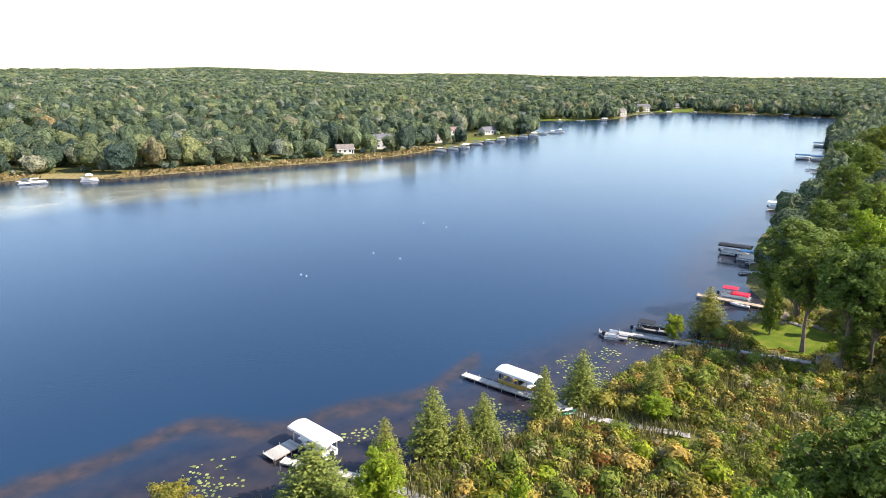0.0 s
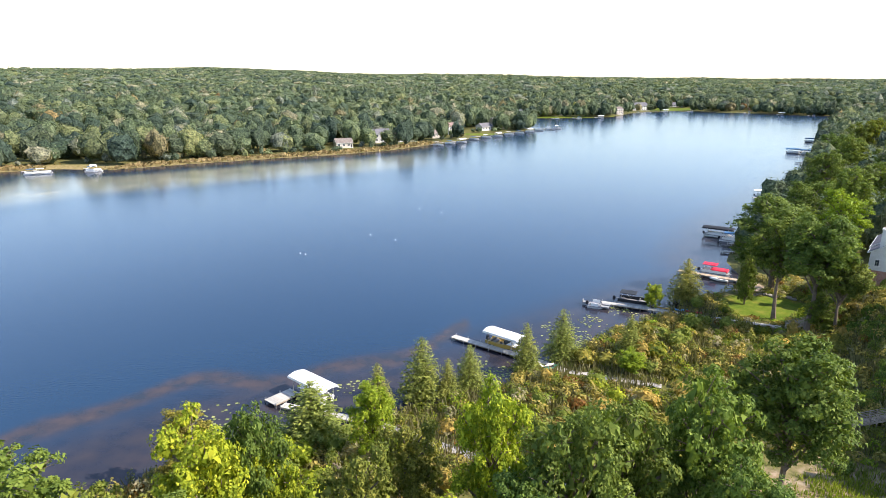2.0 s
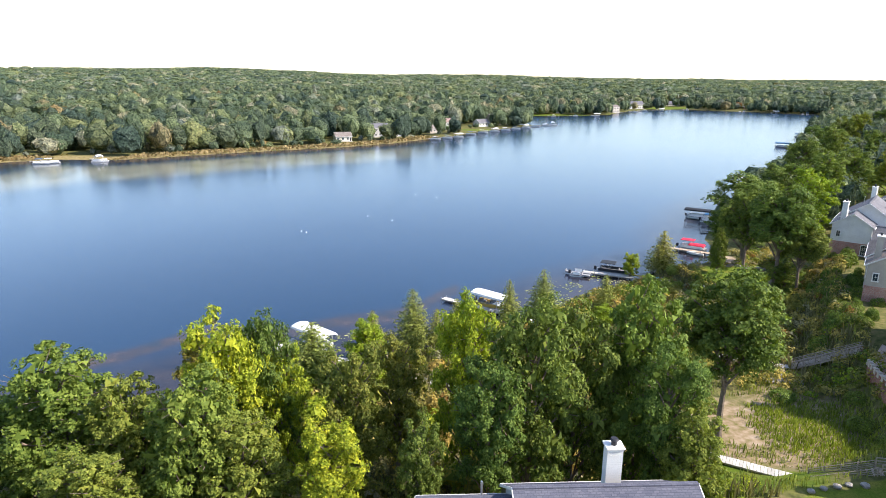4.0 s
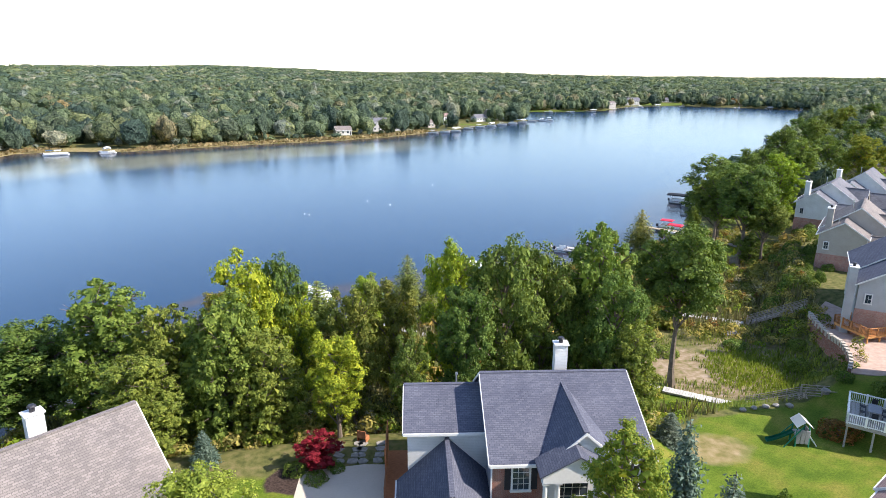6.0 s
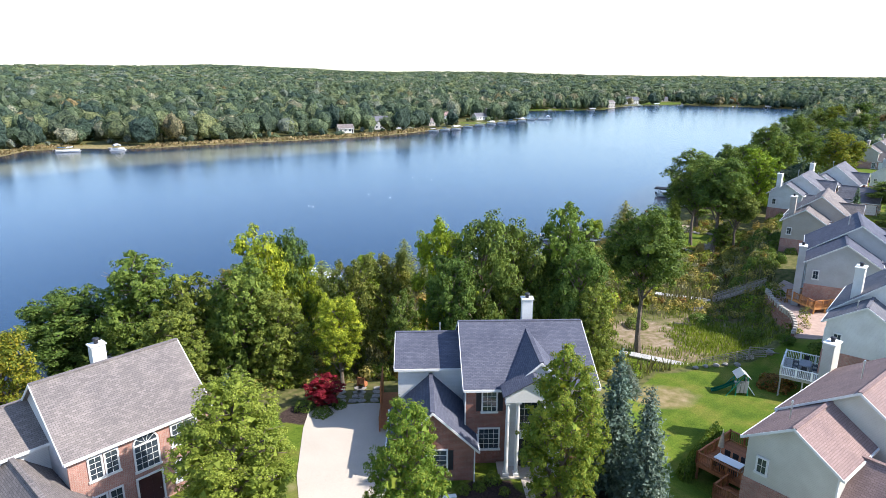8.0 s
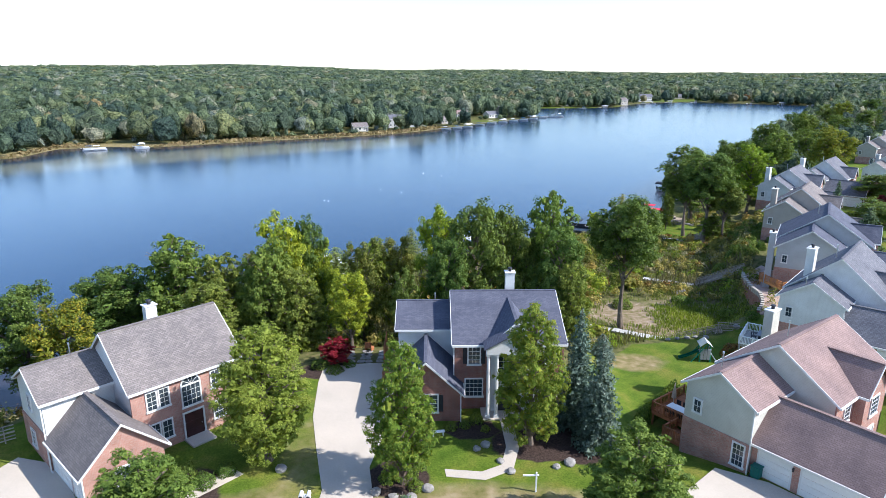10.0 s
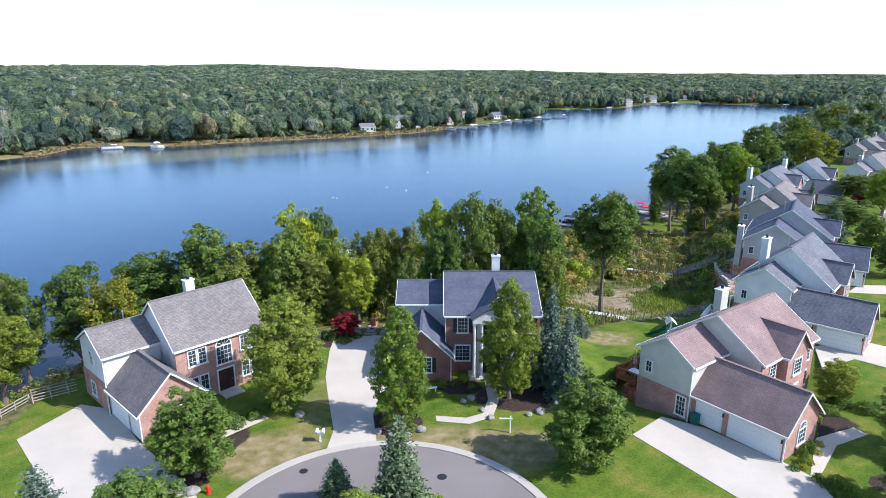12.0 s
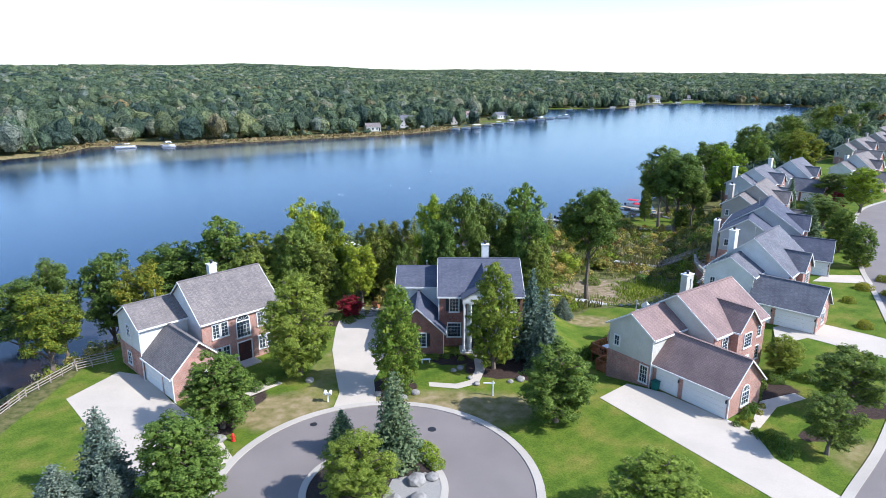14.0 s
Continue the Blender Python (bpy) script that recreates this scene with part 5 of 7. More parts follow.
# behind them
x, y, rng = scatter(-1100, 1500, 150, 1350, 13.5, 2)
d = -signed(x, y, LAKE)
t = signed(x, y, TERRACE)
far = np.hypot(x, y + 70)
ang = np.abs(np.arctan2(x, y + 75))
ok = wooded(x, y) & (d >= 115) & (t < 0) & (far < 1400) & (ang < 0.78)
x, y = x[ok], y[ok]
forest("woods", "rolling mixed woodland turning to autumn", x, y, rng, rng.uniform(8, 21, len(x)), rng.uniform(5.6, 10.5, len(x)), 80, 0.36,
       (24, 36, 22, 8, 4, 0.5, 4, 2.5))
x, y, rng = scatter(-3600, 4200, 900, 4700, 27, 3)
far = np.hypot(x, y + 70)
ang = np.abs(np.arctan2(x, y + 75))
ok = (far >= 1380) & (far < 4700) & (ang < 0.74)
x, y = x[ok], y[ok]
forest("woods", "distant wooded hills on the skyline", x, y, rng, rng.uniform(13, 22, len(x)), rng.uniform(12, 22, len(x)), 14, 0.8,
       (20, 36, 24, 14, 2, 0.2, 4, 0.4))
# near side, along the shore past the houses and round the street
x, y, rng = scatter(70, 560, 95, 760, 8.6, 4)
d = -signed(x, y, LAKE)
t = signed(x, y, TERRACE)
ok = wooded(x, y, 1.5) & (((d < 34) & (y > 122)) | ((y > 175) & (d < 240) & (rng.uniform(0, 1, len(x)) < 0.75)))
for hx, hy in ((165, 165), (190, 192), (212, 222), (190, 150), (240, 262), (133, 112)):
    ok &= np.hypot(x - hx - 3, y - hy - 3) > 15
x, y = x[ok], y[ok]
forest("woods", "dense green shoreline trees beyond the houses", x, y, rng, rng.uniform(9, 15, len(x)), rng.uniform(4, 6.0, len(x)), 180, 0.32,
       (26, 38, 24, 2, 5, 1.2, 0.5, 5), low=0.1, core=2)
x, y, rng = scatter(200, 1500, 60, 900, 12, 5)
ok = wooded(x, y) & (signed(x, y, TERRACE) > -40) & (-signed(x, y, LAKE) > 200) & (x > 260)
x, y = x[ok], y[ok]
forest("woods", "woodland behind the street", x, y, rng, rng.uniform(9, 15, len(x)), rng.uniform(5, 7.5, len(x)), 50, 0.6, (22, 36, 26, 6, 5, 0.8, 2, 2))

# ---------------------------------------------------------------- brush of the marsh
x, y, rng = scatter(-48, 78, -10, 108, 1.15, 7)
lake, top = signed(x, y, LAKE), signed(x, y, TERRACE)
clear = (np.hypot((x - 39) / 12.5, (y - 34.5) / 10) < 1) | ((x > 24) & (x < 47) & (y > 17) & (y < 30)) | (np.hypot((x - 62) / 8, (y - 92) / 7) < 1) | (np.hypot((x - 65) / 5, (y - 105) / 5) < 1)
ok = (lake < -0.6) & (top < -0.5) & ~clear & (rng.uniform(0, 1, len(x)) < 0.62)
x, y = x[ok], y[ok]
n = len(x)
patch = wave(x, y, 5.5) + rng.normal(0, 0.35, n)
kinds = np.select([patch > 0.75, patch > 0.35, patch > -0.1, patch > -0.5], [2, 7, 7, 2], 4)
kinds = np.where(rng.uniform(0, 1, n) < 0.07, 3, kinds)
kinds = np.where(rng.uniform(0, 1, n) < 0.05, 5, kinds)
kinds = np.where(rng.uniform(0, 1, n) < 0.10, 6, kinds)
WALKS = [((-22, 59), (-8, 53)), ((-8, 53), (8.7, 42)), ((8.7, 42), (18, 35.6)), ((18, 35.6), (36, 25)), ((3, 80), (15, 70.5)), ((15, 70), (19, 66)), ((19, 66), (31, 61)), ((32, 95), (60, 81.6)), ((41, 54), (49, 50)), ((55, 115), (67, 107))]
gap = np.full(n, 99.0)
for (ax, ay), (bx, by) in WALKS:
    tt = np.clip(((x - ax) * (bx - ax) + (y - ay) * (by - ay)) / ((bx - ax) ** 2 + (by - ay) ** 2), 0, 1)
    gap = np.minimum(gap, np.hypot(x - ax - tt * (bx - ax), y - ay - tt * (by - ay)))
low_by_walk = np.clip(gap / 5.0, 0.3, 1)
keep = gap > 1.1
x, y, n, kinds, low_by_walk = x[keep], y[keep], int(keep.sum()), kinds[keep], low_by_walk[keep]
q, slots, _ = crowns(x, y, rng.uniform(0.8, 2.4, n) * low_by_walk, rng.uniform(0.6, 1.3, n), 80, 0.75, rng, kinds, low=0.0)
tagged(quads_mesh("brush", q, [LEAF[k] for k in BRUSH_KINDS], slots=slots), "tangled olive and russet marsh brush", "brush", kind="stuff")

x, y, rng = scatter(-46, 76, 22, 106, 3.1, 17)
lake, top = signed(x, y, LAKE), signed(x, y, TERRACE)
gap = np.full(len(x), 99.0)
for (ax, ay), (bx, by) in WALKS:
    tt = np.clip(((x - ax) * (bx - ax) + (y - ay) * (by - ay)) / ((bx - ax) ** 2 + (by - ay) ** 2), 0, 1)
    gap = np.minimum(gap, np.hypot(x - ax - tt * (bx - ax), y - ay - tt * (by - ay)))
ok = (lake < -2) & (top < -3) & (gap > 2.6) & (np.hypot((x - 39) / 15, (y - 34.5) / 13) > 1) & (np.hypot((x - 63) / 10, (y - 96) / 12) > 1) & (np.hypot((x - 47) / 13, (y - 60) / 17) > 1) & (rng.uniform(0, 1, len(x)) < 0.55)
x, y = x[ok], y[ok]
n = len(x)
kinds = np.select([(u := rng.uniform(0, 1, n)) < 0.28, u < 0.5, u < 0.68, u < 0.80, u < 0.92, u < 0.96], [2, 1, 7, 3, 4, 5], 7)
q, slots, _ = crowns(x, y, rng.uniform(1.6, 3.6, n), rng.uniform(1.1, 2.3, n), 240, 0.5, rng, kinds, low=0.0, core=1)
tagged(quads_mesh("brush", q, [LEAF[k] for k in BRUSH_KINDS], slots=slots), "rounded green and yellow shrubs standing in the marsh", "brush", kind="stuff")


def blades(x, y, rng, lo, hi, per=5):
    """Upright grass or reed blades."""
    k = len(x) * per
    bx, by = np.repeat(x, per) + rng.normal(0, 0.3, k), np.repeat(y, per) + rng.normal(0, 0.3, k)
    bz = land(bx, by)
    hgt, a = rng.uniform(lo, hi, k), rng.uniform(0, math.tau, k)
    w = 0.05 + 0.03 * hgt
    ux, uy = np.cos(a) * w, np.sin(a) * w
    lx, ly = rng.normal(0, 0.18, k) * hgt, rng.normal(0, 0.18, k) * hgt
    z0 = np.stack([bx - ux, by - uy, bz - 0.05], 1)
    z1 = np.stack([bx + ux, by + uy, bz - 0.05], 1)
    z2 = np.stack([bx + ux * 0.5 + lx, by + uy * 0.5 + ly, bz + hgt], 1)
    z3 = np.stack([bx - ux * 0.3 + lx, by - uy * 0.3 + ly, bz + hgt * 0.96], 1)
    return np.stack([z0, z1, z2, z3], 1)


x, y, rng = scatter(-45, 76, 20, 108, 0.9, 8)
lake, top = signed(x, y, LAKE), signed(x, y, TERRACE)
ok = (lake < -0.3) & (top < -0.5) & (wave(x, y, 7, 2) > -0.15) & (np.hypot((x - 39) / 16, (y - 33) / 15) > 1) & (np.hypot((x - 63) / 9, (y - 95) / 9) > 1)
tagged(quads_mesh("reeds", blades(x[ok], y[ok], rng, 0.7, 1.7, 6), LEAF["reed"]), "dry tawny reeds in the marsh", "reeds", kind="stuff")
x, y, rng = scatter(36, 52, 26, 42, 0.5, 9)
ok = np.hypot((x - 43) / 6.5, (y - 35) / 6) + rng.uniform(-0.3, 0.3, len(x)) < 1
tagged(quads_mesh("tall_grass", blades(x[ok], y[ok], rng, 0.25, 0.6, 9), LEAF["birch"]), "patch of tall green grass in the clearing", "grass", kind="stuff")
x, y, rng = scatter(20, 60, 16, 80, 0.62, 19)
near_clear = np.hypot((x - 36) / 9, (y - 37) / 7)
ok = (signed(x, y, TERRACE) < -0.6) & (signed(x, y, LAKE) < -2) & (near_clear > 0.8) & (wave(x, y, 3.1, 2) + rng.uniform(-0.5, 0.5, len(x)) > -0.15)
for (ax, ay), (bx, by) in WALKS + [((36, 25), (47, 22)), ((49, 50), (56, 46))]:
    tt = np.clip(((x - ax) * (bx - ax) + (y - ay) * (by - ay)) / ((bx - ax) ** 2 + (by - ay) ** 2), 0, 1)
    ok &= np.hypot(x - ax - tt * (bx - ax), y - ay - tt * (by - ay)) > 1.2
tagged(quads_mesh("scrub_grass", blades(x[ok], y[ok], rng, 0.2, 0.75, 5), LEAF["cypress"]), "yellow-green scrub grass on the ravine floor", "grass", kind="stuff")
x, y, rng = scatter(-195, 14, 225, 400, 1.25, 10)
d = -signed(x, y, LAKE)
ok = (d > 0.3) & (d < 10 + 3 * wave(x, y, 14)) & (np.hypot((x + 160) / 20, (y - 288) / 8) > 1)
x, y = x[ok], y[ok]
q = leaves_at(np.stack([x, y, land(x, y) + rng.uniform(0.3, 1.2, len(x))], 1), np.tile(np.array((0.0, -0.7, 0.5)), (len(x), 1)), np.full(len(x), 0.85), rng, 0.8)
tagged(quads_mesh("reeds", q, LEAF["reed"]), "tawny reed belt along the far shore", "reeds", kind="stuff")

# ---------------------------------------------------------------- docks, walks and stairs
def frame_on(a, b, z):
    """A pose at a with x towards b."""
    d = Vector(b) - Vector(a)
    return pose(a[0], a[1], z, 0, 0, math.degrees(math.atan2(d.y, d.x))), d.length


board_meshes = {}


def board_mesh(length, width, thick, material):
    key = (round(length, 2), round(width, 3), material.name)
    if key not in board_meshes:
        bm = boxes((-width / 2, width / 2, -length / 2, length / 2, -thick, 0), bevel=0.008)
        me = bpy.data.meshes.new("board")
        bm.to_mesh(me)
        bm.free()
        me.materials.append(material)
        board_meshes[key] = me
    return board_meshes[key]


def dock(name, a, b, width, z, material, label, category="dock", step=0.32, posts=True, rails=0, foot=None):
    m, n = frame_on(a, b, z)
    d = empty(name, m, label, category)
    me = board_mesh(width, step - 0.025, 0.05, material)
    k = int(n / step)
    for i in range(k):
        o = new("board", me)
        o.parent = d
        o.location = (step * (i + 0.5), 0, random.Random(i).uniform(-0.006, 0.006))
    for s in (-1, 1):
        part("stringer", boxes((0, k * step, s * (width / 2 - 0.08) - 0.04, s * (width / 2 - 0.08) + 0.04, -0.22, -0.055)), RAIL_GREY, d)
    if posts:
        for i in range(int(n / 2.4) + 1):
            for s in (-1, 1):
                bm = bmesh.new()
                rod(bm, (min(n, 0.15 + i * 2.4), s * (width / 2 + 0.05), -z - 0.8), (min(n, 0.15 + i * 2.4), s * (width / 2 + 0.05), 0.28), 0.05)
                part("post", bm, METAL, d)
    for s in ((-1, 1) if rails == 2 else (1,) if rails == 1 else ()):
        y = s * (width / 2 - 0.03)
        for i in range(int(n / 1.6) + 1):
            part("rail_post", boxes((min(n, i * 1.6) - 0.05, min(n, i * 1.6) + 0.05, y - 0.05, y + 0.05, -0.2, 1.0)), RAIL_GREY, d)
        for zz in (0.35, 0.65, 0.98):
            part("rail", boxes((0, n, y - 0.04, y + 0.04, zz, zz + 0.07)), RAIL_GREY, d)
    return d


dock("dock", (-22.4, 58.6), (-19.4, 61.9), 2.3, 0.55, DECK_PALE, "pale board dock head beside a canopied boat lift")
dock("dock", (-20.6, 58.0), (-8.5, 53.2), 1.25, 0.5, DECK_PALE, "pale board dock running in to the marsh")
dock("dock", (3.0, 80.0), (14.8, 70.6), 1.3, 0.5, DECK_PALE, "long pale board dock beside a canopied boat")
dock("boardwalk", (15.2, 70.2), (19.0, 66.4), 1.3, 0.5, DECK_PALE, "pale boardwalk from the dock through brush", "boardwalk", posts=False)
dock("boardwalk", (19.2, 66.2), (31.2, 61.2), 1.3, 0.55, DECK_GREY, "grey boardwalk through the marsh brush", "boardwalk", posts=False)
dock("boardwalk", (-8.4, 53.0), (-4.6, 50.6), 1.3, 0.55, DECK_GREY, "grey boardwalk behind the dock", "boardwalk", posts=False)
dock("boardwalk", (-4.6, 50.5), (8.6, 41.9), 1.3, 0.6, DECK_GREY, "weathered boardwalk under the lakeside trees", "boardwalk", posts=False)
dock("boardwalk", (8.8, 41.8), (18.0, 35.7), 1.3, 0.6, DECK_GREY, "weathered boardwalk across the marsh", "boardwalk", posts=False)
dock("boardwalk", (18.2, 35.5), (28.4, 29.8), 1.3, 0.65, DECK_GREY, "weathered boardwalk towards the clearing", "boardwalk", posts=False)
dock("boardwalk", (28.6, 29.7), (36.2, 25.1), 1.35, 0.75, DECK_PALE, "pale boardwalk across the clearing", "boardwalk", posts=False)
dock("boardwalk", (41.0, 54.0), (49.2, 49.9), 1.3, 0.75, DECK_PALE, "pale boardwalk to the far stairs", "boardwalk", posts=False)
dock("dock", (32.2, 95.4), (60.0, 81.6), 1.3, 0.55, DECK_PALE, "very long pale dock with kayaks and boat")
dock("dock", (55.3, 115.2), (66.6, 106.8), 1.5, 0.55, timber("tan_boards", (0.46, 0.36, 0.26)), "tan board dock at a small beach")
for a, b in (((78, 138), (86, 141)), ((72.5, 131), (78, 130)), ((118, 202), (128, 204)), ((150, 230), (160, 238)), ((188, 290), (202, 296)), ((190, 297), (204, 303)),
             ((215, 338), (232, 346)), ((218, 347), (236, 352)), ((262, 398), (280, 408)), ((268, 408), (284, 416))):
    dock("dock", a, b, 1.3, 0.5, DECK_GREY, "narrow grey dock under shoreline trees", step=0.6)


def stairs(a, za, b, zb, width, label, land_len=1.4):
    """Timber stairs from a low foot to a high head, with stringers and railings."""
    m, n = frame_on(a, b, za)
    s = empty("stairs", m, label, "stairs")
    rise = zb - za
    k = max(2, round(rise / 0.18))
    run = n / k
    me = board_mesh(width, run + 0.03, 0.05, RAIL_GREY)
    for i in range(k):
        o = new("tread", me)
        o.parent = s
        o.location = (run * (i + 0.5), 0, rise * (i + 1) / k)
    for sd in (-1, 1):
        y = sd * width / 2
        bm = bmesh.new()
        v = [bm.verts.new((x, yy, zz)) for yy in (y - 0.03, y + 0.03) for x, zz in ((0, -0.25), (0, 0.02), (n, rise + 0.02), (n, rise - 0.25))]
        for f in ((0, 1, 2, 3), (7, 6, 5, 4), (0, 4, 5, 1), (1, 5, 6, 2), (2, 6, 7, 3), (3, 7, 4, 0)):
            bm.faces.new([v[j] for j in f])
        part("stringer", bm, RAIL_GREY, s)
        for i in range(int(n / 1.3) + 1):
            x = min(n, i * 1.3)
            part("rail_post", boxes((x - 0.05, x + 0.05, y - 0.05, y + 0.05, rise * x / n - 0.9, rise * x / n + 1.0)), RAIL_GREY, s)
        for zz in (0.3, 0.5, 0.7, 0.95):
            bm = bmesh.new()
            rod(bm, (0, y, zz), (n, y, rise + zz), 0.045, sides=4)
            part("rail", bm, RAIL_GREY, s)
    return s


stairs((36.3, 25.0), 0.8, (41.2, 22.8), 3.1, 1.4, "grey timber stairs with railings up from the clearing")
dock("boardwalk", (41.2, 22.8), (46.6, 21.6), 1.3, 3.3, RAIL_GREY, "railed grey timber landing above the clearing", "boardwalk", posts=False, rails=2)
stairs((49.2, 49.9), 0.8, (52.0, 48.2), 2.6, 1.3, "lower flight of grey timber stairs")
stairs((52.0, 48.2), 2.6, (55.6, 46.0), 4.9, 1.3, "upper flight of grey timber stairs")
stairs((60.2, 81.4), 0.6, (63.5, 79.6), 2.4, 1.4, "timber stairs at the dock's root")
dock("fence", (-40.4, -25.0), (-40.2, -16.0), 0.2, 6.0, RAIL_GREY, "grey timber rail fence at the bluff top", "fence", step=0.4, posts=False, rails=1)
dock("fence", (-40.2, -16.0), (-38.6, -9.6), 0.2, 6.1, RAIL_GREY, "grey timber rail fence beside the lawn", "fence", step=0.4, posts=False, rails=1)
dock("boardwalk", (-38.6, -9.4), (-35.4, -7.0), 1.5, 6.1, RAIL_GREY, "railed timber landing at the bluff top", "boardwalk", posts=False, rails=2)


# ---------------------------------------------------------------- boats
def hull(length, beam, depth, sheer=0.25):
    """A pointed planing hull with a flat stern, hollow inside."""
    bm = bmesh.new()
    rows = []
    n = 12
    for i in range(n + 1):
        t = i / n
        w = beam / 2 * (1 - max(0, (t - 0.45) / 0.55) ** 2.2)
        zt = depth + sheer * t * t
        zb = 0.0 + 0.45 * depth * max(0, (t - 0.6) / 0.4) ** 2
        x = -length / 2 + length * t
        w = max(w, 0.02)
        rows.append([bm.verts.new(p) for p in ((x, -w, zt), (x, -w * 0.82, zb + 0.28 * depth), (x, 0, zb), (x, w * 0.82, zb + 0.28 * depth), (x, w, zt), (x, w * 0.8, zt - 0.02), (x, w * 0.7, zt - 0.3), (x, -w * 0.7, zt - 0.3), (x, -w * 0.8, zt - 0.02))])
    for a, b in zip(rows, rows[1:]):
        for k in range(9):
            bm.faces.new((a[k], b[k], b[(k + 1) % 9], a[(k + 1) % 9]))
    bm.faces.new(rows[0])
    bm.faces.new(rows[-1][::-1])
    bmesh.ops.recalc_face_normals(bm, faces=bm.faces)
    return bm


def seats(boat, specs):
    for x, y, w, d in specs:
        bm = bmesh.new()
        box(bm, x - d / 2, x + d / 2, y - w / 2, y + w / 2, 0.45, 0.75, 0.04)
        s = part("seat", bm, SEAT_GREY, boat)
        part("seat_back", boxes((x - d / 2 - 0.12, x - d / 2, y - w / 2, y + w / 2, 0.45, 1.1), bevel=0.03), SEAT_GREY, s)


def runabout(m, side, cover, label):
    b = empty("motorboat", m, label, "boat")
    part("hull", hull(6.0, 2.3, 0.85), side, b)
    part("deck", boxes((0.9, 2.6, -0.75, 0.75, 0.86, 0.98), bevel=0.05), HULL_WHITE, b)
    seats(b, ((-1.6, 0, 1.7, 0.6), (0.1, 0.5, 0.55, 0.5), (0.1, -0.5, 0.55, 0.5)))
    bm = bmesh.new()
    v = [bm.verts.new(p) for p in ((0.75, -0.85, 0.9), (0.75, 0.85, 0.9), (0.45, 0.8, 1.35), (0.45, -0.8, 1.35))]
    bm.faces.new(v)
    bmesh.ops.solidify(bm, geom=bm.faces[:], thickness=0.02)
    part("windscreen", bm, GLASS, b)
    if cover:
        part("cover", boxes((-2.6, 0.7, -1.0, 1.0, 0.88, 1.25), bevel=0.18), cover, b)
    bm = boxes((-3.45, -3.02, -0.22, 0.22, 0.5, 1.15), (-3.35, -3.15, -0.08, 0.08, -0.3, 0.5), bevel=0.05)
    part("outboard_motor", bm, SHUTTER, b)
    return b


def pontoon(m, cover, label, length=7.0, panel=None):
    b = empty("pontoon_boat", m, label, "boat")
    L = length / 2
    for s in (-0.85, 0.85):
        bm = bmesh.new()
        rod(bm, (-L, s, 0.18), (L - 0.7, s, 0.18), 0.32, sides=14)
        rod(bm, (L - 0.7, s, 0.18), (L, s, 0.36), 0.32, 0.06, 14)
        part("float", bm, METAL, b)
    part("deck", boxes((-L, L - 0.3, -1.22, 1.22, 0.5, 0.62), bevel=0.02), SEAT_GREY, b)
    for s in (-1, 1):
        part("rail_panel", boxes((-L + 0.6, L - 0.8, s * 1.18 - 0.03, s * 1.18 + 0.03, 0.62, 1.2)), panel or HULL_WHITE, b)
    seats(b, ((-2.2, 0.6, 1.0, 0.6), (1.8, 0.7, 0.8, 1.5), (1.8, -0.7, 0.8, 1.5), (-0.6, -0.6, 0.6, 0.5)))
    if cover:
        t = part("bimini_top", boxes((-2.6, 0.4, -1.15, 1.15, 2.25, 2.38), bevel=0.05), cover, b)
        bm = bmesh.new()
        for x in (-2.4, 0.2):
            for s in (-1, 1):
                rod(bm, (-1.1, s * 1.15, 1.1), (x, s * 1.1, 2.27), 0.02, sides=5)
        part("bimini_frame", bm, METAL, t)
    part("outboard_motor", boxes((-L - 0.5, -L, -0.22, 0.22, 0.45, 1.2), bevel=0.06), SHUTTER, b)
    return b


def boat_lift(m, length, width, material, label, z=2.75):
    """A lift with four legs and a crowned fabric canopy with skirts."""
    c = empty("boat_lift", m, label, "boat lift")
    bm = bmesh.new()
    n = 8
    rows = []
    for i in range(n + 1):
        a = -1 + 2 * i / n
        y = a * width / 2
        zz = z + 0.32 * (1 - a * a)
        rows.append([bm.verts.new((x, y, zz - (0.16 if abs(x) > length / 2 - 0.1 else 0))) for x in (-length / 2, -length / 2 + 0.4, 0, length / 2 - 0.4, length / 2)])
    for s, row in ((-1, rows[0]), (1, rows[-1])):
        low = [bm.verts.new((v.co.x, v.co.y, z - 0.35)) for v in row]
        for k in range(4):
            bm.faces.new((row[k], row[k + 1], low[k + 1], low[k]))
    for a, b in zip(rows, rows[1:]):
        for k in range(4):
            bm.faces.new((a[k], a[k + 1], b[k + 1], b[k]))
    bmesh.ops.recalc_face_normals(bm, faces=bm.faces)
    bmesh.ops.solidify(bm, geom=bm.faces[:], thickness=0.03)
    part("canopy", bm, material, c)
    for sx in (-0.33, 0.33):
        for sy in (-0.5, 0.5):
            bm = bmesh.new()
            rod(bm, (sx * length, sy * width, -1.2), (sx * length, sy * width, z - 0.1), 0.05)
            part("leg", bm, METAL, c)
    for sx in (-0.33, 0.33):
        part("cross_beam", boxes((sx * length - 0.06, sx * length + 0.06, -width / 2, width / 2, 0.12, 0.24)), METAL, c)
    return c


boat_lift(pose(-16.9, 60.3, 0, 0, 0, -43), 7.6, 2.7, CANVAS, "boat lift with a white canopy beside a dock")
runabout(pose(-16.9, 60.3, 0.3, 0, 0, 137), HULL_WHITE, None, "white motorboat on a canopied lift")
boat_lift(pose(10.9, 75.5, 0, 0, 0, -43), 6.8, 2.6, CANVAS, "white-canopied boat lift beside the long dock")
runabout(pose(10.9, 75.5, 0.35, 0, 0, -43), HULL_YELLOW, None, "white and yellow motorboat on its lift")
pontoon(pose(38.6, 95.4, -0.05, 0, 0, -27), CANVAS_BLACK, "silver pontoon boat with a black top", 7.0, CANVAS_BLACK)
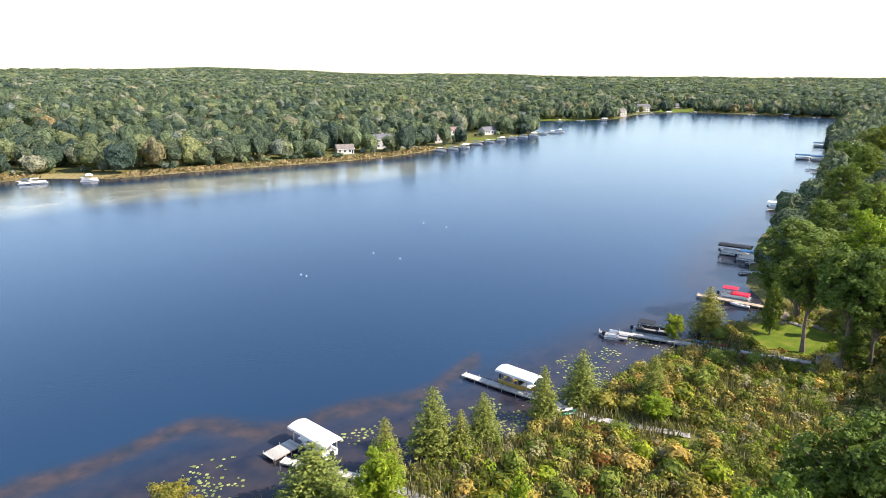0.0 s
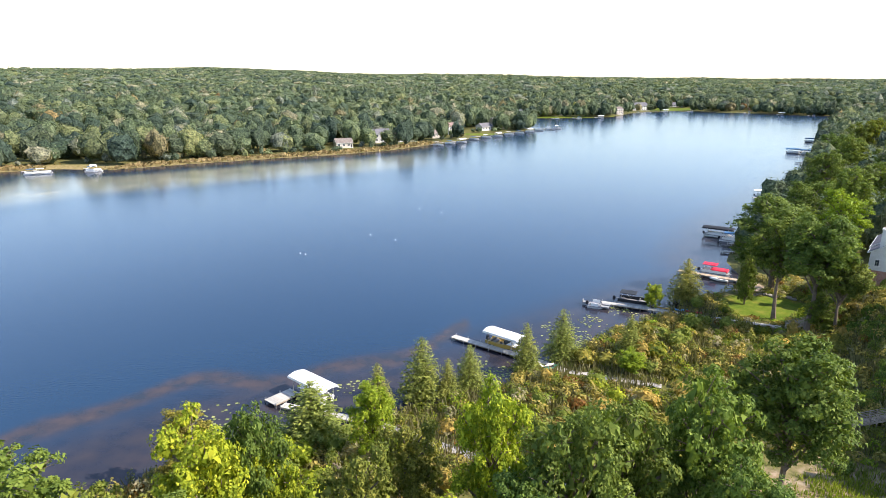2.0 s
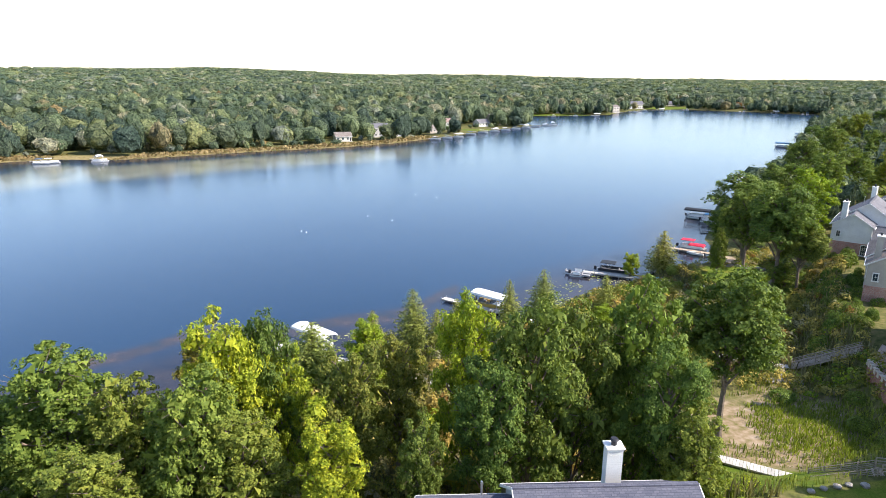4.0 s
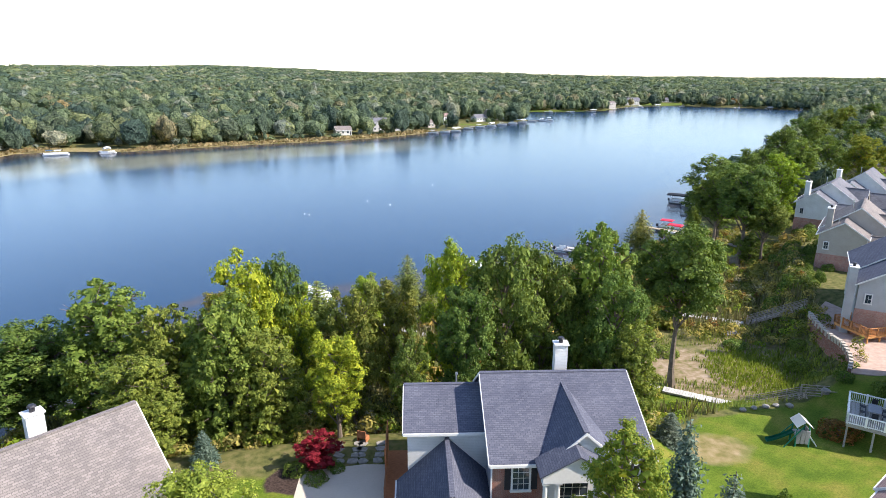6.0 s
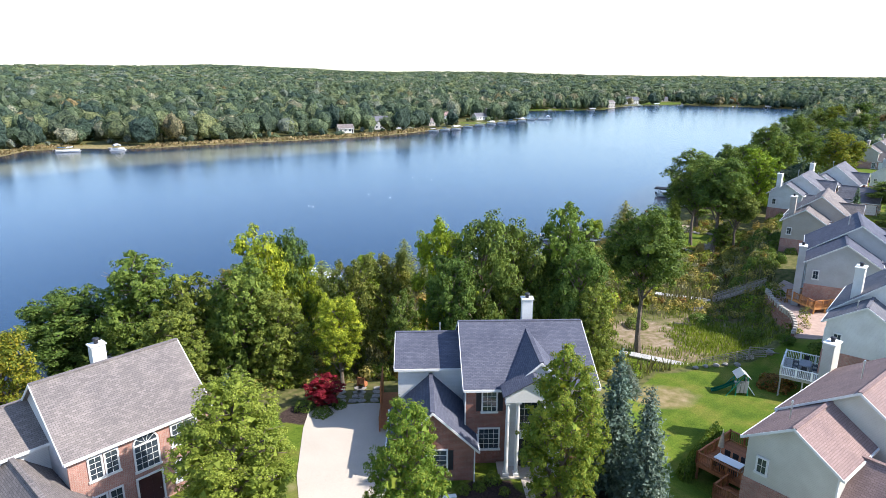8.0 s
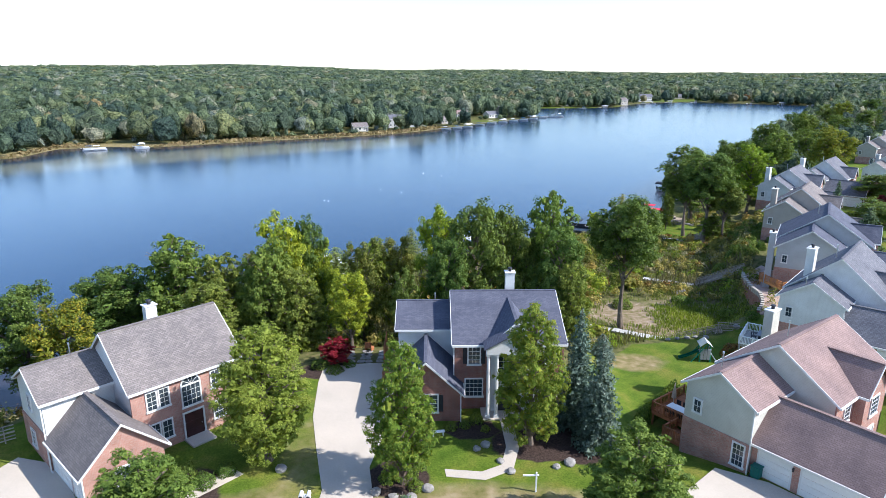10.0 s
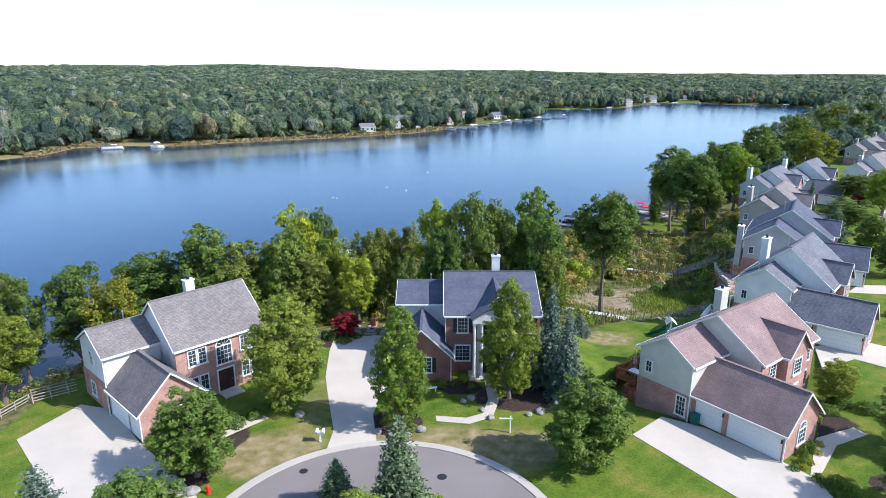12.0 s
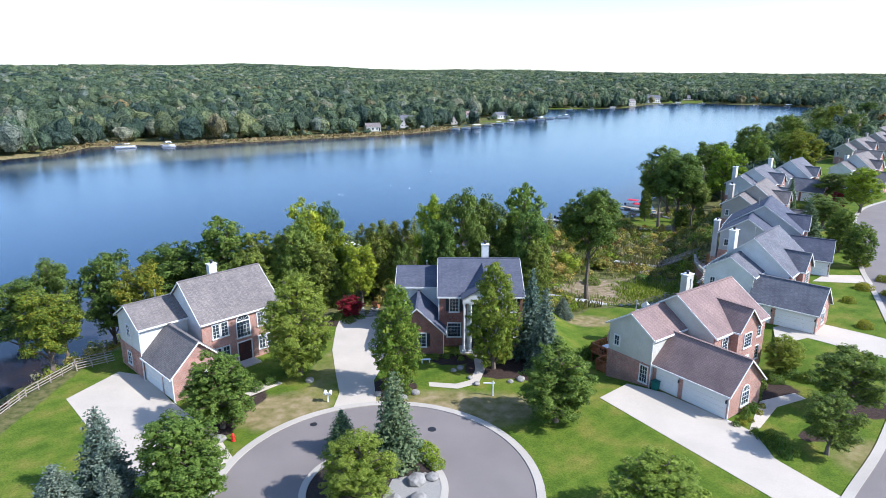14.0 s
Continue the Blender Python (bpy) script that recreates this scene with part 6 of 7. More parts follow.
red = pontoon(pose(62.8, 113.4, 0.0, 0, 0, -36), CANVAS_RED, "pontoon boat with a bright red cover", 6.4)
part("boat_cover", boxes((-1.0, 2.7, -1.2, 1.2, 0.95, 1.45), bevel=0.2), CANVAS_RED, red)
runabout(pose(61.6, 109.0, 0.0, 0, 0, 144), HULL_WHITE, None, "small white runabout tied at the dock").scale = (0.62, 0.62, 0.62)
pontoon(pose(30.9, 94.2, -0.15, 0, 0, -25), None, "small white swim raft boat", 2.8)
for (x, y, a, mt, lb) in ((79.0, 146.5, -35, CANVAS_BLACK, "dark-canopied lift with a boat"), (123, 203, -30, CANVAS, "boat lift with a white canopy by the trees"),
                          (214, 340, -25, CANVAS_BLUE, "boat lift with a deep blue canopy"), (219, 334, -25, CANVAS_BLUE, "second boat lift with a blue canopy"), (264, 404, -25, CANVAS_BLUE, "blue-canopied boat lift far down the shore"),
                          (153, 230, -30, CANVAS, "white-canopied lift half under trees")):
    boat_lift(pose(x, y, 0, 0, 0, a), 8.0, 3.0, mt, lb)
    pontoon(pose(x, y, 0.2, 0, 0, a), None, "pontoon boat under a lift canopy")
pontoon(pose(81, 141.5, 0, 0, 0, -35), CANVAS_BLUE, "pontoon boat with a blue top")


def kayak(m, material, label):
    bm = bmesh.new()
    n = 12
    rows = []
    for i in range(n + 1):
        t = -1 + 2 * i / n
        w = max(0.02, 0.36 * (1 - t * t) ** 0.8)
        rows.append([bm.verts.new((t * 1.5, w * math.cos(k * math.tau / 8), 0.18 + (0.12 + 0.08 * t * t) * math.sin(k * math.tau / 8) + 0.1 * t * t)) for k in range(8)])
    for a, b in zip(rows, rows[1:]):
        for k in range(8):
            bm.faces.new((a[k], a[(k + 1) % 8], b[(k + 1) % 8], b[k]))
    bm.faces.new(rows[0][::-1])
    bm.faces.new(rows[-1])
    bmesh.ops.recalc_face_normals(bm, faces=bm.faces)
    k = empty("kayak", m, label, "kayak", "kayaks by the docks")
    part("hull", bm, material, k)
    bm = bmesh.new()
    bmesh.ops.create_circle(bm, cap_ends=True, segments=14, radius=0.3, matrix=Matrix.Translation((0, 0, 0.315)) @ Matrix.Diagonal((1.5, 0.8, 1, 1)))
    part("cockpit", bm, SHUTTER, k)


kayak(pose(42.6, 91.3, 0.55, 0, 0, -26), HULL_YELLOW, "yellow kayak lying along the dock")
kayak(pose(45.2, 90.2, 0.55, 0, 0, -26), plain("sky_blue_plastic", (0.05, 0.3, 0.6), 0.4), "sky blue kayak lying on the dock")
kayak(pose(47.4, 88.9, 0.55, 0, 0, -26), HULL_RED, "red and white kayak on the dock")
kayak(pose(15.9, 67.9, 0.6, 0, 0, 10), HULL_WHITE, "white kayak beside the boardwalk")
kayak(pose(16.8, 67.2, 0.6, 0, 0, 30), PLASTIC_GREEN, "green kayak beside the boardwalk")
for x, y in ((-1.9, 186.9), (5.0, 181.1), (-15.6, 151.9), (-8.5, 146.2), (-31.5, 133.7), (-30, 132.5)):
    bm = bmesh.new()
    bmesh.ops.create_uvsphere(bm, u_segments=10, v_segments=6, radius=0.14, matrix=Matrix.Translation((x, y, 0.05)))
    rod(bm, (x, y, 0.12), (x, y, 0.24), 0.03)
    tagged(place_mesh("buoy", bm, HULL_WHITE), "small white buoy floating on the lake", "buoy", "buoys on the lake")

# lily pads
x, y, rng = scatter(-34, 46, 50, 100, 0.62, 21)
lake = signed(x, y, LAKE)
pt = wave(x, y, 4.2, 1) + 0.5 * wave(x, y, 1.6, 4) + rng.normal(0, 0.25, len(x))
ok = (lake > 1.0) & (lake < 11) & (pt > 0.42)
x, y = x[ok], y[ok]
a = rng.uniform(0, math.tau, len(x))
s = rng.uniform(0.12, 0.3, len(x))
pads = np.stack([np.stack([x + s * np.cos(a + k * math.pi / 2), y + s * np.sin(a + k * math.pi / 2), np.full(len(x), 0.015) + rng.uniform(0, 0.02, len(x))], 1) for k in range(4)], 1)
tagged(quads_mesh("lily_pads", pads, foliage("lily_pad_leaf", (0.14, 0.17, 0.06), (0.24, 0.26, 0.10), (0.36, 0.36, 0.17), 0.05)), "yellow-green lily pads floating in the shallows", "lily pads", kind="stuff")


# ---------------------------------------------------------------- gardens
def shrub_mesh(seed, count=420, size=0.09):
    rng = np.random.default_rng(seed)
    d = rng.normal(0, 1, (count, 3))
    d[:, 2] = np.abs(d[:, 2])
    d /= np.linalg.norm(d, axis=1, keepdims=True)
    lump = 0.86 + 0.14 * np.sin(d[:, 0] * 5 + seed) * np.cos(d[:, 1] * 4)
    p = d * lump[:, None] * rng.uniform(0.85, 1.05, (count, 1)) + np.array((0, 0, 0.05))
    return leaves_at(p, d * 2, np.full(count, size), rng)


shrub_first = {}


def shrub(x, y, r, h, leaf, label, z=None):
    m = pose(x, y, (float(land(x, y)) if z is None else z) - 0.03, 0, 0, (x * 37) % 360) @ Matrix.Diagonal((r, r, h, 1))
    key = (leaf, label)
    if key in shrub_first:
        f = shrub_first[key]
        return copy_thing(f, m @ Matrix.Diagonal((*(1 / c for c in f.scale), 1)))
    s = empty("shrub", m, label, "shrub", "garden shrubs")
    big = r > 1.2
    quads_mesh("foliage", shrub_mesh(len(shrub_first) + 3, 1100 if big else 460, 0.07 if big else 0.1), LEAF[leaf], s)
    bm = bmesh.new()
    rod(bm, (0, 0, -0.1), (0, 0, 0.6), 0.1, 0.05, 6)
    part("stem", bm, BARK, s)
    shrub_first[key] = s
    return s


for x, y, r, h in ((33.4, -21.2, 0.5, 0.6), (34.6, -20.2, 0.55, 0.7), (35.3, -19.0, 0.6, 0.9), (36.3, -18.3, 0.7, 1.0), (36.6, -16.6, 0.65, 1.0), (37.7, -15.8, 0.75, 1.1), (38.4, -14.6, 0.7, 1.0), (39.5, -13.4, 0.8, 1.1)):
    shrub(x, y, r, h, "hedge", "clipped round green garden shrub")
for x, y, r in ((34.2, -21.0, 0.5), (35.2, -20.4, 0.45), (36.7, -18.9, 0.5), (37.6, -17.6, 0.5)):
    shrub(x, y, r, 0.5, "chartreuse", "low golden-leaved garden shrub")
for k in range(6):
    shrub(34.5 + 0.22 * k, -22.7 - 0.8 * k, 0.55, 0.75, "hedge", "clipped round green garden shrub")
for k in range(3):
    shrub(36.0 + 0.25 * k, -23.1 - 1.4 * k, 0.8, 0.75, "birch", "spreading bright green low shrub")
for x, y, r, h in ((44.5, -9.5, 1.6, 1.2), (42.2, -11.2, 1.3, 1.0), (46.0, -11.5, 1.3, 1.2), (47.5, -14.0, 1.7, 1.1), (46.2, -16.2, 1.3, 0.9)):
    shrub(x, y, r, h, "hedge", "broad dark green foundation shrub")
for x, y, r, h in ((4.7, -6.0, 0.6, 0.7), (5.8, -5.2, 0.8, 1.0), (6.6, -6.6, 0.5, 0.6), (3.4, -6.2, 0.7, 0.7), (12.4, -4.4, 0.8, 1.0), (13.6, -4.4, 0.8, 0.9), (0.4, -12.2, 0.9, 0.8), (-1.8, -13.8, 0.8, 0.7), (0.6, -14.8, 0.8, 0.6)):
    shrub(x, y, r, h, "maple", "leafy green bed shrub")
for x, y, r, h in ((-16.2, -14.2, 1.0, 1.2), (-15.0, -12.6, 1.0, 1.0), (-18.4, -15.6, 1.0, 1.2), (-13.4, -9.6, 0.9, 1.0), (-17.6, -13.6, 0.9, 1.7), (-8.8, 5.4, 1.1, 0.8), (-10.6, 6.6, 1.2, 0.9), (-7.4, 6.8, 0.8, 0.7)):
    shrub(x, y, r, h, "hedge", "broad dark green foundation shrub")
for k in range(11):
    shrub(22.2 + 0.55 * k, -2.8 + 0.9 * (k % 2) * 0.2 + 0.62 * k, 0.75, 1.9, "hedge", "tall clipped dark green hedge bush")
for x, y, r, h in ((40.0, 15.0, 2.2, 1.6), (45.5, 22.8, 1.2, 1.2), (48.5, 26.0, 1.4, 1.5), (47.2, 18.6, 1.6, 1.3)):
    shrub(x, y, r, h, "rust" if x < 41 else "hedge", "dark russet rounded shrub" if x < 41 else "broad dark green foundation shrub")
for x, y, r, h in ((27, 22, 1.5, 1.1), (24, 19, 1.6, 1.4), (29.5, 23.5, 1.2, 0.8), (22, 17, 1.5, 1.2), (33, 40, 2, 1.4), (48, 34, 1.8, 1.4), (50, 38, 1.6, 1.3), (43.5, 42, 1.8, 1.2), (47, 29, 1.3, 1.2)):
    shrub(x, y, r, h, "lime" if x < 30 else "maple", "wild yellow-green slope shrub" if x < 30 else "leafy green slope shrub")
rs = random.Random(12)
for k in range(46):
    t = rs.uniform(0, 1)
    shrub(57 + 22 * t + rs.uniform(-3, 3), 51 + 36 * t + rs.uniform(-4, 4), rs.uniform(0.8, 1.8), rs.uniform(0.9, 2.2), "hedge", "broad dark green foundation shrub")
for x, y, r, h in ((70, 30, 1.4, 1.2), (72, 20, 1.6, 1.2), (74, 17, 1.3, 1.0), (78, 24, 1.5, 1.2), (66, 14, 1.2, 1.0), (84, 40, 1.6, 1.4), (62, 4, 1.2, 1.2), (80, 33, 1.4, 1.1)):
    shrub(x, y, r, h, "chartreuse" if (x * 7) % 2 < 1 else "olive", "golden-green front garden shrub" if (x * 7) % 2 < 1 else "olive front garden shrub mound")


def boulder(x, y, r, seed, z=None):
    rng = np.random.default_rng(seed)
    bm = bmesh.new()
    bmesh.ops.create_icosphere(bm, subdivisions=2, radius=r)
    for v in bm.verts:
        v.co *= 1 + 0.28 * noise.noise(v.co * (1.1 / r) + Vector((seed, 0, 0)))
        v.co.z *= 0.62
    b = place_mesh("boulder", bm, STONE)
    b.matrix_world = pose(x, y, (float(land(x, y)) if z is None else z) + r * 0.3, 0, 0, seed * 40)
    tagged(b, "rounded pale fieldstone boulder in a bed", "boulder", "garden boulders")


for i, (x, y, r) in enumerate(((-2.6, -15.4, 0.45), (-1.2, -16.0, 0.4), (1.4, -15.0, 0.5), (0.2, -16.0, 0.42), (8.2, -12.9, 0.4), (13.2, -11.8, 0.5), (12.0, -12.3, 0.35), (6.4, -9.0, 0.45), (5.6, -9.6, 0.35),
                               (2.3, -30.5, 0.85), (0.6, -33.4, 0.8), (2.6, -33.0, 0.75), (3.6, -30.0, 0.6), (-16.6, -24.2, 0.6), (-17.8, -24.6, 0.55), (-10.6, -12.3, 0.5), (7.5, -11.4, 0.35), (16.6, -14.2, 0.5),
                               (43.3, 22.2, 0.5), (38.6, 20.8, 0.4), (37.2, 21.0, 0.35), (36.0, 20.8, 0.4), (34.6, 20.6, 0.35), (33.2, 20.2, 0.35))):
    boulder(x, y, r, i + 1, G + 0.08 if math.hypot(x - CX, y - CY) < 6 else None)
for k in range(26):
    a = k * 0.7
    boulder(62.5 + 0.33 * k + 0.6 * math.sin(a), 100.5 - 0.18 * k + 0.5 * math.cos(a * 2), 0.35 + 0.15 * math.sin(k * 2.1) ** 2, 40 + k)
for x, y, r, h in ((3.0, -26.8, 1.3, 1.5), (1.8, -25.9, 1.0, 1.2), (3.9, -28.3, 0.9, 0.9), (-3.4, -35.2, 1.2, 1.0)):
    shrub(x, y, r, h, "lime", "bright yellow-green island shrub", G + 0.1)
slab("gravel_bed", [(0.2, -30.2), (3.0, -29.2), (4.9, -30.6), (4.9, -33.0), (3.6, -35.2), (1.0, -35.8), (-0.6, -33.6)], G, G + 0.125, plain("pale_gravel", (0.3, 0.28, 0.25), 0.95, vary=0.35, scale=9, bumpy=0.8), "pale gravel bed with boulders on the island", "gravel bed")
# old concrete and stone rubble in the clearing
for k in range(12):
    bm = boxes((-0.9, 0.9, -0.5, 0.5, -0.06, 0.09), bevel=0.03)
    for v in bm.verts:
        v.co += Vector((0.12 * math.sin(k * 3 + v.co.y * 5), 0.1 * math.cos(k + v.co.x * 3), 0))
    b = place_mesh("stone_slab", bm, STONE)
    x, y = 44.5 + 1.1 * (k % 4) + 0.3 * math.sin(k * 5), 46.6 + 0.8 * (k // 4)
    b.matrix_world = pose(x, y, float(land(x, y)) + 0.08 + 0.05 * (k % 3), 3 * math.sin(k), 4 * math.cos(k), k * 47)
    tagged(b, "broken flat pale stone slab in rubble", "stone slab", "rubble in the clearing")
for k in range(16):
    bm = bmesh.new()
    n = 6
    prism(bm, [((0.42 + 0.12 * math.sin(k * 2 + j * 1.7)) * math.cos(j * math.tau / n), (0.40 + 0.1 * math.cos(k + j * 2.3)) * math.sin(j * math.tau / n)) for j in range(n)], -0.1, 0.05)
    b = place_mesh("flagstone", bm, STONE)
    x, y = -7.3 + 1.0 * (k % 4) + 0.3 * math.sin(k * 3), 7.9 + 0.85 * (k // 4)
    b.matrix_world = pose(x, y, float(land(x, y)) + 0.03, 0, 0, k * 31)
    tagged(b, "irregular pale flagstone behind the drive", "flagstone", "flagstones behind the drive")


# ---------------------------------------------------------------- small things on the lots
def playset(m):
    p = empty("playset", m, "green and grey plastic climbing tower with slide", "playset")
    for sx, sy in ((-0.6, -0.6), (0.6, -0.6), (0.6, 0.6), (-0.6, 0.6)):
        bm = bmesh.new()
        rod(bm, (sx, sy, 0), (sx * 0.85, sy * 0.85, 2.3), 0.09, 0.07)
        part("post", bm, PLASTIC_GREEN, p)
    for k in range(3):
        part("panel", boxes((-0.58 + 0.4 * k, -0.22 + 0.4 * k, -0.66, -0.56, 0.35, 1.75), bevel=0.03), SEAT_GREY, p)
    for k in range(3):
        part("panel", boxes((0.56, 0.66, -0.58 + 0.4 * k, -0.22 + 0.4 * k, 0.35, 1.75), bevel=0.03), SEAT_GREY, p)
    part("platform", boxes((-0.65, 0.65, -0.65, 0.65, 1.1, 1.2), bevel=0.02), SEAT_GREY, p)
    bm = bmesh.new()
    for s in (-1, 1):
        v = [bm.verts.new(q) for q in ((0, -0.9, 2.75), (0, 0.9, 2.75), (s * 0.75, 0.9, 2.15), (s * 0.75, -0.9, 2.15))]
        bm.faces.new(v)
    bmesh.ops.solidify(bm, geom=bm.faces[:], thickness=0.05)
    part("roof", bm, CANVAS, p)
    bm = bmesh.new()
    rows = []
    for k in range(9):
        t = k / 8
        x, z = -0.65 - 2.3 * t, 1.15 * (1 - t) ** 1.4 + 0.12
        rows.append([bm.verts.new((x, yy, z + zz)) for yy, zz in ((-0.3, 0.2), (-0.25, 0), (0.25, 0), (0.3, 0.2))])
    for a, b in zip(rows, rows[1:]):
        for k in range(3):
            bm.faces.new((a[k], a[k + 1], b[k + 1], b[k]))
    bmesh.ops.solidify(bm, geom=bm.faces[:], thickness=0.04)
    part("slide", bm, PLASTIC_GREEN, p)
    bm = bmesh.new()
    for y in (-0.3, 0.3):
        rod(bm, (0.65, y, 1.2), (1.5, y, 0), 0.05)
    for k in range(5):
        t = (k + 0.5) / 5
        rod(bm, (0.65 + 0.85 * t, -0.3, 1.2 - 1.2 * t), (0.65 + 0.85 * t, 0.3, 1.2 - 1.2 * t), 0.035)
    part("ladder", bm, CANVAS, p)
    bm = bmesh.new()
    rod(bm, (0, 0.7, 2.3), (-1.7, 0.9, 0), 0.06)
    rod(bm, (0, -0.7, 2.3), (-1.7, -0.9, 0.0), 0.06)
    part("brace", bm, PLASTIC_GREEN, p)


playset(pose(35.2, 13.6, float(land(35.2, 13.6)), 0, 0, -10))


def chair(m, label="dark slatted patio chair on a deck"):
    if "chair" in shrub_first:
        return copy_thing(shrub_first["chair"], m)
    c = empty("patio_chair", m, label, "chair", "patio chairs")
    part("seat", boxes((-0.25, 0.25, -0.25, 0.25, 0.4, 0.45), bevel=0.02), SHUTTER, c)
    part("backrest", boxes((-0.25, 0.25, 0.23, 0.28, 0.45, 0.95), bevel=0.02), SHUTTER, c)
    for sx in (-0.22, 0.22):
        for sy in (-0.22, 0.22):
            bm = bmesh.new()
            rod(bm, (sx, sy, 0), (sx, sy, 0.42), 0.025, sides=6)
            part("leg", bm, SHUTTER, c)
    shrub_first["chair"] = c
    return c


def table(m, sx, sy, material, label):
    t = empty("patio_table", m, label, "table")
    part("tabletop", boxes((-sx / 2, sx / 2, -sy / 2, sy / 2, 0.7, 0.75), bevel=0.02), material, t)
    for x in (-sx / 2 + 0.12, sx / 2 - 0.12):
        for y in (-sy / 2 + 0.12, sy / 2 - 0.12):
            bm = bmesh.new()
            rod(bm, (x, y, 0), (x, y, 0.71), 0.04, sides=6)
            part("leg", bm, METAL, t)


def umbrella(m):
    u = empty("patio_umbrella", m, "closed tan patio umbrella on a pole", "umbrella")
    bm = bmesh.new()
    rod(bm, (0, 0, 0), (0, 0, 2.6), 0.03)
    part("pole", bm, METAL, u)
    bm = bmesh.new()
    rod(bm, (0, 0, 1.0), (0, 0, 1.5), 0.24, 0.2, 10)
    rod(bm, (0, 0, 1.5), (0, 0, 2.55), 0.2, 0.03, 10)
    part("canopy", bm, plain("tan_canvas", (0.4, 0.33, 0.26)), u)
    bm = bmesh.new()
    rod(bm, (0, 0, 0), (0, 0, 0.12), 0.28, 0.2, 12)
    part("base", bm, SHUTTER, u)


def picket_mesh(height, material):
    key = ("picket", round(height, 2), material.name)
    if key not in board_meshes:
        bm = boxes((-0.02, 0.02, -0.02, 0.02, 0, height))
        me = bpy.data.meshes.new("picket")
        bm.to_mesh(me)
        bm.free()
        me.materials.append(material)
        board_meshes[key] = me
    return board_meshes[key]


def deck(m, sx, sy, z, boards, rails, label, closed=("front", "left", "right", "back"), rail_h=1.0):
    """A raised deck: boards, posts to the ground, railing of posts, pickets and caps. m is at ground level."""
    d = empty("deck", m, label, "deck")
    k = int(sx / 0.3)
    me = board_mesh(sy, 0.285, 0.05, boards)
    for i in range(k):
        o = new("board", me)
        o.parent = d
        o.location = (0.3 * (i + 0.5), sy / 2, z)
    for x in (0.1, sx / 2, sx - 0.1):
        for y in (0.1, sy - 0.1):
            part("support_post", boxes((x - 0.08, x + 0.08, y - 0.08, y + 0.08, -1.0, z - 0.05)), boards, d)
    part("rim_joist", boxes((0, sx, -0.04, 0.0, z - 0.3, z - 0.02), (0, sx, sy, sy + 0.04, z - 0.3, z - 0.02), (-0.04, 0, 0, sy, z - 0.3, z - 0.02), (sx, sx + 0.04, 0, sy, z - 0.3, z - 0.02)), boards, d)
    edges = {"front": ((0, 0), (sx, 0)), "back": ((0, sy), (sx, sy)), "left": ((0, 0), (0, sy)), "right": ((sx, 0), (sx, sy))}
    for key in closed:
        a, b = (Vector((*p, 0)) for p in edges[key])
        n = (b - a).length
        lo, hi = Vector((min(a.x, b.x), min(a.y, b.y), 0)), Vector((max(a.x, b.x), max(a.y, b.y), 0))
        r = part("railing", boxes((lo.x - 0.03, hi.x + 0.03, lo.y - 0.03, hi.y + 0.03, z + 0.06, z + 0.14)), rails, d)
        me = picket_mesh(rail_h - 0.05, rails)
        for i in range(int(n / 0.16)):
            o = new("picket", me)
            o.parent = r
            o.location = a.lerp(b, (i + 0.5) / int(n / 0.16)) + Vector((0, 0, z))
        for i in range(int(n / 1.6) + 2):
            p = a.lerp(b, min(1, i / (int(n / 1.6) + 1)))
            part("rail_post", boxes((p.x - 0.07, p.x + 0.07, p.y - 0.07, p.y + 0.07, z, z + rail_h + 0.1)), rails, r)
        part("cap_rail", boxes((lo.x - 0.07, hi.x + 0.07, lo.y - 0.07, hi.y + 0.07, z + rail_h - 0.04, z + rail_h + 0.03)), rails, r)
    return d


# redwood deck behind the rose-roofed house
RH = pose(34.2, -13.2, 0, 0, 0, 36.3)
zz = 4.1
m = RH @ pose(-2.3, 10.15, zz)
deck(m, 5.4, 5.1, 1.5, DECK_RED, DECK_RED, "redwood deck with picket railing behind the house", ("left", "right", "back"))
table(m @ pose(1.25, 3.0, 1.5), 1.0, 2.2, CANVAS, "long white patio table on the redwood deck")
for s, a in ((0.45, 90), (2.05, -90)):
    for yy in (2.3, 3.0, 3.7):
        chair(m @ pose(s, yy, 1.5, 0, 0, a))
umbrella(m @ pose(2.3, 4.3, 1.5))
deck(RH @ pose(-4.6, 10.15, zz), 2.2, 2.3, 1.0, DECK_RED, DECK_RED, "lower redwood landing beside the deck", ("left", "back"))
# white-railed deck of the grey-roofed house
m = pose(38.9, 12.8, 3.6, 0, 0, -36)
deck(m, 4.4, 5.1, 2.3, DECK_GREY, CANVAS, "raised grey deck with white railing and patio set", ("left", "front", "back"))
table(m @ pose(2.1, 3.0, 2.3), 1.1, 1.9, SEAT_GREY, "grey patio table on the raised deck")
for x, y, a in ((1.2, 2.4, 90), (1.2, 3.6, 90), (3.0, 2.4, -90), (3.0, 3.6, -90), (2.1, 1.6, 180), (2.1, 4.5, 0)):
    chair(m @ pose(x, y, 2.3, 0, 0, a))
m = pose(54.4, 31.8, 5.0, 0, 0, 12)
deck(m, 4.0, 5.0, 1.2, timber("orange_boards", (0.5, 0.24, 0.08)), timber("orange_rails", (0.46, 0.2, 0.07)), "orange stained deck above a patio", ("left", "front", "back"))
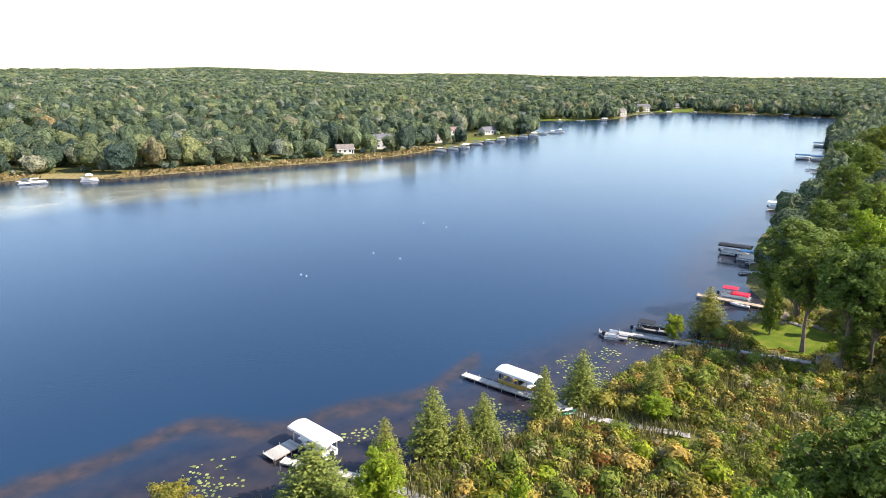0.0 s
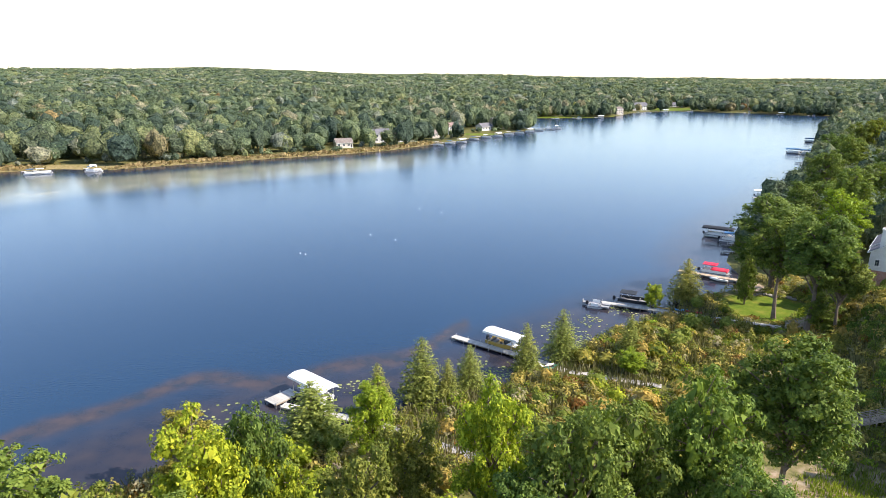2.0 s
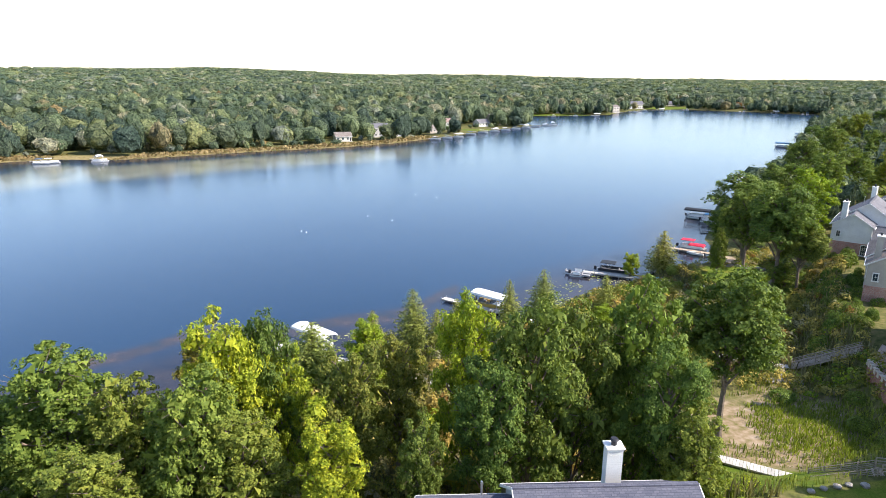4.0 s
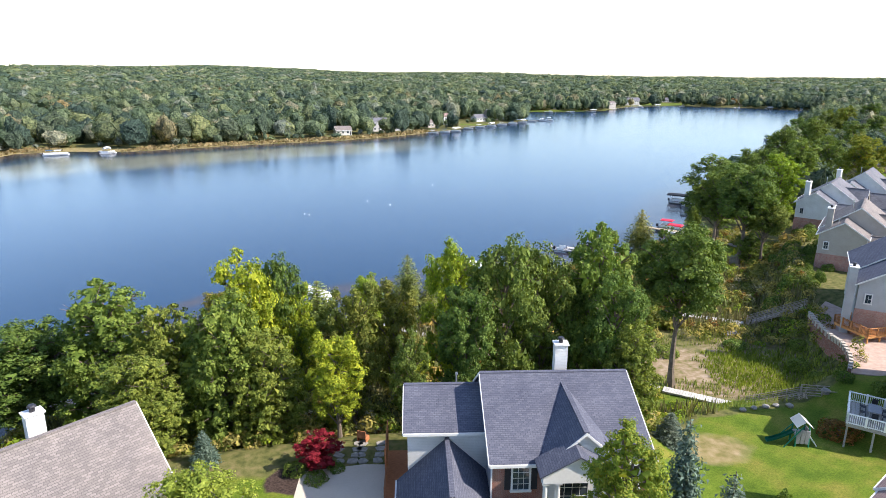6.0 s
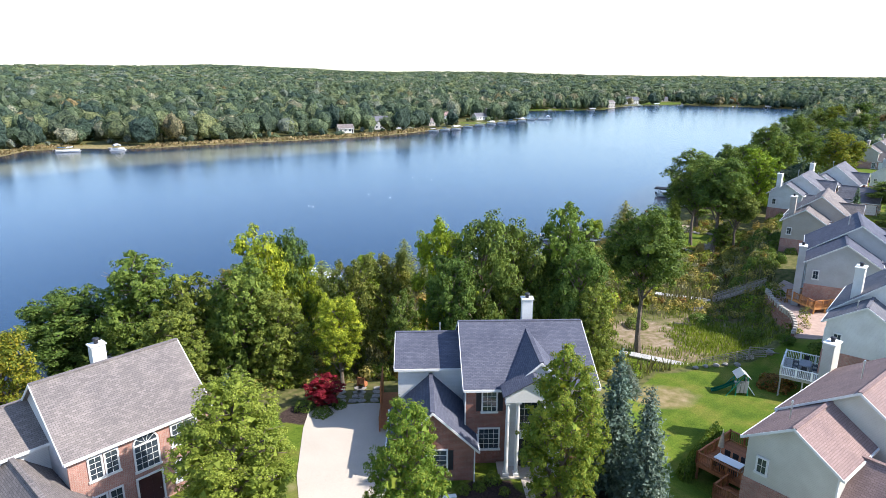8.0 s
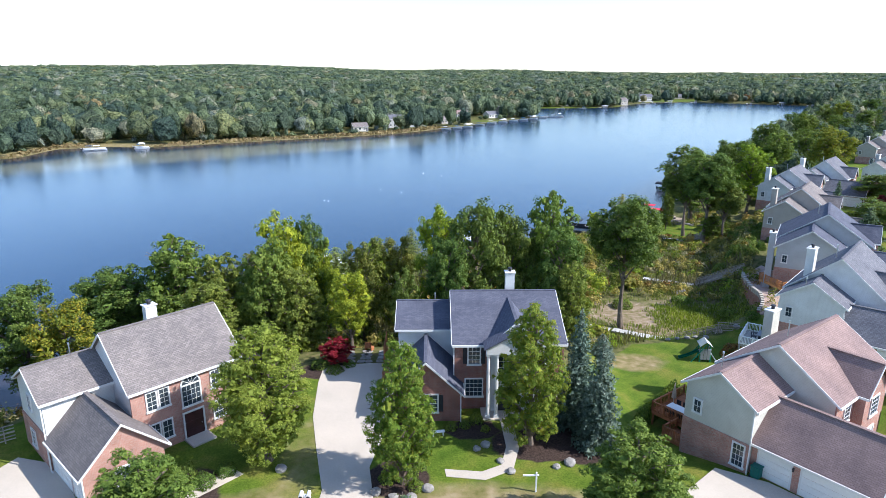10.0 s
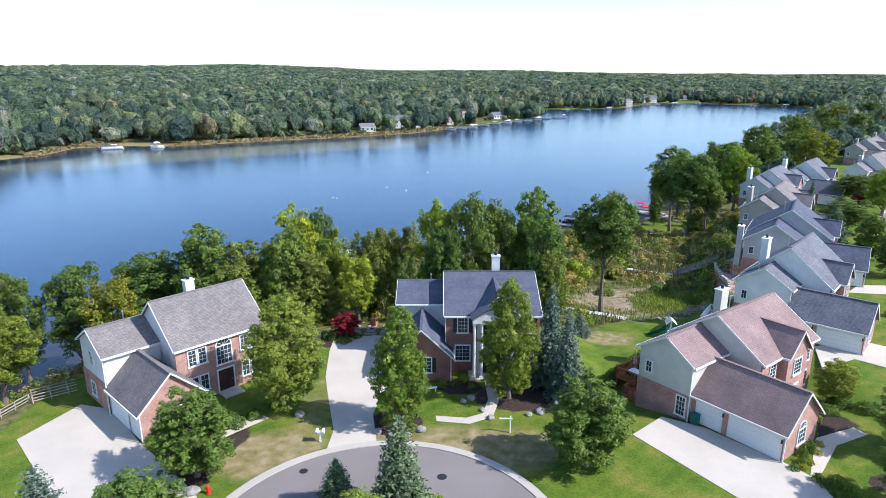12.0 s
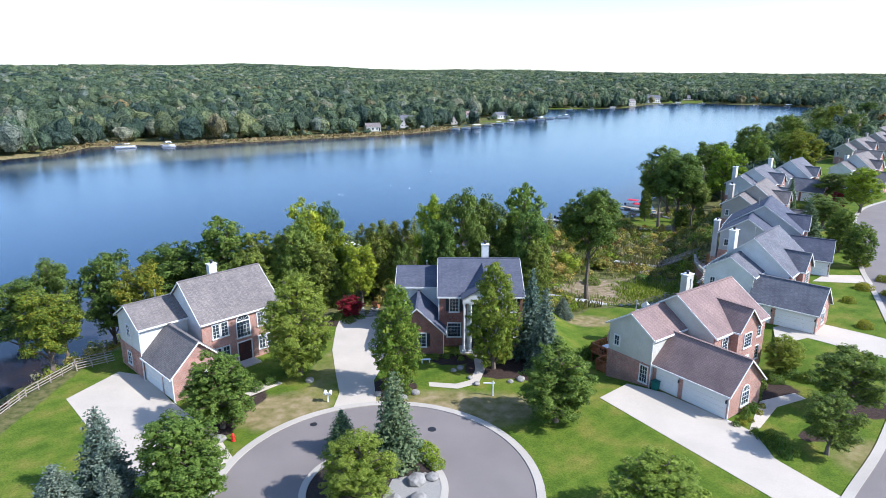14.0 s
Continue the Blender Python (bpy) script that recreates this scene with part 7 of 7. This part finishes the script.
# patio and brick retaining wall
WALL_LINE = [(52.9, 41.0), (51.8, 37.7), (50.9, 33.5), (50.7, 30.9), (49.1, 27.1), (47.0, 24.2)]
slab("patio", WALL_LINE + [(52.5, 22.5), (57, 28), (60.5, 38), (59, 47)], 1.0, 5.25, plain("patio_pavers", (0.42, 0.30, 0.24), 0.9, vary=0.2, scale=2), "pale brown paved patio", "patio")
wl = smooth_line(WALL_LINE, 4)
rw = empty("retaining_wall", pose(0, 0, 0), "low red brick wall with pale capped piers", "wall")
for a, b in zip(wl, wl[1:]):
    mm, n = frame_on(a, b, 0)
    o = part("wall_section", slab_uv(boxes((0, n + 0.02, -0.15, 0.15, 1.0, 5.7))), BRICK_RED, rw)
    o.matrix_basis = mm
    o = part("cap", boxes((-0.02, n + 0.02, -0.19, 0.19, 5.7, 5.78)), KERB, rw)
    o.matrix_basis = mm
    o = part("pier", boxes((-0.22, 0.22, -0.22, 0.22, 5.2, 5.95), bevel=0.02), KERB, rw)
    o.matrix_basis = mm


def mailbox(m):
    b = empty("mailbox", m, "white double mailbox on a timber post", "mailbox")
    part("post", boxes((-0.07, 0.07, -0.07, 0.07, 0, 1.1)), CANVAS, b)
    part("arm", boxes((-0.45, 0.45, -0.06, 0.06, 0.85, 0.95)), CANVAS, b)
    for s in (-0.28, 0.28):
        bm = boxes((s - 0.14, s + 0.14, -0.3, 0.3, 0.95, 1.12))
        rod(bm, (s, -0.3, 1.12), (s, 0.3, 1.12), 0.14, sides=14)
        part("box", bm, HULL_WHITE, b)


mailbox(pose(-7.7, -16.9, G))
bm = bmesh.new()
hydrant = empty("fire_hydrant", pose(-15.3, -24.3, G), "red fire hydrant on the lawn edge", "hydrant")
rod(bm, (0, 0, 0), (0, 0, 0.1), 0.2, sides=12)
rod(bm, (0, 0, 0.1), (0, 0, 0.62), 0.14, 0.13, 12)
rod(bm, (-0.24, 0, 0.45), (0.24, 0, 0.45), 0.07, sides=10)
part("barrel", bm, RED_PAINT, hydrant)
bm = bmesh.new()
rod(bm, (0, 0, 0.62), (0, 0, 0.8), 0.16, 0.05, 12)
part("bonnet", bm, RED_PAINT, hydrant)
sg = empty("sign_post", pose(9.8, -15.4, G), "white timber sign post with hanging arm", "sign post")
part("post", boxes((-0.06, 0.06, -0.06, 0.06, 0, 1.75), bevel=0.01), HULL_WHITE, sg)
part("arm", boxes((-1.05, 0.2, -0.05, 0.05, 1.42, 1.54), bevel=0.01), HULL_WHITE, sg)
bn = empty("wheelie_bin", pose(27.7, -13.9, G, 0, 0, 36), "dark green wheeled refuse bin by the garage", "bin")
part("body", boxes((-0.32, 0.32, -0.36, 0.36, 0.08, 1.0), bevel=0.05), GREEN_BIN, bn)
part("lid", boxes((-0.36, 0.36, -0.42, 0.38, 1.0, 1.1), bevel=0.03), GREEN_BIN, bn)
for s in (-0.3, 0.3):
    bm = bmesh.new()
    rod(bm, (s - 0.04, 0.34, 0.1), (s + 0.04, 0.34, 0.1), 0.1, sides=12)
    part("wheel", bm, TIRE, bn)
be = empty("garden_bench", pose(2.3, -7.4, G, 0, 0, 8), "small white garden bench by the walk", "bench")
part("seat", boxes((-0.6, 0.6, -0.2, 0.2, 0.4, 0.47), bevel=0.02), HULL_WHITE, be)
for s in (-0.45, 0.45):
    part("leg", boxes((s - 0.06, s + 0.06, -0.17, 0.17, 0, 0.4), bevel=0.02), HULL_WHITE, be)
bm = bmesh.new()
rod(bm, (3.4, -22.2, G + 0.031), (3.4, -22.2, G + 0.045), 0.42, sides=20)
tagged(place_mesh("manhole_cover", bm, SHUTTER), "dark iron manhole cover in the asphalt", "manhole cover")
bm = bmesh.new()
rod(bm, (-8.3, -21.4, G + 0.031), (-8.3, -21.4, G + 0.045), 0.36, sides=20)
tagged(place_mesh("manhole_cover", bm, SHUTTER), "dark iron manhole cover by the kerb", "manhole cover")
for x, y in ((-8.2, 9.4), (-5.6, 11.0)):
    ch = empty("garden_chair", pose(x, y, float(land(x, y)), 0, 0, 160), "brown slatted garden chair under trees", "chair")
    part("seat", boxes((-0.4, 0.4, -0.35, 0.35, 0.35, 0.42), bevel=0.02), DECK_RED, ch)
    for k in range(5):
        part("slat", boxes((-0.4 + 0.165 * k, -0.26 + 0.165 * k, 0.33, 0.4, 0.42, 1.1)), DECK_RED, ch)
    for s in (-0.38, 0.38):
        part("leg", boxes((s - 0.05, s + 0.05, -0.35, 0.38, 0, 0.36)), DECK_RED, ch)


# ---------------------------------------------------------------- far shore settlement
def cottage(x, y, turn, w, d, storeys, side, roof, label):
    y += 9
    z = float(land(x, y)) - 0.3
    h = empty("house", pose(x, y, z, 0, 0, turn), label, "house", "houses on the far shore")
    e = 2.9 * storeys + 0.4
    block(h, -w / 2, w / 2, -d / 2, d / 2, -0.5, e, e + 0.33 * d, "u", side, roof)
    for s in range(storeys):
        for k in range(int(w / 3)):
            window(h, -w / 2 + 1.5 + 3 * k, -d / 2, 1.3 + 2.8 * s, 1.4, 1.3, "front", 2, 2)
    door(h, w / 2 - 0.9, -d / 2, 0.4, 0.9, 2.1, "front", SHUTTER)
    part("porch", boxes((-w / 2, w / 2, -d / 2 - 1.8, -d / 2, 0.1, 0.35)), DECK_GREY, h)
    return h


for spec in FAR_HOUSES:
    cottage(*spec, "lakeside house with %s on the far shore" % ("two storeys and gabled roof" if spec[5] == 2 else "low gabled roof"))
for i, (x, y, a) in enumerate(((-174, 270, 10), (-171, 272, 20), (-152, 278, 30), (8, 388, -40), (16, 397, -40), (24, 405, -40), (34, 425, -35), (44, 440, -35), (54, 452, -35), (64, 465, -30), (74, 478, -30), (84, 490, -30),
                               (94, 503, -25), (105, 512, -20), (112, 520, -10), (140, 648, -80), (165, 655, -80), (190, 662, -80), (262, 752, -60), (280, 770, -60), (310, 792, -90), (345, 796, -100), (400, 758, -120), (425, 730, -120), (446, 702, -120))):
    dock("dock", (x - 5 * math.cos(radians(a)), y + 5 * abs(math.sin(radians(a))) + 2), (x + 5 * math.cos(radians(a)), y - 5), 1.6, 0.5, DECK_PALE, "pale private dock on the far shore", step=1.0)
    if i % 3 == 2:
        boat_lift(pose(x + 3, y - 3, 0, 0, 0, a + 90), 7, 2.8, CANVAS, "white-canopied boat lift on the far shore")
    pontoon(pose(x + 3.2, y - 3.2, 0.0, 0, 0, a), CANVAS if i % 2 else CANVAS_BLUE, "white pontoon boat moored on the far shore", 7.5)
